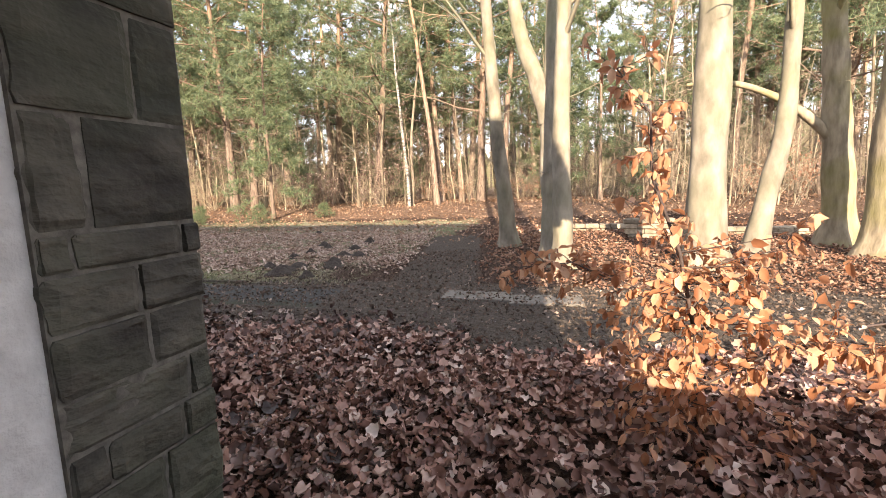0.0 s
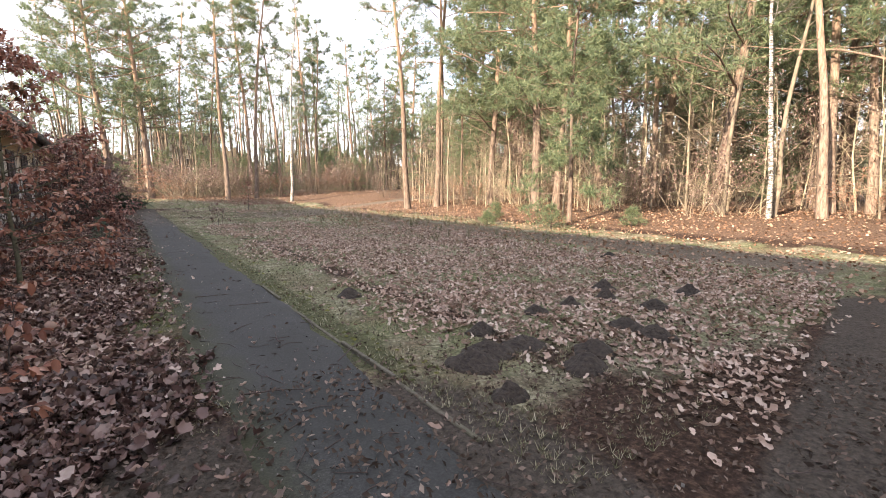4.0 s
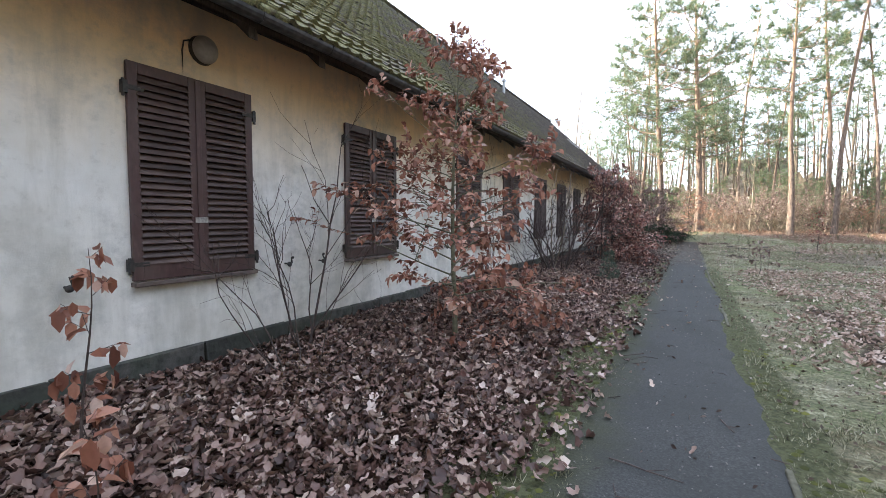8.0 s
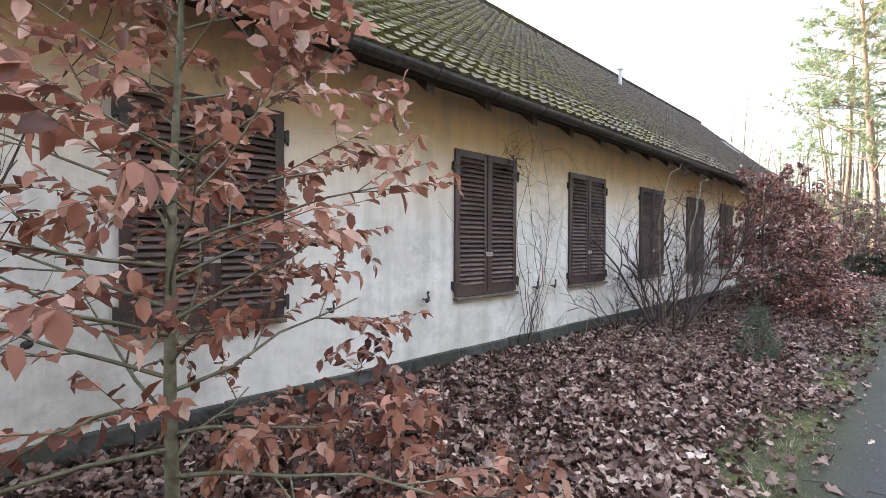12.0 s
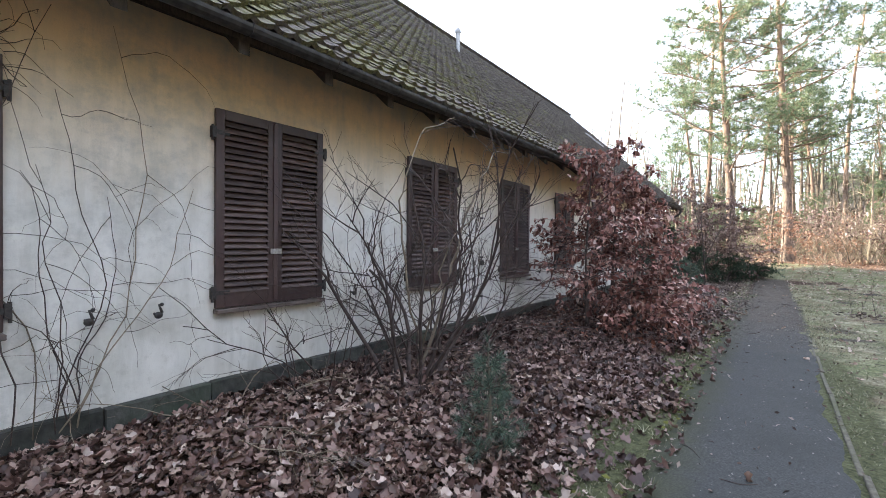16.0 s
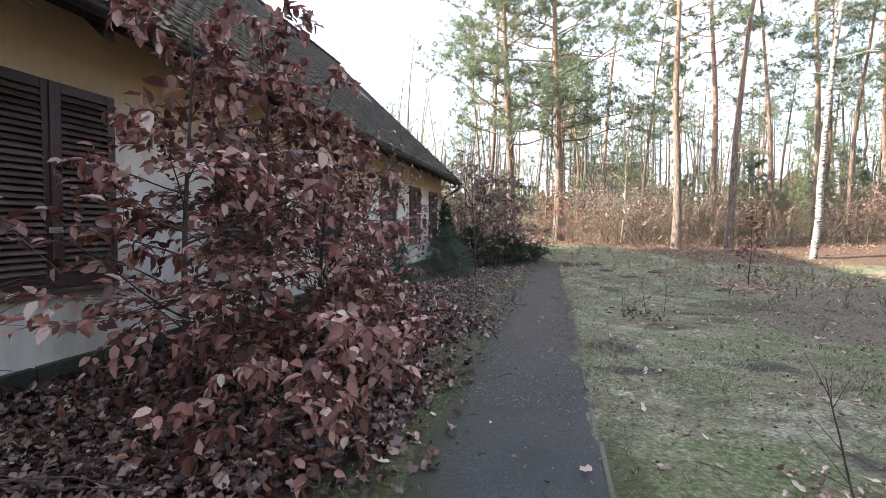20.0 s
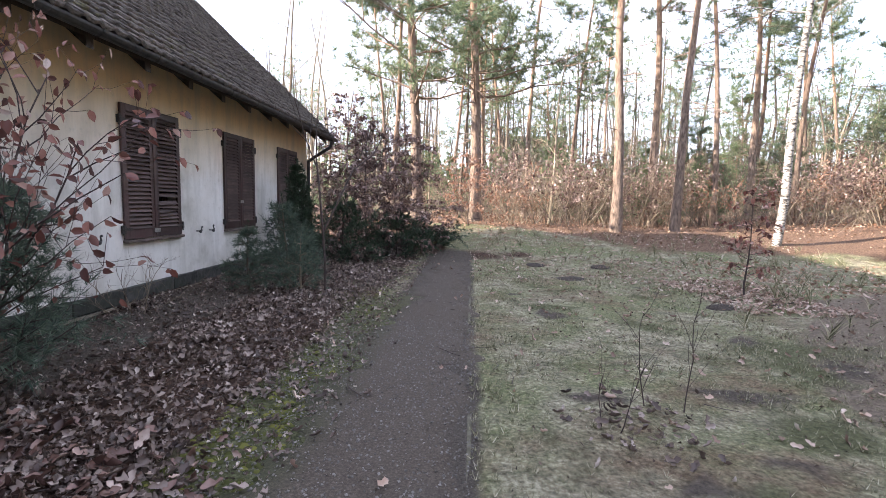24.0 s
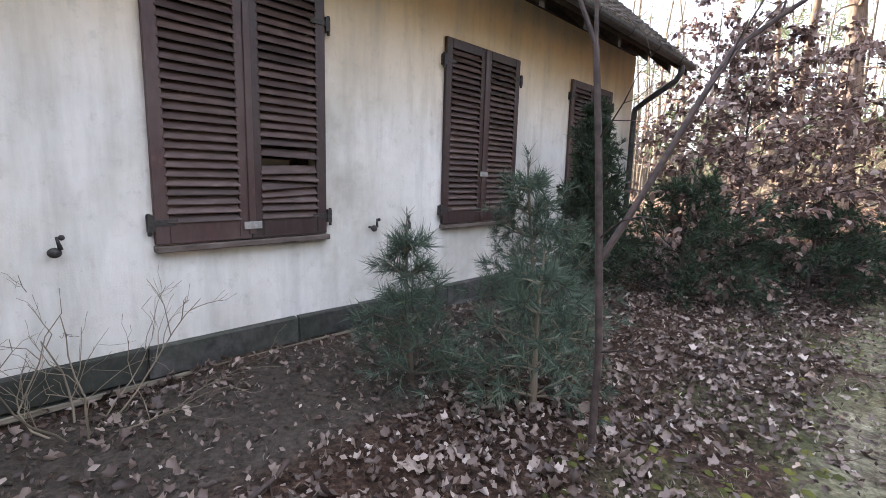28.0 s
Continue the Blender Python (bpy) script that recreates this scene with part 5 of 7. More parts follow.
shrub("bare_shrub", "big bare arching shrub reaching up to the eaves", "shrub", gz(2.22, 17.65), 31, 2.6, 10, 0.9, 0.024, 3, 3, bend=0.22, base=0.30)
shrub("bare_shrub", "tall bare shrub with tangled dark twigs against the wall", "shrub", gz(1.55, 18.75), 32, 2.3, 9, 0.75, 0.014, 2, 4, bend=0.24, base=0.35)
shrub("bare_shrub", "bare twiggy shrub by the foot of the wall", "shrub", gz(1.52, 20.3), 33, 1.25, 5, 0.5, 0.008, 2, 3, bend=0.16, base=0.2)
shrub("bare_shrub", "low bare shrub with fine tangled twigs by the plinth", "shrub", gz(1.75, 16.9), 44, 1.5, 7, 1.0, 0.008, 2, 4, bend=0.28, base=0.3)

shrub("bare_shrub", "arching bare shrub with bowed whips near the plinth", "shrub", gz(1.62, 17.35), 48, 2.2, 8, 1.3, 0.009, 2, 4, bend=0.20, base=0.3, up=-0.10)
shrub("bare_shrub", "arching bare shrub with bowed pale whips near the plinth", "shrub", gz(1.65, 16.1), 49, 1.5, 6, 1.5, 0.006, 2, 3, bend=0.24, base=0.25, up=-0.12, bark=DULLTWIG)
shrub("bare_shrub", "tangled bare shrub bowing over the bed", "shrub", gz(1.9, 19.0), 50, 2.6, 8, 1.0, 0.012, 2, 4, bend=0.22, base=0.3, up=-0.06)


def build_whips():
    """Long pale branches of the big shrub that arch out under the eaves."""
    rng = np.random.default_rng(45)
    t = thing("arching_shrub", "old shrub whose long pale whips arch under the eaves", "shrub", at=gz(1.85, 18.2))
    pl = Plant(46)
    for line, r in (([(0.1, -0.1, 0), (0.3, 0.1, 0.8), (0.35, 0.33, 1.5), (0.3, 0.75, 2.05), (0.2, 1.35, 2.62), (0.1, 2.1, 2.78), (0.0, 2.6, 2.66)], 0.019),
                    ([(0.0, 0.0, 0), (0.2, 0.1, 0.9), (0.3, 0.2, 1.5), (0.25, 1.2, 1.88), (0.1, 1.95, 2.06), (-0.1, 2.7, 2.02)], 0.013),
                    ([(-0.1, 0.1, 0), (-0.15, 0.3, 1.1), (-0.1, 0.8, 2.0), (-0.05, 1.2, 2.5), (-0.1, 1.9, 2.45), (-0.2, 2.3, 2.1)], 0.012),
                    ([(0.1, 0.0, 0), (0.1, -0.3, 1.0), (0.15, -0.5, 1.9), (0.2, -0.2, 2.6), (0.2, 0.4, 2.85)], 0.014),
                    ([(-0.1, -0.1, 0), (-0.2, -0.6, 0.9), (-0.25, -1.1, 1.5), (-0.3, -1.7, 1.85)], 0.011),
                    ([(0.1, 0.1, 0), (0.35, 0.5, 0.6), (0.3, 1.1, 1.0), (0.1, 1.8, 1.2)], 0.010)):
        p = np.array(line)
        k = np.linspace(0, len(p) - 1, len(p) * 4)
        i = np.minimum(k.astype(int), len(p) - 2)
        q = p[i] + (p[i + 1] - p[i]) * smooth(0, 1, k - i)[:, None] * 0.3 + (p[i + 1] - p[i]) * (k - i)[:, None] * 0.7 + rng.normal(0, 0.014, (len(k), 3))
        g = Geo()
        g.tube(q, np.linspace(r, r * 0.25, len(q)), 6)
        part("stem", g.mesh("stem"), DULLTWIG if r > 0.012 else TWIG, t, smooth=True)
        for m in range(len(q) // 3, len(q) - 1, 2):
            pl.branch(q[m], side_dir(q[m + 1] - q[m], pl.rng, 0.7), pl.rng.uniform(0.3, 0.9), 0.0045, 1, 0.7, 0.0, 3, 0.2)
    part("brushwork", pl.wood.mesh("brushwork"), TWIG, t, kind="stuff")


build_whips()
sapling("red_beech", "slender young beech with tiers of dark red-brown leaves", "beech", gz(2.62, 21.75), 34, 2.85, 0.030, 0.16, 1.45, 0.088, BEECH, TWIG, 26, 0.050, 2, 4)
sapling("red_beech", "dense young beech full of dark red-brown withered leaves", "beech", gz(2.85, 22.35), 36, 3.0, 0.030, 0.10, 1.25, 0.085, BEECH, TWIG, 38, 0.052, 2, 4)
sapling("red_beech", "bushy beech with dark red-brown withered leaves by the path", "beech", gz(3.1, 22.9), 35, 2.5, 0.026, 0.05, 1.15, 0.085, BEECH, TWIG, 40, 0.050, 2, 4)
sapling("red_beech", "young beech with dark red-brown leaves close to the wall", "beech", gz(2.1, 23.9), 47, 2.7, 0.026, 0.10, 1.0, 0.08, BEECH, TWIG, 26, 0.060, 2, 4)
sapling("beech_shoot", "low red-brown beech shoots at the path's edge", "beech sapling", gz(3.35, 21.3), 37, 0.75, 0.010, 0.06, 0.80, 0.085, BEECH, TWIG, 18, 0.050, 2, 3)
sapling("beech_shoot", "low red-brown beech shoots at the path's edge", "beech sapling", gz(3.5, 22.6), 29, 0.85, 0.010, 0.06, 0.75, 0.085, BEECH, TWIG, 18, 0.050, 2, 3)
sapling("beech_shoot", "low red-brown beech shoots at the path's edge", "beech sapling", gz(3.2, 24.7), 38, 0.8, 0.010, 0.08, 0.7, 0.08, BEECH, TWIG, 16, 0.055, 2, 3)
shrub("bare_shrub", "bare shrub with hanging twigs near the house", "shrub", gz(1.9, 25.3), 39, 2.5, 8, 0.6, 0.014, 2, 5, bend=0.2)
shrub("bare_shrub", "twiggy shrub with a few withered leaves by the wall", "shrub", gz(2.0, 26.95), 30, 2.2, 8, 0.5, 0.013, 2, 4, 0.075, BEECH, 0.22, bend=0.18)
shrub("bare_shrub", "small bare shrub with wiry twigs by the plinth", "shrub", gz(1.66, 29.0), 40, 1.05, 7, 1.1, 0.006, 2, 3, bend=0.28, bark=DULLTWIG)
# the sunlit beech beside the entrance
def build_orange_beech():
    """A crooked little beech: a thin leader, two long arms and a leafy foot."""
    pl = Plant(41, 0.45)
    t = thing("orange_beech", "young beech with bright orange withered leaves by the entrance", "beech", at=gz(2.4, -0.08))
    lead = np.array([(0, 0, -0.03), (0.02, 0.03, 0.5), (0.0, 0.10, 0.85), (-0.02, 0.22, 1.18), (0.0, 0.23, 1.45), (0.03, 0.40, 1.70)])
    for n, (pts, r) in enumerate(((lead, 0.011), (np.array([(0, 0.03, 0.5), (0.05, 0.3, 0.68), (0.0, 0.55, 0.80), (0.05, 0.84, 0.76)]), 0.006), (np.array([(0, 0, 0.25), (0.05, -0.3, 0.42), (0.0, -0.5, 0.50), (-0.05, -0.72, 0.47)]), 0.006),
                                  (np.array([(0, 0.05, 0.6), (0.1, -0.1, 0.75), (0.12, -0.25, 0.85)]), 0.005), (np.array([(0, 0, 0.15), (-0.15, 0.15, 0.3), (-0.2, 0.3, 0.42)]), 0.005))):
        g = Geo()
        g.tube(pts, np.linspace(r, r * 0.3, len(pts)), 6)
        part("limb" if n else "trunk", g.mesh("limb"), TWIG, t, smooth=True)
        steps = np.concatenate([pts[i] + (pts[i + 1] - pts[i]) * f for i in range(len(pts) - 1) for f in np.linspace(0, 1, 6)[:-1, None]]).reshape(-1, 3)
        for k, q in enumerate(steps):
            low = n == 0 and q[2] < 0.9
            for _ in range(4 if low else 2):
                d = pl.rng.normal(0, 1, 3) * (1, 1, 0.35) + (0, 0, 0.25)
                pl.branch(q, d, (0.42 if low else 0.16) * pl.rng.uniform(0.4, 1.1), 0.003, 1, 0.7, -0.02, 2, 0.12, 0.045)
    part("branchwork", pl.wood.mesh("branchwork"), TWIG, t, kind="stuff")
    part("foliage", pl.foliage(OVATE, 0.054, 0.3, 0.3, 1.2), BEECH_ORANGE, t, kind="stuff", smooth=True)


build_orange_beech()
sapling("beech_shoot", "low beech sprig with orange leaves by the entrance", "beech sapling", gz(2.5, -0.95), 42, 0.45, 0.007, 0.10, 0.45, 0.060, BEECH_ORANGE, TWIG, 14, 0.05, 1, 3)
g = Geo()
g.tube(bough((0, 0, 0), (0.0, -0.1, 1.0), 1.75, np.random.default_rng(4), 0.04, 0.0, 8) + np.linspace(0, 1, 9)[:, None] ** 2 * np.array([[-0.55, 0.2, 0]]), np.linspace(0.007, 0.002, 9), 5)
t = thing("bare_shoot", "single thin bare bent shoot in the leaves", "shoot", at=gz(3.5, 4.75))
part("stem", g.mesh("stem"), TWIG, t)


# climber beside the fourth window
def build_climber():
    pl = Plant(51)
    t = thing("bare_climber", "withered leafless climber clinging to the plaster beside a shutter", "climber")

    def cling(q):
        q[:, 0] = np.clip(q[:, 0], WX + 0.012, WX + 0.22)
        return q
    for k in range(9):
        y = 14.96 + pl.rng.uniform(-0.06, 0.30)
        pts = cling(bough((WX + 0.05, y, 0.2), (0.05, pl.rng.uniform(-0.15, 0.6), 1), pl.rng.uniform(1.6, 3.1), pl.rng, 0.20, 0.05, 14))
        st = Geo()
        st.tube(pts, np.linspace(0.0055, 0.0018, len(pts)), 5)
        part("stem", st.mesh("stem"), TWIG if k % 3 else DULLTWIG, t, smooth=True)
        for i in range(3, 14, 2):
            if pl.rng.uniform() < 0.75:
                q = cling(bough(pts[i], (0.1, pl.rng.uniform(-0.3, 1.4), pl.rng.uniform(-0.3, 0.6)), pl.rng.uniform(0.4, 1.5), pl.rng, 0.22, -0.10, 10))
                pl.line(q, 0.0026, 0.001, 3)
                if pl.rng.uniform() < 0.6:
                    pl.line(cling(bough(q[4], (0.1, pl.rng.uniform(-0.6, 1), pl.rng.uniform(-1, 0.4)), pl.rng.uniform(0.2, 0.7), pl.rng, 0.3, -0.08, 6)), 0.0018, 0.0008, 3)
    # a nest of twigs over the shutter's corner
    for k in range(34):
        q = cling(bough((WX + 0.06, 14.75 + pl.rng.normal(0, 0.1), 2.6 + pl.rng.normal(0, 0.06)), pl.rng.normal(0, 1, 3), pl.rng.uniform(0.2, 0.7), pl.rng, 0.45, 0.0, 6))
        pl.line(q, 0.003, 0.001, 3)
    part("brushwork", pl.wood.mesh("brushwork"), TWIG, t, kind="stuff")


build_climber()


# ---- evergreens at the far end ----
def tuft(n, length, width, seed, cone=1.0):
    """A bunch of needles, one long: thin blades that spread from one point."""
    r = np.random.default_rng(seed)
    v, f = [], []
    for i in range(n):
        d = r.normal(0, 1, 3)
        d[0] = abs(d[0]) + cone
        d /= np.linalg.norm(d)
        s = np.cross(d, r.normal(0, 1, 3))
        s *= width / (np.linalg.norm(s) + 1e-9)
        o = np.array([r.uniform(0, 0.35), 0, 0])
        k = len(v)
        v += [tuple(o - s), tuple(o + s), tuple(o + d * length * r.uniform(0.6, 1.0))]
        f.append((k, k + 1, k + 2))
    return v, f


NEEDLES = tuft(16, 1.0, 0.022, 1, 0.5)
CLUMP = tuft(13, 1.0, 0.040, 2, 0.0)
SPRAY = tuft(14, 0.8, 0.045, 3, 1.2)


def conifer(name, label, category, at, seed, height, width, leaf_mat, bark, whorls=10, per=7, size=0.12, template=NEEDLES, gap=0.09, dense=1, start=0.08, rise=0.35):
    pl = Plant(seed)
    stem = bough((0, 0, -0.02), (0, 0, 1), height, pl.rng, 0.03, 0.03, 8)
    pl.line(stem, 0.012 + height * 0.010, 0.004, 6)
    for k in range(whorls):
        f = start + (0.97 - start) * (k / whorls)
        p = stem[min(int(f * 8), 7)] + (stem[min(int(f * 8) + 1, 8)] - stem[min(int(f * 8), 7)]) * (f * 8 % 1)
        for j in range(per):
            a = j * 2 * math.pi / per + k * 0.7 + pl.rng.uniform(-0.3, 0.3)
            pl.branch(p, (math.cos(a), math.sin(a), rise), width * (1.05 - f) * pl.rng.uniform(0.7, 1.15), 0.008, dense, 0.7, 0.04, 4, 0.1, gap)
    pl.leaves_on(stem, gap, 0.6, 0.5)
    t = thing(name, label, category, at=at)
    part("trunk", pl.wood.mesh("trunk"), bark, t)
    part("foliage", pl.foliage(template, size, 0.3, 0.0, 0.0), leaf_mat, t, kind="stuff")
    return t


conifer("young_pine", "knee-high bluish young pine by the plinth", "pine sapling", gz(2.33, 30.55), 61, 1.05, 0.36, BLUENEEDLE, DULLTWIG, 6, 5, 0.11, gap=0.085)
conifer("young_pine", "bushy bluish young pine in front of the last windows", "pine sapling", gz(2.45, 31.75), 62, 1.45, 0.62, BLUENEEDLE, DULLTWIG, 7, 6, 0.12, gap=0.10)
conifer("young_pine", "low bluish young pine beside the taller one", "pine sapling", gz(2.95, 30.95), 69, 0.95, 0.5, BLUENEEDLE, DULLTWIG, 5, 5, 0.12, gap=0.10)
conifer("young_pine", "bushy bluish young pine near the wall", "pine sapling", gz(2.35, 26.75), 63, 1.55, 0.75, BLUENEEDLE, TWIG, 9, 6, 0.11, gap=0.075)
conifer("young_pine", "small pine seedling among the leaves", "pine sapling", gz(3.55, 16.85), 64, 0.80, 0.26, BLUENEEDLE, DULLTWIG, 5, 4, 0.09, gap=0.085)
for n, (x, y, h) in enumerate(((16.9, 17.1, 0.75), (15.2, 15.6, 0.55), (15.8, 13.0, 0.9), (17.6, 11.2, 0.7))):
    conifer("young_pine", "small green pine seedling in the grass by the track", "pine sapling", gz(x, y), 160 + n, h, h * 0.6, NEEDLE, TWIG, 5, 5, 0.12, gap=0.10)
conifer("juniper", "dense dark green juniper against the house wall", "juniper", gz(2.1, 33.4), 65, 2.15, 0.62, DARKNEEDLE, TWIG, 12, 8, 0.12, SPRAY, 0.075, start=0.05, rise=0.9)
conifer("juniper", "low sprawling dark juniper at the end of the path", "juniper", gz(3.7, 35.7), 66, 1.15, 1.2, DARKNEEDLE, TWIG, 5, 7, 0.15, SPRAY, 0.075, start=0.04, rise=0.15)
conifer("juniper", "low dark evergreen bush by the house corner", "juniper", gz(2.7, 34.3), 67, 1.5, 0.95, DARKNEEDLE, TWIG, 6, 6, 0.15, SPRAY, 0.08, start=0.04, rise=0.3)
conifer("juniper", "low dark evergreen bush spreading beside the trail", "juniper", gz(4.5, 37.1), 68, 0.55, 0.95, DARKNEEDLE, TWIG, 4, 7, 0.15, SPRAY, 0.085, start=0.04, rise=0.1)
sapling("brown_beech", "bushy beech with dull brown withered leaves past the corner", "beech", gz(2.95, 35.5), 71, 3.0, 0.030, 0.06, 1.5, 0.085, PALEBEECH, TWIG, 54, 0.045, 2, 4)
sapling("brown_beech", "bushy beech with purplish brown leaves at the corner", "beech", gz(1.9, 37.6), 72, 4.0, 0.035, 0.06, 1.5, 0.085, PALEBEECH, TWIG, 44, 0.060, 2, 4)
sapling("brown_beech", "brown-leaved beech behind the juniper", "beech", gz(3.6, 37.6), 73, 3.0, 0.028, 0.05, 1.5, 0.085, PALEBEECH, TWIG, 50, 0.050, 2, 4)
sapling("brown_beech", "low bush of dull brown leaves growing through the juniper", "beech", gz(3.7, 36.4), 76, 1.7, 0.018, 0.05, 1.1, 0.085, PALEBEECH, TWIG, 34, 0.055, 2, 3)
sapling("brown_beech", "young beech with orange leaves at the wood's edge", "beech", gz(5.5, 40.2), 74, 2.2, 0.022, 0.08, 1.2, 0.08, RUST, TWIG, 26, 0.085, 2, 4)


# the forked bare sapling by the last windows
def build_fork():
    pl = Plant(75)
    st = np.array([(0, 0, -0.03), (0.0, 0.0, 0.5), (-0.03, -0.03, 1.05), (-0.06, -0.05, 1.5), (-0.09, -0.08, 1.9)])
    tg, ag = Geo(), Geo()
    tg.tube(st, np.linspace(0.020, 0.015, len(st)), 7)
    for d, ln in (((-0.30, -0.25, 1), 1.0), ((-0.02, -0.05, 1), 0.8)):
        pl.branch(st[-1], d, ln, 0.012, 2, 0.6, 0.03, 3, 0.08)
    arm = np.array([(-0.02, -0.02, 0.95), (0.06, 0.06, 1.15), (0.16, 0.16, 1.42), (0.25, 0.24, 1.66), (0.34, 0.34, 1.90), (0.48, 0.46, 2.04), (0.60, 0.58, 2.16), (0.70, 0.68, 2.40)])
    ag.tube(arm, np.linspace(0.017, 0.009, len(arm)), 6)
    for p in arm[3:]:
        pl.branch(p, (0.3, 0.5, 0.8), 0.6, 0.006, 1, 0.6, 0.03, 3, 0.15)
    for p in st[1:4]:
        pl.branch(p, (0.6, -0.5, 0.3), 0.45, 0.005, 1, 0.7, 0.0, 3, 0.15)
    t = thing("bare_sapling", "forked grey-barked bare sapling in front of the wall", "sapling", at=gz(3.39, 30.8))
    part("trunk", tg.mesh("trunk"), TWIG, t, smooth=True)
    part("limb", ag.mesh("limb"), TWIG, t, smooth=True)
    part("branchwork", pl.wood.mesh("branchwork"), TWIG, t, kind="stuff")


build_fork()
# saplings on the lawn
sapling("lawn_beech", "small beech with rusty leaves at the edge of the lawn", "beech sapling", gz(10.2, 31.9), 81, 1.75, 0.018, 0.18, 0.75, 0.085, BEECH, TWIG, 20, 0.09, 1, 3)
sapling("lawn_beech", "small brown-leaved sapling beside the lawn", "beech sapling", gz(6.75, 20.4), 82, 0.85, 0.009, 0.3, 0.36, 0.075, PALEBEECH, TWIG, 12, 0.08, 1, 3)
shrub("bare_seedling", "spindly bare seedling standing in the grass", "seedling", gz(6.55, 26.9), 83, 0.7, 2, 0.3, 0.006, 1, 4)
shrub("bare_seedling", "spindly bare seedling standing in the grass", "seedling", gz(7.05, 27.3), 84, 0.95, 2, 0.25, 0.007, 1, 4)
shrub("bare_seedling", "spindly bare seedling standing in the grass", "seedling", gz(6.95, 21.5), 85, 0.85, 2, 0.3, 0.007, 1, 4)


# ---- big trees by the entrance ----
def big_tree(name, label, at, seed, r, limbs, bark, sides=18):
    """An old tree: limbs is a list of lines (points, first radius, last radius); the first is the trunk."""
    pl = Plant(seed)
    t = thing(name, label, "tree", at=at)
    for n, (pts, r0, r1) in enumerate(limbs):
        pts = np.array(pts, float)
        s = np.linspace(0, len(pts) - 1, (len(pts) - 1) * 7 + 1)
        i = np.minimum(s.astype(int), len(pts) - 2)
        f = (s - i)[:, None]
        p0, p1, p2, p3 = pts[np.maximum(i - 1, 0)], pts[i], pts[i + 1], pts[np.minimum(i + 2, len(pts) - 1)]
        q = 0.5 * (2 * p1 + (p2 - p0) * f + (2 * p0 - 5 * p1 + 4 * p2 - p3) * f ** 2 + (3 * p1 - p0 - 3 * p2 + p3) * f ** 3)
        rad = np.linspace(r0, r1, len(q)) * (1 + 0.05 * np.sin(np.arange(len(q)) * 1.1 + seed))
        if pts[0][2] < 0.1:
            rad = rad * (1 + 0.45 * np.exp(-q[:, 2] * 4.5))
        g = Geo()
        g.tube(q, rad, sides)
        v = g.v[0]
        a = np.arctan2(v[:, 1] - np.repeat(q[:, 1], sides), v[:, 0] - np.repeat(q[:, 0], sides))
        c = np.repeat(q, sides, 0)
        # ribs and swellings of an old stem, stronger at the foot
        w = 1 + (0.035 + 0.10 * np.exp(-np.maximum(v[:, 2], 0) * 3.0)) * np.sin(a * 5 + seed + v[:, 2] * 0.6) + 0.03 * np.sin(a * 3 - v[:, 2] * 2.1)
        g.v[0] = c + (v - c) * w[:, None]
        part("limb" if n else "trunk", g.mesh("trunk"), bark, t, smooth=True)
        if pts[-1][2] > 5:
            for k in range(7):
                j = pl.rng.integers(len(q) // 2, len(q) - 1)
                pl.branch(q[j], side_dir(q[j + 1] - q[j], pl.rng, 0.8), pl.rng.uniform(1.5, 3.2), rad[j] * 0.35, 3, 0.6, 0.05, 4, 0.13)
            for k in range(2):
                j = pl.rng.integers(len(q) // 4, len(q) // 2)
                pl.branch(q[j], side_dir(q[j + 1] - q[j], pl.rng, 1.2), pl.rng.uniform(0.5, 1.1), 0.010, 2, 0.6, 0.0, 3, 0.2)
    if pl.wood.n:
        part("branchwork", pl.wood.mesh("branchwork"), bark, t, kind="stuff")
    return t


big_tree("beech_tree", "leaning pale grey beech trunk by the trail", gz(9.55, 1.95), 1, 0.16, [([(0, 0, -0.1), (-0.08, 0.06, 1.0), (-0.22, 0.16, 2.2), (-0.33, 0.28, 4.2), (-0.3, 0.4, 7.0), (-0.1, 0.5, 10.5)], 0.17, 0.06)], GREYBARK)
big_tree("beech_tree", "thick pale beech forking into two limbs", gz(8.45, 0.95), 2, 0.3, [([(0.0, 0.0, -0.1), (0.02, 0.02, 0.8), (0.0, 0.06, 1.9), (0.02, 0.02, 2.9), (0.05, -0.02, 5.0), (0.1, -0.1, 8.0), (0.2, -0.3, 11.5)], 0.25, 0.09),
                                                                                    ([(0.0, 0.1, 2.3), (0.0, 0.3, 3.0), (0.05, 0.55, 3.7), (0.1, 0.75, 4.8), (0.2, 1.1, 7.0), (0.3, 1.5, 9.5)], 0.17, 0.05)], GREYBARK)
big_tree("beech_tree", "straight pale beech stem close in front of the forked one", gz(7.15, 0.76), 12, 0.2, [([(0, 0, -0.1), (0.0, 0.0, 0.7), (0.02, 0.02, 1.9), (0.05, 0.0, 3.2), (0.12, -0.06, 5.2), (0.2, -0.2, 8.0), (0.25, -0.35, 10.5)], 0.155, 0.06)], GREYBARK)
big_tree("oak_tree", "massive straight grey oak trunk in the sun", gz(7.75, -1.22), 3, 0.3, [([(0, 0, -0.1), (0.0, 0.0, 1.5), (0.05, -0.03, 4.0), (0.08, -0.05, 7.0), (0.1, 0.0, 11.0)], 0.27, 0.15)], GREYBARK)
big_tree("beech_tree", "slim leaning beech beside the oak", gz(8.45, -2.02), 4, 0.15, [([(0, 0, -0.1), (0.03, -0.18, 1.0), (0.05, -0.36, 2.0), (0.05, -0.40, 3.5), (0.0, -0.45, 6.0), (0.1, -0.4, 9.5)], 0.16, 0.07)], GREYBARK)
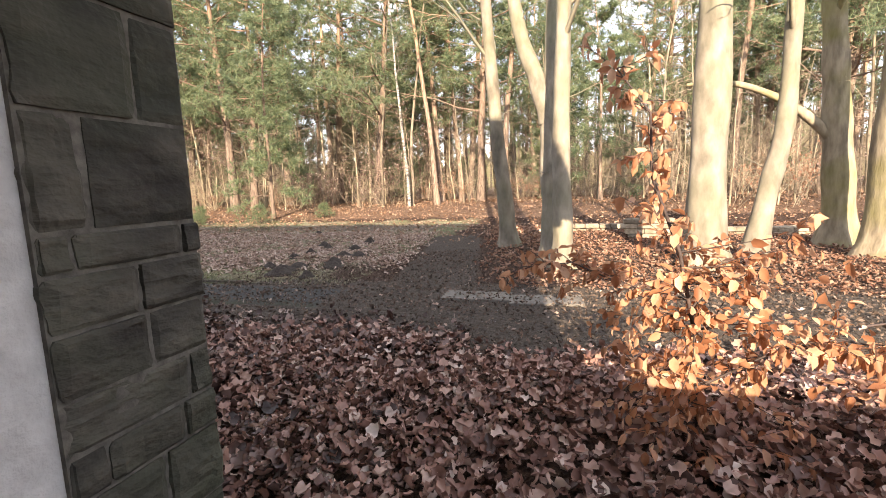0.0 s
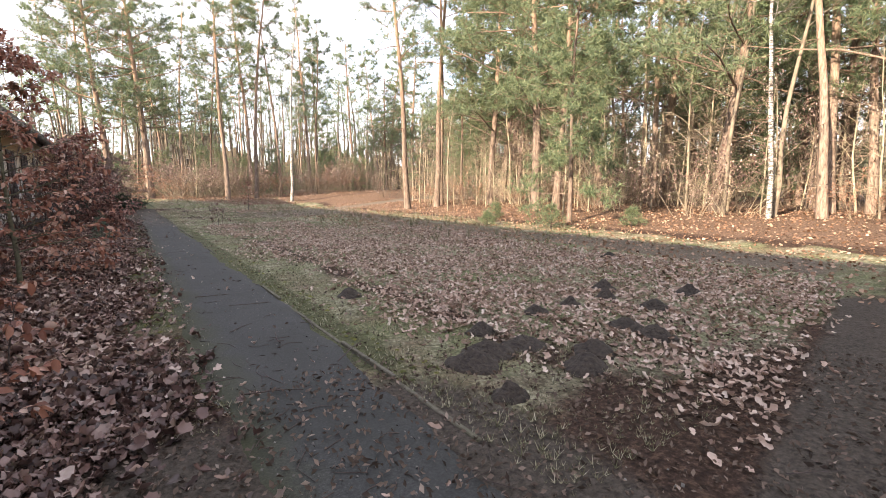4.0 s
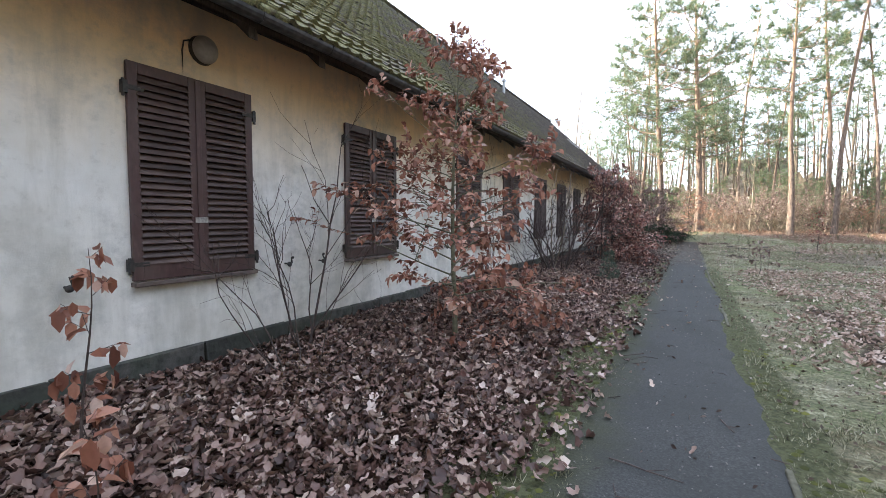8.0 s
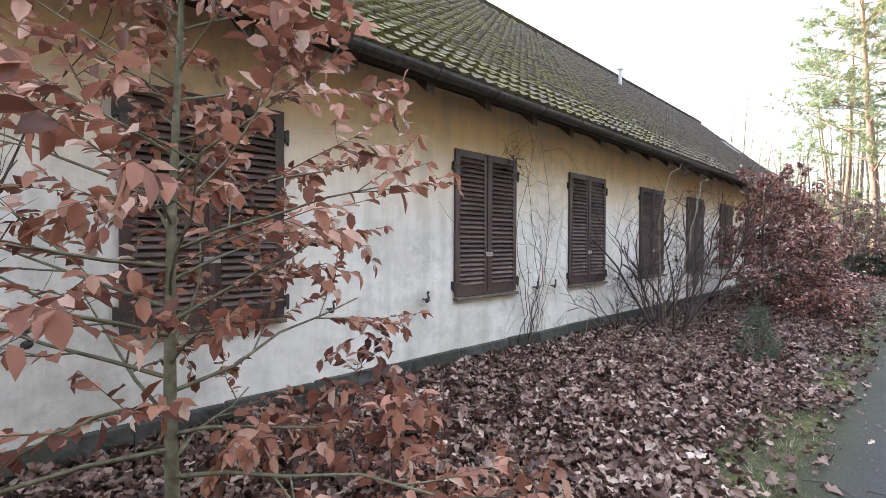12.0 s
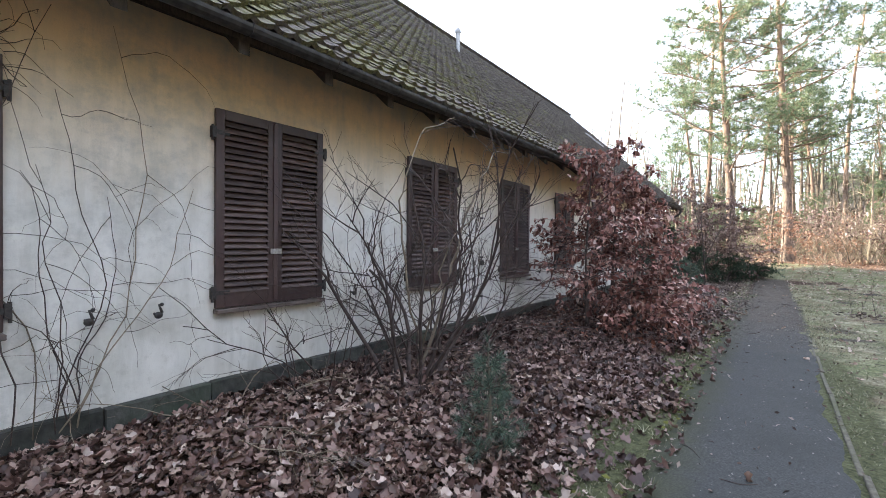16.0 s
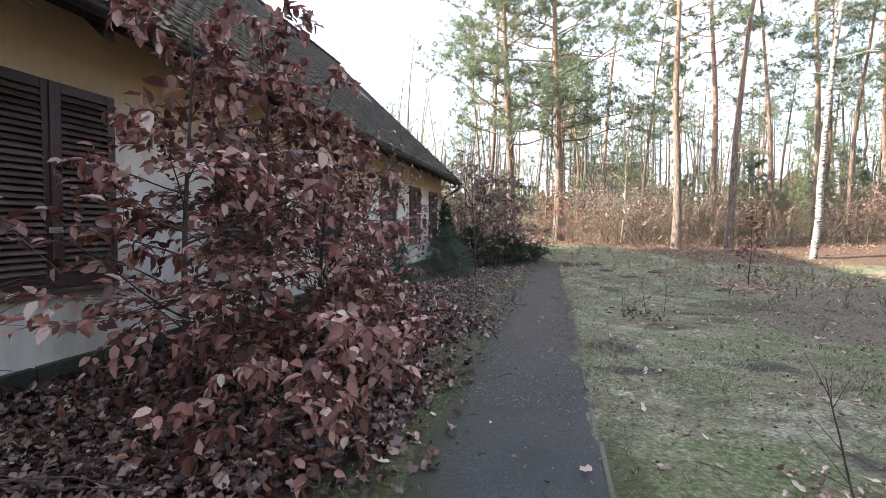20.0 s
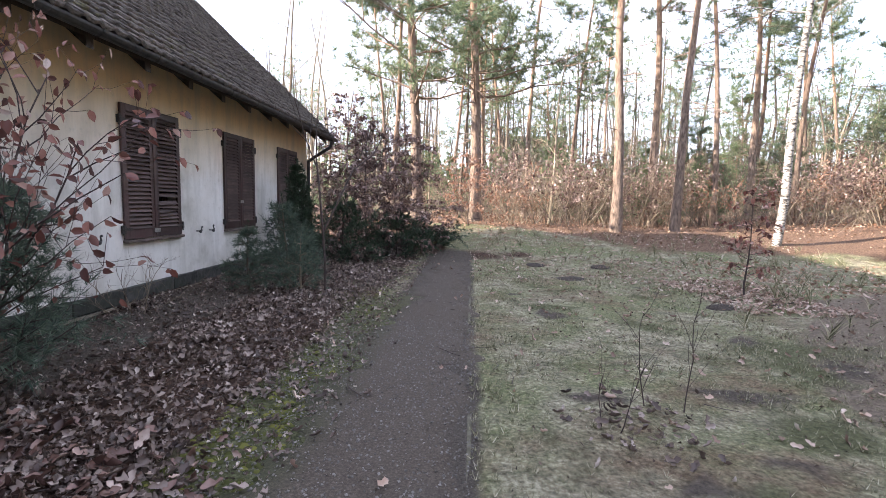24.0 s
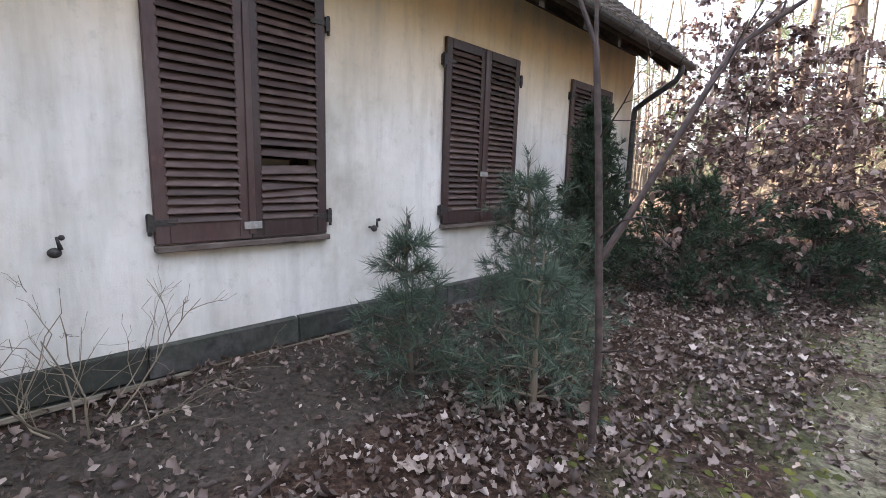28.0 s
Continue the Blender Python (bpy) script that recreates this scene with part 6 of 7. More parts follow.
big_tree("oak_tree", "yellow-mossed oak forking low above the ground", gz(10.2, -3.85), 5, 0.35, [([(0, 0, -0.1), (0.0, 0.03, 1.0), (0.05, 0.12, 2.2), (0.05, 0.20, 3.4), (0.1, 0.30, 4.6), (0.1, 0.7, 7.0), (0.1, 1.0, 10.0)], 0.27, 0.10),
                                                                                               ([(0, 0.08, 1.7), (0.0, 0.45, 2.15), (0.0, 1.0, 2.6), (0.1, 1.7, 2.95), (0.1, 2.5, 3.0)], 0.10, 0.035)], MOSSBARK)
big_tree("oak_tree", "straight thick oak trunk at the wood's edge", gz(8.75, -3.85), 6, 0.3, [([(0, 0, -0.1), (0.0, 0.0, 1.5), (0.0, -0.05, 4.0), (0.08, -0.05, 7.0), (0.1, 0.0, 11.0)], 0.29, 0.16)], MOSSBARK)


# ---- the wood ----
def pine(seed, height, r, crown_from, crown_w, n_br, dead=16, lean=0.0):
    """A tall Scots pine: bare stem, ragged crown of needle clumps."""
    pl = Plant(seed)
    stem = bough((0, 0, -0.15), (lean, lean * 0.4, 1), height, pl.rng, 0.025, 0.01, 12)
    pl.wood.tube(stem, np.linspace(r, r * 0.22, 13) * (1 + 0.35 * np.exp(-np.arange(13) * 1.6)), 9)
    w2 = Plant(seed + 500, 0.35)
    for k in range(n_br + dead):
        live = k < n_br
        f = crown_from + (1 - crown_from) * (k + 0.5) / n_br if live else pl.rng.uniform(0.14, crown_from + 0.1)
        i = min(int(f * 12), 11)
        p = stem[i] + (stem[i + 1] - stem[i]) * (f * 12 - i)
        a = k * 2.4 + pl.rng.uniform(-0.5, 0.5)
        if live:
            ln = crown_w * (1.0 - 0.6 * (f - crown_from) / (1 - crown_from)) * pl.rng.uniform(0.5, 1.2)
            w2.branch(p, (math.cos(a), math.sin(a), pl.rng.uniform(-0.05, 0.5)), ln, r * 0.22, 2, 0.8, 0.04, 4, 0.14, 0.21, sides=3, leaf_depth=1)
        else:
            w2.branch(p, (math.cos(a), math.sin(a), pl.rng.uniform(-0.3, 0.2)), pl.rng.uniform(0.6, 2.0), r * 0.10, 1, 0.6, -0.02, 3, 0.16)
    return pl, w2


def pine_thing(name, label, group, seed, *a, size=0.30, mat=None, **k):
    pl, w2 = pine(seed, *a, **k)
    t = thing(name, label, "pine tree", group)
    part("trunk", pl.wood.mesh("trunk"), PINE_BARK, t, smooth=True)
    part("branchwork", w2.wood.mesh("branchwork"), PINE_BARK, t, kind="stuff")
    part("crown", w2.foliage(CLUMP, size, 0.35, -0.1, 0.0), mat or NEEDLE, t, kind="stuff")
    return t


def bare_tree(name, label, seed, height, r, bark, crown_from=0.35, crown_w=2.2, n_br=16, leaf=None):
    pl = Plant(seed)
    stem = bough((0, 0, -0.15), (0, 0, 1), height, pl.rng, 0.045, 0.02, 10)
    pl.wood.tube(stem, np.linspace(r, r * 0.15, 11), 7)
    for k in range(n_br):
        f = crown_from + (0.98 - crown_from) * (k + 0.5) / n_br
        i = min(int(f * 10), 9)
        p = stem[i] + (stem[i + 1] - stem[i]) * (f * 10 - i)
        a = k * 2.4 + pl.rng.uniform(-0.5, 0.5)
        pl.branch(p, (math.cos(a), math.sin(a), pl.rng.uniform(0.05, 0.75)), crown_w * (1.1 - 0.7 * f) * pl.rng.uniform(0.5, 1.2), r * 0.28 * (1.1 - 0.6 * f), 2, 0.75, 0.03, 4, 0.20, 0.35 if leaf else None)
    t = thing(name, label, "tree", "trees of the wood")
    part("trunk", pl.wood.mesh("trunk"), bark, t)
    if leaf:
        part("foliage", pl.foliage(OVATE_LOW, 0.085), leaf, t, kind="stuff")
    return t


PINES = [pine_thing("pine_tree", "tall pine with an orange upper stem and ragged crown", "pines of the wood", 101, 16.5, 0.17, 0.50, 2.7, 22, size=0.27),
         pine_thing("pine_tree", "tall slim pine with a small high crown", "pines of the wood", 102, 18.0, 0.14, 0.62, 2.1, 16, lean=0.03, size=0.27),
         pine_thing("pine_tree", "sturdy pine with a broad green crown", "pines of the wood", 103, 14.0, 0.20, 0.28, 4.0, 36, lean=-0.04, size=0.27),
         pine_thing("pine_tree", "slender pine with a thin crown", "pines of the wood", 104, 14.5, 0.11, 0.45, 1.8, 17, size=0.26),
         pine_thing("pine_tree", "young pine green from low down", "pines of the wood", 105, 9.0, 0.09, 0.12, 1.9, 42, dead=3, size=0.26)]
BARES = [bare_tree("bare_tree", "thin bare broadleaf tree at the wood's edge", 111, 9.0, 0.070, PALETWIG, 0.22, 2.6, 20),
         bare_tree("bare_tree", "spindly bare sapling tree in the wood", 112, 6.0, 0.042, PALETWIG, 0.14, 2.2, 18),
         bare_tree("bare_tree", "bare pole-like tree with few twigs", 113, 12.0, 0.085, DULLTWIG, 0.40, 2.4, 16),
         bare_tree("bare_tree", "crooked bare young tree with light bark", 114, 4.6, 0.040, PALETWIG, 0.10, 2.3, 18),
         bare_tree("bare_tree", "thin tree still holding a few orange leaves", 115, 5.0, 0.040, PALETWIG, 0.10, 1.9, 18, PALEBEECH)]
BIRCHES = [bare_tree("birch_tree", "white-barked birch with fine bare twigs", 121, 15.0, 0.13, BIRCH_BARK, 0.4, 2.4, 18),
           bare_tree("birch_tree", "slim white birch leaning a little", 122, 13.0, 0.09, BIRCH_BARK, 0.45, 2.0, 16)]
BUSHES = [shrub("undergrowth_bush", "bare straw-coloured bush at the wood's edge", "bush", (0, 0, 0), 131, 2.4, 8, 0.9, 0.014, 2, 4, bark=PALETWIG, base=0.8, group="undergrowth", apart=False, bend=0.26),
          shrub("undergrowth_bush", "tangled bare brush at the wood's edge", "bush", (0, 0, 0), 132, 1.5, 10, 1.2, 0.011, 2, 4, bark=DULLTWIG, base=0.9, group="undergrowth", apart=False, bend=0.3),
          shrub("undergrowth_bush", "bush with orange withered leaves in the wood", "bush", (0, 0, 0), 133, 1.7, 9, 0.8, 0.012, 2, 3, 0.085, RUST, 0.15, PALETWIG, base=0.5, template=OVATE_LOW, group="undergrowth", apart=False),
          shrub("undergrowth_bush", "tall brushwood of many thin grey stems", "bush", (0, 0, 0), 134, 3.1, 7, 0.7, 0.017, 2, 4, bark=DULLTWIG, base=0.9, group="undergrowth", apart=False, bend=0.24),
          shrub("undergrowth_bush", "brushy bush with dull brown withered leaves", "bush", (0, 0, 0), 135, 2.2, 10, 0.7, 0.014, 2, 3, 0.09, PALEBEECH, 0.13, DULLTWIG, base=0.6, template=OVATE_LOW, group="undergrowth", apart=False)]
USED = set()


def put(ob, x, y, turn=0.0, s=1.0, lean=(0, 0)):
    """The thing itself at its first place, copies after that."""
    m = pose(x, y, float(ground_h(x, y)), lean[0], lean[1], turn)
    if ob.name in USED:
        c = copy_thing(ob, m)
    else:
        USED.add(ob.name)
        c = ob
        c.matrix_basis = m
    c.scale = (s, s, s)
    return c


R = random.Random(17)
# trees whose places are known
for k, x, y, s in ((0, 10.42, 39.7, 1.0), (0, 13.0, 43.4, 1.0), (1, 12.57, 40.3, 1.05), (3, 15.2, 43.0, 1.1), (2, 3.4, 43.0, 1.2), (2, 5.8, 44.0, 1.25), (3, 18.5, 43.5, 1.0), (0, 1.6, 47.5, 0.95), (1, 8.4, 48.5, 1.0),
                   (4, 17.4, 13.6, 1.0), (0, 17.8, 26.0, 1.0), (0, 19.5, 25.5, 1.0), (1, 20.5, 26.5, 1.0), (3, 0.6, 51.0, 1.1), (3, 10.6, 48.5, 1.0)):
    put(PINES[k], x, y, R.uniform(0, 360), s)
for k, x, y, s in ((2, -4.5, 48.0, 1.25), (0, -3.4, 49.5, 1.4), (2, -6.2, 51.0, 1.2), (0, -1.4, 47.0, 1.2)):
    put(BARES[k], x, y, R.uniform(0, 360), s)
put(BIRCHES[0], 14.65, 38.2, 30, 1.0, (2, 3))
put(BIRCHES[1], 21.0, 8.6, 200, 1.0)


def free(x, y):
    """Ground where the wood may stand."""
    if -9 < x < 6.5 and -4 < y < 39:
        return False
    edge = 19.6 + 1.8 * math.sin(y * 0.23) if y > -3 else 16.0
    if y < -6:
        edge = 9.5
    if x < edge and -14 < y < 38.5 + 0.8 * math.sin(x * 0.7):
        return False
    if abs(y - (30.5 + 0.35 * (x - 10))) < 1.6 and x > 9 and x < 40:
        return False
    return True


def scatter(n, x0, x1, y0, y1, kinds, smin, smax, bias=1.0):
    done = tries = 0
    while done < n and tries < n * 12:
        tries += 1
        x = x0 + (x1 - x0) * R.random() ** bias
        y = R.uniform(y0, y1)
        if free(x, y):
            put(R.choice(kinds), x, y, R.uniform(0, 360), R.uniform(smin, smax), (R.uniform(-2, 2), R.uniform(-2, 2)))
            done += 1


P, B, U = PINES, BARES, BUSHES
scatter(34, 19, 46, -14, 37, [P[0], P[1], P[2], P[0], P[3], P[2]], 0.85, 1.15)
scatter(14, 20, 34, 4, 26, [P[0], P[1], P[2], P[2]], 0.9, 1.15)
scatter(20, 19, 30, 2, 28, [B[0], B[0], B[2], B[4]], 0.9, 1.3)
scatter(26, 19, 44, -10, 37, [P[4], P[2], P[2]], 0.8, 1.25)
scatter(18, 22, 50, -14, 37, [P[0], P[1], P[2]], 0.8, 1.1)
scatter(66, 18, 46, -14, 37, [B[0], B[1], B[3], B[3], B[4]], 0.7, 1.2, 1.3)
scatter(50, 18.5, 26, -8, 37, [B[1], B[3], B[3], B[0]], 0.5, 0.95)
scatter(140, 18, 36, -14, 37, [U[0], U[1], U[2], U[4], U[3], U[1]], 0.6, 1.15, 1.5)
scatter(12, 3, 36, 52, 76, [P[0], P[1], P[3]], 0.85, 1.15)
scatter(8, 18, 36, 40, 60, [P[0], P[1], P[2], P[4]], 0.85, 1.15)
scatter(30, 2, 32, 40, 60, B, 0.5, 1.0)
scatter(84, 2, 26, 40.4, 49, [U[0], U[1], U[3], U[1], U[2], U[4]], 0.8, 1.35)
scatter(12, 12, 28, 42, 54, [P[4]], 0.3, 0.55)
scatter(40, 0, 28, 47, 60, [U[0], U[1], U[4]], 0.8, 1.2)
scatter(46, -6, 32, 48, 76, [P[4]], 0.36, 0.62)
scatter(34, 25, 52, -14, 37, [P[4]], 0.30, 0.60)
scatter(14, -14, 3, 44, 75, [B[0], B[2]], 1.0, 1.4)
scatter(14, 10, 30, -40, -8, [P[0], P[1], P[2], B[2]], 0.9, 1.1)
scatter(16, 10, 22, -20, -7, [U[0], U[3], B[4]], 0.8, 1.2)


def backdrop():
    """Brown distance behind the farthest stems, with a ragged top."""
    rng = np.random.default_rng(5)
    v, q = [], []
    ang = np.radians(np.arange(-75, 150, 0.35))
    for i, a in enumerate(ang):
        x, y = 5 + 118 * math.cos(a), 15 + 118 * math.sin(a)
        h = 9.5 + 1.6 * math.sin(a * 23) + 1.2 * math.sin(a * 61) + rng.normal(0, 0.9)
        v += [(x, y, -1.0), (x, y, h)]
        if i:
            q.append((2 * i - 2, 2 * i, 2 * i + 1, 2 * i - 1))
    me = bpy.data.meshes.new("backdrop")
    me.from_pydata(v, [], q)
    tagged(part("backdrop", me, DISTANCE, kind="structure"), "hazy brown edge of more distant woodland", "distance")


backdrop()


def far_wood():
    """Distant stems and twigs that close the view deep in the wood."""
    rng = np.random.default_rng(77)
    g, c = Geo(), Geo()
    pos, rot = [], []
    for k in range(850):
        if k % 2:
            x, y = rng.uniform(40, 85), rng.uniform(-45, 95)
        else:
            x, y = rng.uniform(-35, 85), rng.uniform(70, 110)
        h = rng.uniform(9, 18)
        z = float(ground_h(x, y))
        p = np.array([(x, y, z - 0.2), (x + rng.normal(0, 0.3), y + rng.normal(0, 0.3), z + h * 0.5), (x + rng.normal(0, 0.6), y + rng.normal(0, 0.6), z + h)])
        g.tube(p, (0.16, 0.12, 0.04), 5)
        for j in range(11):
            f = rng.uniform(0.12, 1.0)
            q = p[0] + (p[2] - p[0]) * f
            d = rng.normal(0, 1, 3) * (1.6, 1.6, 0.7) + (0, 0, 0.6)
            g.tube([q, q + d, q + d * 1.7 + (0, 0, 0.4)], (0.035, 0.02, 0.008), 3)
        if rng.uniform() < 0.7:
            m = 34
            pos.append(p[2] + rng.normal(0, 1, (m, 3)) * (1.3, 1.3, 1.5) - (0, 0, 1.6))
    t = thing("distant_wood", "distant brown and green wood closing the view", "wood", kind="stuff")
    part("stems", g.mesh("stems"), DULLTWIG, t, kind="stuff")
    pos = np.concatenate(pos)
    c.cloud(*CLUMP, pos, turns(len(pos), rng, flat=False), rng.uniform(0.5, 0.9, len(pos)))
    part("crowns", c.mesh("crowns"), NEEDLE, t, kind="stuff")


far_wood()


# ---- far concrete building behind the wood ----
def build_far_building():
    b = thing("concrete_building", "flat-roofed grey-beige concrete building beyond the wood", "building")
    x0, x1, y0, y1, h = 9.2, 17.6, 88.0, 98.0, 9.8
    bm = bmesh.new()
    box(bm, (x0, y0, -0.2), (x1, y1, h))
    part("wall", bm, FARWALL, b)
    part("roof", box_bm((x0 - 0.5, y0 - 0.5, h + 0.004), (x1 + 0.5, y1 + 0.5, h + 0.6)), CONCRETE, b)
    for fl in range(2):
        for i in range(3):
            xa = x0 + 1.0 + i * 2.5
            w = part("window", box_bm((xa, y0 - 0.06, 1.6 + fl * 3.2), (xa + 1.4, y0 - 0.004, 3.1 + fl * 3.2)), WHITEPAINT, b)
            part("pane", box_bm((xa + 0.1, y0 - 0.075, 1.7 + fl * 3.2), (xa + 1.3, y0 - 0.062, 3.0 + fl * 3.2)), GLASS, w)


build_far_building()


# ---- low things on the ground ----
def build_edging():
    ed = thing("path_edging", "thin grey concrete edging strips along the path", "path edging")
    r = random.Random(9)
    me = bpy.data.meshes.new("strip")
    bm = box_bm((-0.018, -0.485, -0.16), (0.018, 0.485, 0.0), 0.006)
    bm.to_mesh(me)
    bm.free()
    me.materials.append(EDGING)
    y = 4.6
    while y < 32:
        gap = 9.4 < y < 13.0 or 15.5 < y < 17.4 or 23.8 < y < 26.2
        if not gap:
            o = new("strip", me)
            o.parent = ed
            o.matrix_basis = pose(5.59 + r.uniform(-0.012, 0.012), y, 0.014 + r.uniform(-0.030, 0.012), r.uniform(-0.8, 0.8), r.uniform(-5, 5), r.uniform(-0.7, 0.7))
        y += 1.0


build_edging()


def paving(name, label, m, lx, ly, th=0.06):
    bm = box_bm((-lx / 2, -ly / 2, -th), (lx / 2, ly / 2, 0), 0.01, rough=0.004, seed=int(lx * 100))
    ob = part(name, bm, CONCRETE)
    ob.matrix_basis = m
    return tagged(ob, label, "concrete slab")


paving("concrete_slab", "flat grey concrete slab lying in the dirt", pose(5.28, 1.62, 0.016, 0.5, 0.8, 3), 0.42, 0.78)
paving("concrete_slab", "flat grey concrete slab lying in the dirt", pose(5.22, 0.84, 0.012, -0.6, 0.4, 6), 0.42, 0.78)
paving("concrete_slab", "grey concrete slab before the entrance", pose(3.30, -1.25, 0.05, 0, 0.6, 2), 0.48, 1.0)


def build_low_wall():
    w = thing("low_stone_wall", "low dry wall of pale sandstone blocks in the sun", "stone wall")
    r = random.Random(12)
    k = 0
    for x, y0, y1, rows in ((11.6, -4.0, -1.6, 2), (11.15, -1.35, -0.55, 4), (12.4, -0.4, 1.3, 2)):
        z = float(ground_h(x, y0)) - 0.04
        for i in range(rows):
            y = y0 + r.uniform(-0.05, 0.05)
            while y < y1:
                ln = r.uniform(0.25, 0.5)
                part("stone", stone_block((x, y, z + 0.004), (x + 0.30 + r.uniform(-0.03, 0.03), y + ln - 0.012, z + 0.105), k, 0.012, 0.008), SANDSTONE, w)
                y += ln
                k += 1
            z += 0.11


build_low_wall()


def molehill(at, seed, r, h):
    rng = np.random.default_rng(seed)
    n, m = 14, 6
    v, f = [(0, 0, h)], []
    for i in range(1, m + 1):
        for j in range(n):
            a = 2 * math.pi * j / n
            rr = r * i / m * (1 + 0.13 * math.sin(a * 2 + seed) + rng.normal(0, 0.05))
            v.append((rr * math.cos(a), rr * math.sin(a), h * math.exp(-(i / m) ** 2 * 2.8) - 0.035 * (i == m) + rng.normal(0, h * 0.07) * (i < m)))
    f = [(0, 1 + j, 1 + (j + 1) % n) for j in range(n)]
    f += [(1 + i * n + j, 1 + (i + 1) * n + j, 1 + (i + 1) * n + (j + 1) % n, 1 + i * n + (j + 1) % n) for i in range(m - 1) for j in range(n)]
    me = bpy.data.meshes.new("molehill")
    me.from_pydata(v, [], f)
    ob = part("molehill", me, SOIL, smooth=True)
    ob.location = at
    return tagged(ob, "crumbly heap of dark soil on the leaf-strewn grass", "molehill", "molehills on the lawn")


MOLES = [(6.39, 7.83), (6.85, 5.67), (6.91, 5.14), (6.52, 5.16), (6.25, 5.02), (8.3, 5.79), (9.48, 6.21), (8.97, 5.8), (11.89, 7.88), (9.98, 5.29), (8.1, 4.93), (8.12, 4.62), (7.24, 4.63), (6.94, 4.48),
         (6.1, 4.43), (7.72, 5.79), (9.07, 5.2), (7.18, 35.24), (8.67, 34.98), (7.6, 33.2), (9.4, 31.0)]
for i, (x, y) in enumerate(MOLES):
    far = y > 20
    molehill(gz(x, y), i, 0.14 + 0.10 * R.random() + 0.1 * far, (0.09 + 0.06 * R.random()) * (0.4 if far else 1))


def stick(at, seed, ln, r, bark=None, label="fallen dry stick on the ground"):
    rng = np.random.default_rng(seed)
    a = rng.uniform(0, 6.3)
    g = Geo()
    p = bough((0, 0, r), (math.cos(a), math.sin(a), 0.0), ln, rng, 0.10, 0.0, 6)
    p[:, 2] = r + np.abs(p[:, 2] - r) * 0.2
    g.tube(p, np.linspace(r, r * 0.5, 7), 5)
    g.tube(bough(p[3], (math.cos(a + 0.7), math.sin(a + 0.7), 0.1), ln * 0.3, rng, 0.1, 0.0, 3), np.linspace(r * 0.6, r * 0.3, 4), 4)
    ob = part("stick", g.mesh("stick"), bark or TWIG)
    ob.location = at
    return tagged(ob, label, "stick", "fallen sticks")


for i, (x, y, ln) in enumerate(((4.70, 11.06, 0.26), (5.4, 7.9, 0.45), (5.1, 6.3, 0.3), (4.8, 6.9, 0.3), (4.7, 8.7, 0.4), (5.3, 9.6, 0.2), (10.8, 31.5, 1.2), (4.9, 23.3, 0.3), (4.8, 27.2, 0.25), (5.3, 28.4, 0.3),
                                (4.6, 5.4, 0.4), (5.35, 5.6, 0.5), (5.5, 6.6, 0.4), (4.0, 3.4, 0.5), (4.6, -1.7, 0.7), (6.0, 1.2, 0.6), (3.7, 26.0, 0.6), (2.6, 29.6, 0.8))):
    z = 0.028 if 4.5 < x < 5.5 else float(ground_h(x, y)) + 0.02
    stick((x, y, z), i, ln, 0.006 + 0.006 * (ln > 0.6))
lath = part("wooden_lath", box_bm((WX + 0.098, 27.6, 0.088), (WX + 0.116, 31.2, 0.118), 0.003, rough=0.002, seed=4), BARE)
tagged(lath, "pale weathered wooden lath lying along the stone plinth", "lath")


# ---- fallen leaves, grass and moss ----
def in_zone(n, x0, x1, y0, y1, rng, keep=None):
    x, y = rng.uniform(x0, x1, n), rng.uniform(y0, y1, n)
    if keep is not None:
        k = rng.uniform(0, 1, n) < keep(x, y)
        x, y = x[k], y[k]
    return x, y


def litter(name, label, zones, seed, mat, size, template, tilt=0.45, lift=0.03):
    rng = np.random.default_rng(seed)
    g = Geo()
    for n, x0, x1, y0, y1, keep in zones:
        x, y = in_zone(n, x0, x1, y0, y1, rng, keep)
        m = len(x)
        z = ground_h(x, y) + rng.uniform(0.004, lift, m)
        path = (x > 4.45) & (x < 5.55) & (y > -14) & (y < 35)
        z = np.where(path, 0.03, z)
        g.cloud(*template, np.stack((x, y, z), -1), turns(m, rng, tilt), size * rng.uniform(0.55, 1.35, m))
    ob = part(name, g.mesh(name), mat, kind="stuff", smooth=True)
    return tagged(ob, label, "fallen leaves", kind="stuff")


edge_l = lambda x, y: 1.0 - 0.93 * smooth(3.75, 4.35, x + 0.18 * np.sin(y * 1.9) + 0.12 * np.sin(y * 4.3))
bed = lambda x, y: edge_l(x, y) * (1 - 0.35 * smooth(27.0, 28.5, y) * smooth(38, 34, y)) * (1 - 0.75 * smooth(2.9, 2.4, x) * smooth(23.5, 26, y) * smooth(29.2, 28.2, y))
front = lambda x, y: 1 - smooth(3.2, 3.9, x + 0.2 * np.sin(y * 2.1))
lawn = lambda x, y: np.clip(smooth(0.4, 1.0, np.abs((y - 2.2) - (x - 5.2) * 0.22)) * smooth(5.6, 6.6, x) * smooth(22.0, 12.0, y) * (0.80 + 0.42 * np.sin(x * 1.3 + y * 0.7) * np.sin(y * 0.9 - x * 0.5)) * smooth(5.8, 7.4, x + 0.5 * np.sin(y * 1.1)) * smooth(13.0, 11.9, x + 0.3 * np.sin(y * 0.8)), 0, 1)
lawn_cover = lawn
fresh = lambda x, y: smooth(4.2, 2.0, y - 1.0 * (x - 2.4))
# mask for the shade put into the leaf colour beyond the entrance
shaded = lambda x, y: bed(x, y) * (1 - 0.85 * fresh(x, y))


def lawn(x, y):
    """Leaves lie thick on the lawn, but not on fresh molehills."""
    k = lawn_cover(x, y)
    for mx, my in [m[:2] for m in MOLES]:
        k = k * smooth(0.12, 0.22, np.hypot(x - mx, y - my))
    return k


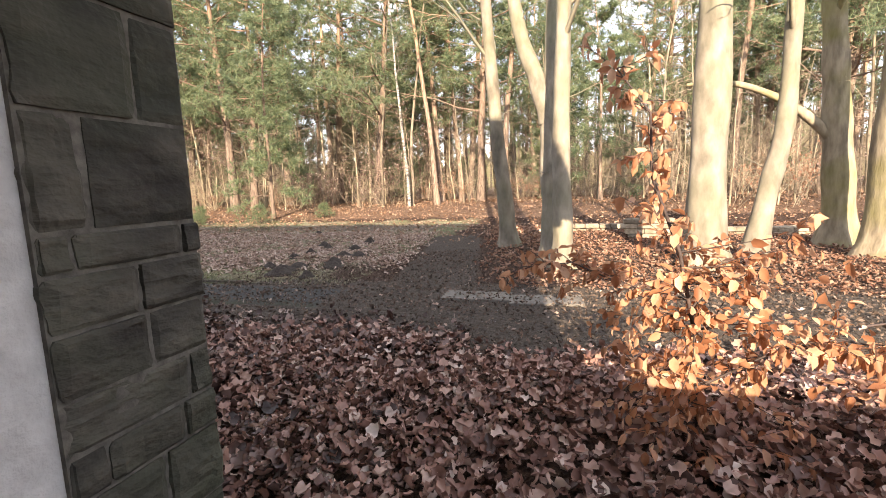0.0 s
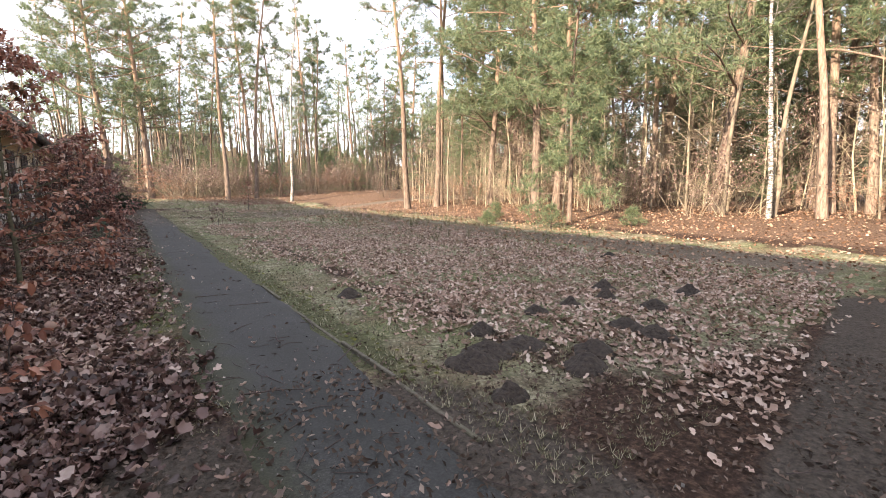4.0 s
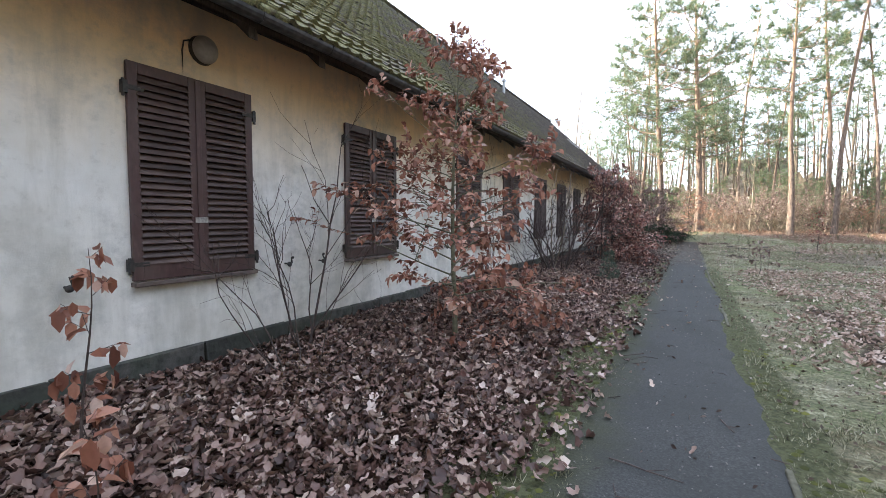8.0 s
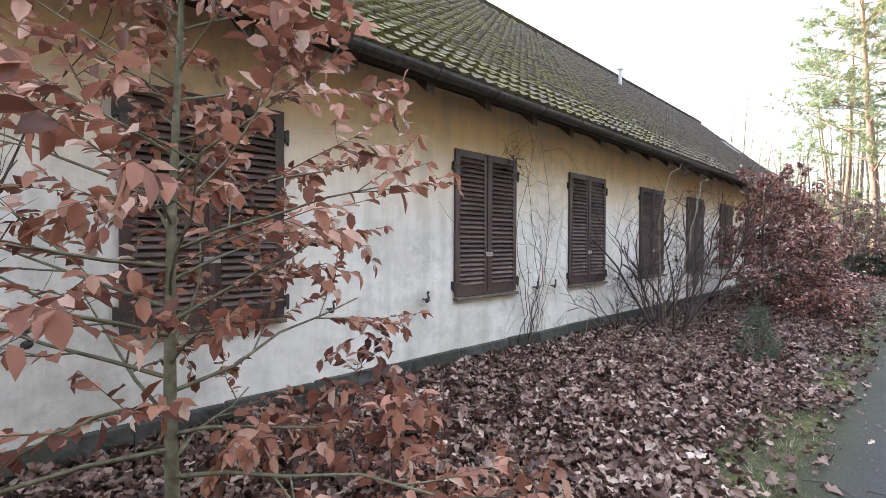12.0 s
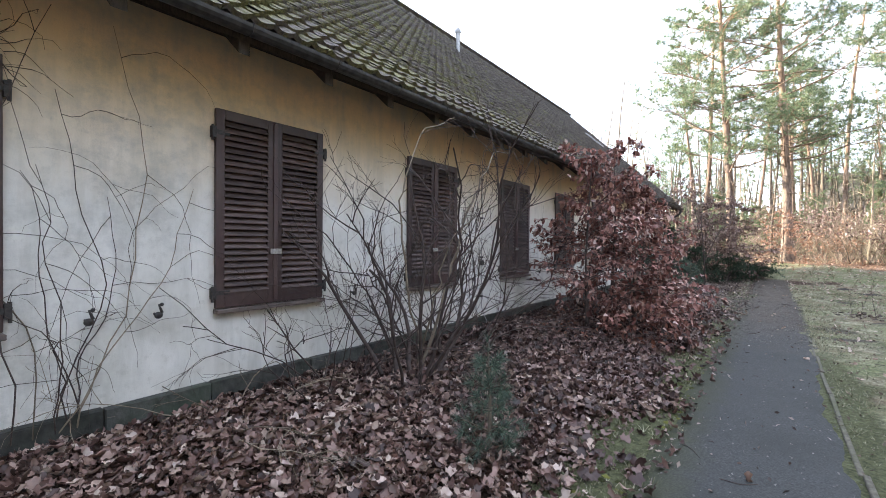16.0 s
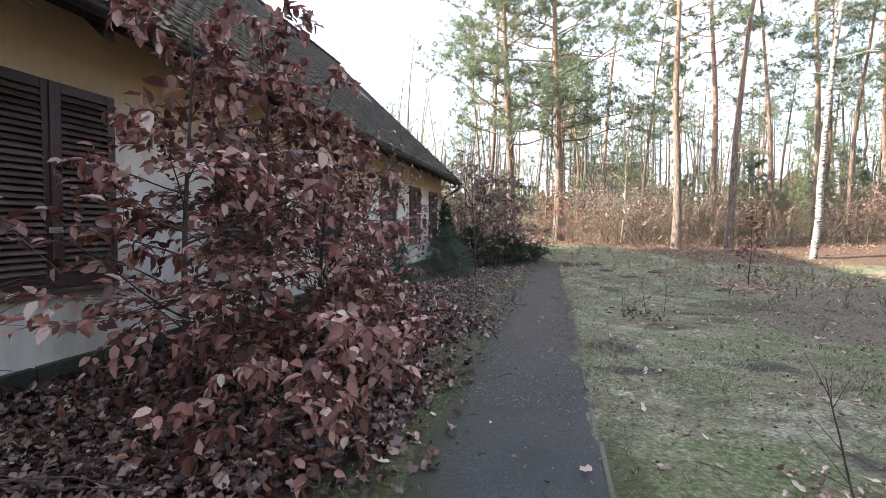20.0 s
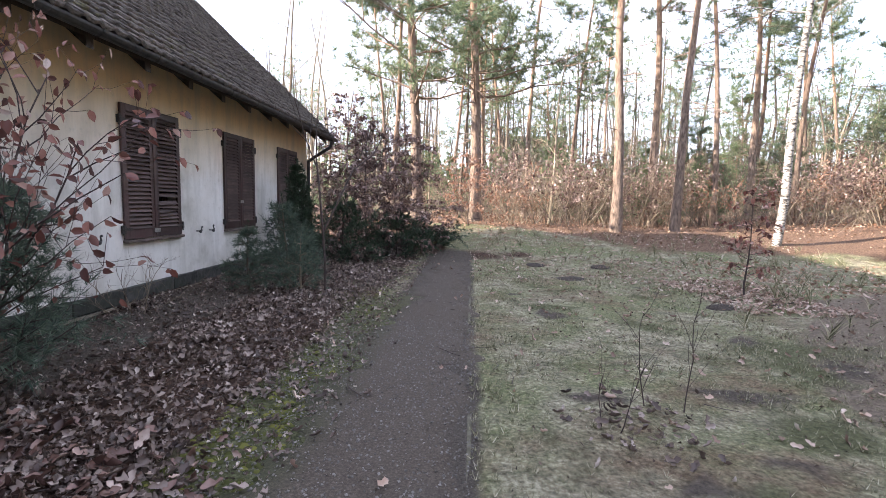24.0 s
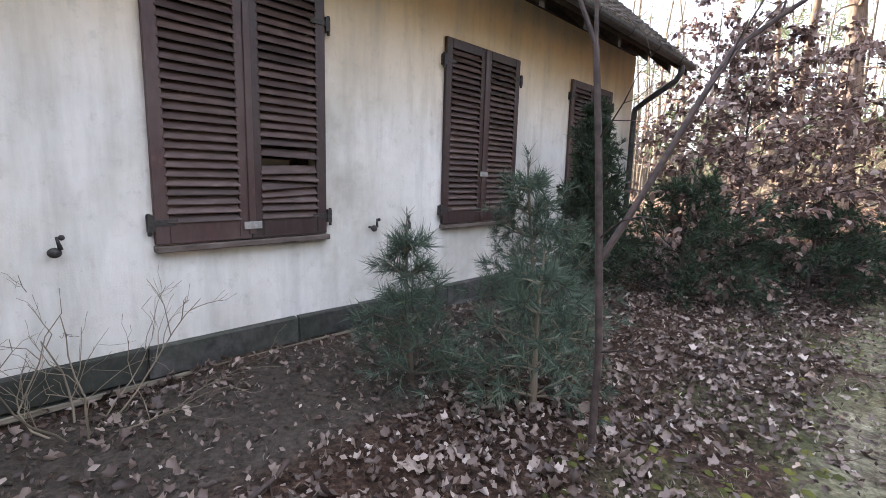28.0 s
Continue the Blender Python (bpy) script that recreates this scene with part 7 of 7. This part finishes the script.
thin = lambda x, y: smooth(5.6, 6.2, x) * 0.8
litter("leaf_litter", "thick bed of fallen brown maple leaves", [(9500, WX + 0.05, 4.6, 6.0, 17.5, bed)], 1, LITTER, 0.080, LEAF_A, 0.50, 0.075)
litter("leaf_litter", "crumpled fallen maple leaves lying face down", [(8500, WX + 0.05, 4.6, 6.0, 17.5, bed)], 5, LITTER, 0.078, LEAF_A2, 0.55, 0.075)
litter("leaf_litter", "curled fallen oak leaves lying on the bed", [(8500, WX + 0.05, 4.5, 6.0, 19.0, bed)], 2, LITTER_DRY, 0.084, LEAF_B, 0.55, 0.08)
litter("leaf_litter", "curled dark brown leaves heaped in the bed", [(12000, WX + 0.05, 4.5, 6.0, 18.0, bed), (3000, WX + 0.05, 4.5, 18.0, 26.0, bed)], 17, LITTER, 0.080, LEAF_C, 0.6, 0.085)
litter("leaf_litter", "fallen leaves matted in the bed, darkened for shade", [(8000, 1.25, 4.6, 1.4, 6.4, shaded), (10500, WX + 0.05, 4.6, 17.0, 25.6, bed)], 14, SHADELITTER, 0.080, LEAF_A, 0.50, 0.075)
litter("leaf_litter", "crumpled leaves lying face down, darkened for shade", [(6000, 1.25, 4.6, 1.4, 6.4, shaded), (8500, WX + 0.05, 4.6, 17.0, 25.6, bed)], 15, SHADELITTER, 0.078, LEAF_A2, 0.55, 0.075)
litter("leaf_litter", "curled brown oak leaves in the bed", [(2000, 1.25, 4.5, 1.4, 6.4, shaded), (3500, WX + 0.05, 4.5, 18.5, 26.5, bed)], 16, LITTER, 0.088, LEAF_B, 0.55, 0.08)
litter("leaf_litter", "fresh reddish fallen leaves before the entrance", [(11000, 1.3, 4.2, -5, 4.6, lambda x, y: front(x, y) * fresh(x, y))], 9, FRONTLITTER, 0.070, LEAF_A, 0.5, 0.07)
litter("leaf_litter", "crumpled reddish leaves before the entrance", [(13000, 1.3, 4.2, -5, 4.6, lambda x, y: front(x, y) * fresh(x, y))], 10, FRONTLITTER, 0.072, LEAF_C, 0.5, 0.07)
litter("leaf_litter", "rusty beech leaves fallen under the young beech", [(1500, 2.0, 3.9, 9.3, 12.6, lambda x, y: np.exp(-((x - 2.95) / 0.7) ** 2 - ((y - 10.9) / 1.1) ** 2)), (1500, 1.8, 4.0, 20.8, 25.5, edge_l)], 13, BEECH_BRIGHT, 0.075, OVATE, 0.8, 0.09)
clump = lambda x, y: bed(x, y) * np.clip(0.55 + 0.55 * np.sin(x * 2.7 + y * 1.1) * np.sin(y * 1.9 - x * 0.8) - 0.45 * smooth(2.7, 1.9, x) + 0.5 * np.exp(-((x - 3.45 - 0.2 * np.sin(y)) / 0.55) ** 2), 0.06, 1)
litter("leaf_litter", "weathered crumpled leaves drifted on bare soil", [(7500, WX + 0.1, 4.7, 25.5, 37, clump)], 6, OLDLITTER, 0.062, LEAF_D, 0.55, 0.045)
litter("leaf_litter", "weathered curled oak leaves drifted on bare soil", [(11000, WX + 0.1, 4.9, 25.5, 37, clump), (420, 6.2, 7.3, 26.3, 27.7, lambda x, y: np.exp(-((x - 6.75) / 0.32) ** 2 - ((y - 26.95) / 0.38) ** 2))], 7, OLDLITTER, 0.070, LEAF_C, 0.6, 0.045)
litter("leaf_litter", "broken leaf scraps and bark crumbs on the soil", [(42000, WX + 0.1, 4.6, 25.0, 37, lambda x, y: 0.35 + 0.65 * clump(x, y)), (3500, 3.4, 5.6, 3, 24, lambda x, y: smooth(4.7, 4.1, x) + 0.12)], 8, OLDLITTER, 0.040, OVATE_LOW, 1.0, 0.03)
litter("leaf_litter", "dark leaf crumbs and wood chips on trodden earth", [(20000, 3.3, 9.0, -3.5, 5.5, None), (1500, 9, 13, 25, 33, None), (6000, 5.6, 12, 4, 20, None), (1500, 5.65, 9.5, 20, 37, None)], 12, DARKCRUMB, 0.040, OVATE_LOW, 1.0, 0.02)
litter("leaf_litter", "scattered fallen leaves on the rough lawn", [(50000, 5.6, 13.5, 3.0, 20, lawn), (1000, 5.6, 12, 20, 37, thin), (600, 8.5, 13, 32, 36, None), (1300, 5.6, 15, 33.0, 39.5, None), (3500, 6.1, 10, 16.5, 22, lambda x, y: smooth(6.1, 6.8, x) * np.clip(0.5 + np.sin(y * 1.3) * 0.5 + 0.3 * np.sin(x * 3), 0, 1)), (1200, 9.4, 11.2, 30.5, 33.5, None), (1100, 3.9, 5.6, 3, 36, lambda x, y: 0.05 + 0.5 * (x < 4.4)), (60, 3.4, 6.0, -4, 3, None)], 3, LAWNLITTER, 0.071, LEAF_C, 0.50, 0.035)
litter("leaf_litter", "brown leaves scattered under the old trees", [(14000, 5.8, 14, -8, 3, lambda x, y: smooth(0.5, 1.1, np.abs((y - 2.2) - (x - 5.2) * 0.22)))], 18, RUST, 0.070, LEAF_C, 0.5, 0.04)
litter("leaf_litter", "brown fallen leaves covering the woodland floor", [(38000, 8, 27, -12, 36, lambda x, y: smooth(9, 13, x) * smooth(0.85, 1.25, np.hypot((x - 11.9) / 3.5, (y - 28.6 - 0.45 * (x - 11.9)) / 2.9)) * smooth(0.7, 1.4, np.abs(y - (30.5 + 0.35 * (x - 10))))), (14000, 0, 26, 36.5, 52, lambda x, y: smooth(36.5, 41.5, y))], 4, WOODLITTER, 0.070, LEAF_LOW, 0.5, 0.05)


def grass_cover():
    rng = np.random.default_rng(31)
    v, f = [], []
    for i in range(6):
        a = i * 1.05
        d = np.array([math.cos(a), math.sin(a)])
        k = len(v)
        s = np.array([-d[1], d[0]]) * 0.05
        v += [(-s[0], -s[1], 0), (s[0], s[1], 0), (d[0] * 0.65, d[1] * 0.65, 0.7)]
        f.append((k, k + 1, k + 2))
    g = Geo()
    for n, x0, x1, y0, y1, keep in ((46000, 5.6, 10.5, 14, 36, lambda x, y: smooth(12, 18, y) * np.clip(0.55 + 0.6 * np.sin(x * 1.1 + y * 0.6) * np.sin(y * 0.8 - x), 0.08, 1)),
                                    (9000, 5.6, 8.0, 3.5, 14, lambda x, y: smooth(8.0, 5.9, x) * 0.9), (2400, 3.9, 4.6, 5, 24, None), (500, 3.7, 4.6, 24, 34, None), (2500, 8, 15, 8, 30, None)):
        x, y = in_zone(n, x0, x1, y0, y1, rng, keep)
        g.cloud(v, f, np.stack((x, y, ground_h(x, y) - 0.003), -1), turns(len(x), rng, 0.2), rng.uniform(0.02, 0.06, len(x)) * (1 + 0.5 * np.sin(x * 5.1 + 2 * np.sin(y * 2.3)) * np.sin(y * 4.3)))
    tagged(part("grass", g.mesh("grass"), GRASS, kind="stuff"), "short thin winter grass on the lawn", "grass")
    # loose grit where the asphalt has gone
    gv = [(0.5, 0, 0), (0, 0.45, 0.05), (-0.5, 0.05, 0), (0.05, -0.45, 0), (0, 0, 0.35)]
    gf = [(0, 1, 4), (1, 2, 4), (2, 3, 4), (3, 0, 4)]
    gr = Geo()
    for n, x0, x1, y0, y1 in ((9500, 4.0, 5.65, 22.5, 29.5), (1200, 4.5, 5.5, 29.5, 35), (1300, 4.4, 5.6, 3, 23), (1200, 3.5, 6.2, -3, 3.5)):
        x, y = in_zone(n, x0, x1, y0, y1, rng)
        gr.cloud(gv, gf, np.stack((x, y, np.maximum(ground_h(x, y), 0.012)), -1), turns(len(x), rng, 0.5), rng.uniform(0.006, 0.024, len(x)))
    tagged(part("gravel", gr.mesh("gravel"), GRAVEL, kind="stuff"), "loose grey grit scattered over the footpath", "gravel")
    # moss cushions at the path's edge
    mv, mf = [(0, 0, 0.55)], []
    for j in range(6):
        mv.append((math.cos(j * 1.047), math.sin(j * 1.047), 0.0))
    mf = [(0, 1 + j, 1 + (j + 1) % 6) for j in range(6)]
    g = Geo()
    for n, x0, x1, y0, y1 in ((1500, 4.05, 4.5, 7, 30), (500, 3.95, 4.45, 11.5, 14.5), (700, 3.9, 4.5, 25.5, 29), (500, 3.3, 4.3, 30, 34), (300, 5.6, 6.0, 5, 12)):
        x, y = in_zone(n, x0, x1, y0, y1, rng, lambda x, y: np.clip(0.5 + np.sin(y * 1.7) * 0.5 + np.sin(x * 9 + y * 3) * 0.3, 0, 1))
        g.cloud(mv, mf, np.stack((x, y, ground_h(x, y) + 0.0), -1), turns(len(x), rng, 0.15), rng.uniform(0.012, 0.035, len(x)))
    tagged(part("moss", g.mesh("moss"), MOSS, kind="stuff"), "yellow-green moss cushions along the path", "moss")
    # dry tussocks at the wood's edge
    tv, tf = tuft(14, 1.0, 0.018, 9, 1.2)
    up = np.array([[0, 0, -1], [0, 1, 0], [1, 0, 0]], float)
    tv = [tuple(up @ np.array(p)) for p in tv]
    g = Geo()
    for n, x0, x1, y0, y1 in ((420, 10.5, 16.0, 10, 36), (130, 6.0, 15, 35.5, 39), (30, 9, 11, 20, 34)):
        x, y = in_zone(n, x0, x1, y0, y1, rng)
        g.cloud(tv, tf, np.stack((x, y, ground_h(x, y) - 0.01), -1), turns(len(x), rng, 0.15), rng.uniform(0.12, 0.38, len(x)))
    tagged(part("dry_grass", g.mesh("dry_grass"), GRASS, kind="stuff"), "dry grass tussocks at the edge of the wood", "grass")


grass_cover()


def twig_litter():
    """Small broken twigs lying about on the path, the bed and the lawn."""
    rng = np.random.default_rng(51)
    g = Geo()
    for n, x0, x1, y0, y1 in ((120, 4.3, 5.6, 2.5, 6.5), (36, 4.3, 5.6, 6.5, 14), (36, 4.3, 5.6, 14, 36), (160, 3.4, 8.0, -2, 3), (160, 1.4, 4.4, 24, 36), (200, 5.7, 11, 3, 36), (120, 1.5, 4.3, 5, 24)):
        for _ in range(n):
            x, y, a, ln, bent = rng.uniform(x0, x1), rng.uniform(y0, y1), rng.uniform(0, 6.28), 0.04 + 0.26 * rng.uniform() ** 2, rng.normal(0, 0.35)
            q = np.array([(x, y), (x + math.cos(a) * ln * 0.55, y + math.sin(a) * ln * 0.55), (x + math.cos(a + bent) * ln, y + math.sin(a + bent) * ln)])
            z = np.maximum(ground_h(q[:, 0], q[:, 1]), 0.004) + np.array([0.008, 0.013, 0.009])
            if x < 4.4 and y < 24:
                z += 0.04
            g.tube(np.column_stack((q, z)), (0.0035, 0.003, 0.0015), 4)
    ob = part("twig_litter", g.mesh("twig_litter"), TWIG, kind="stuff")
    tagged(ob, "small dark broken twigs strewn over path and grass", "twigs", kind="stuff")


twig_litter()
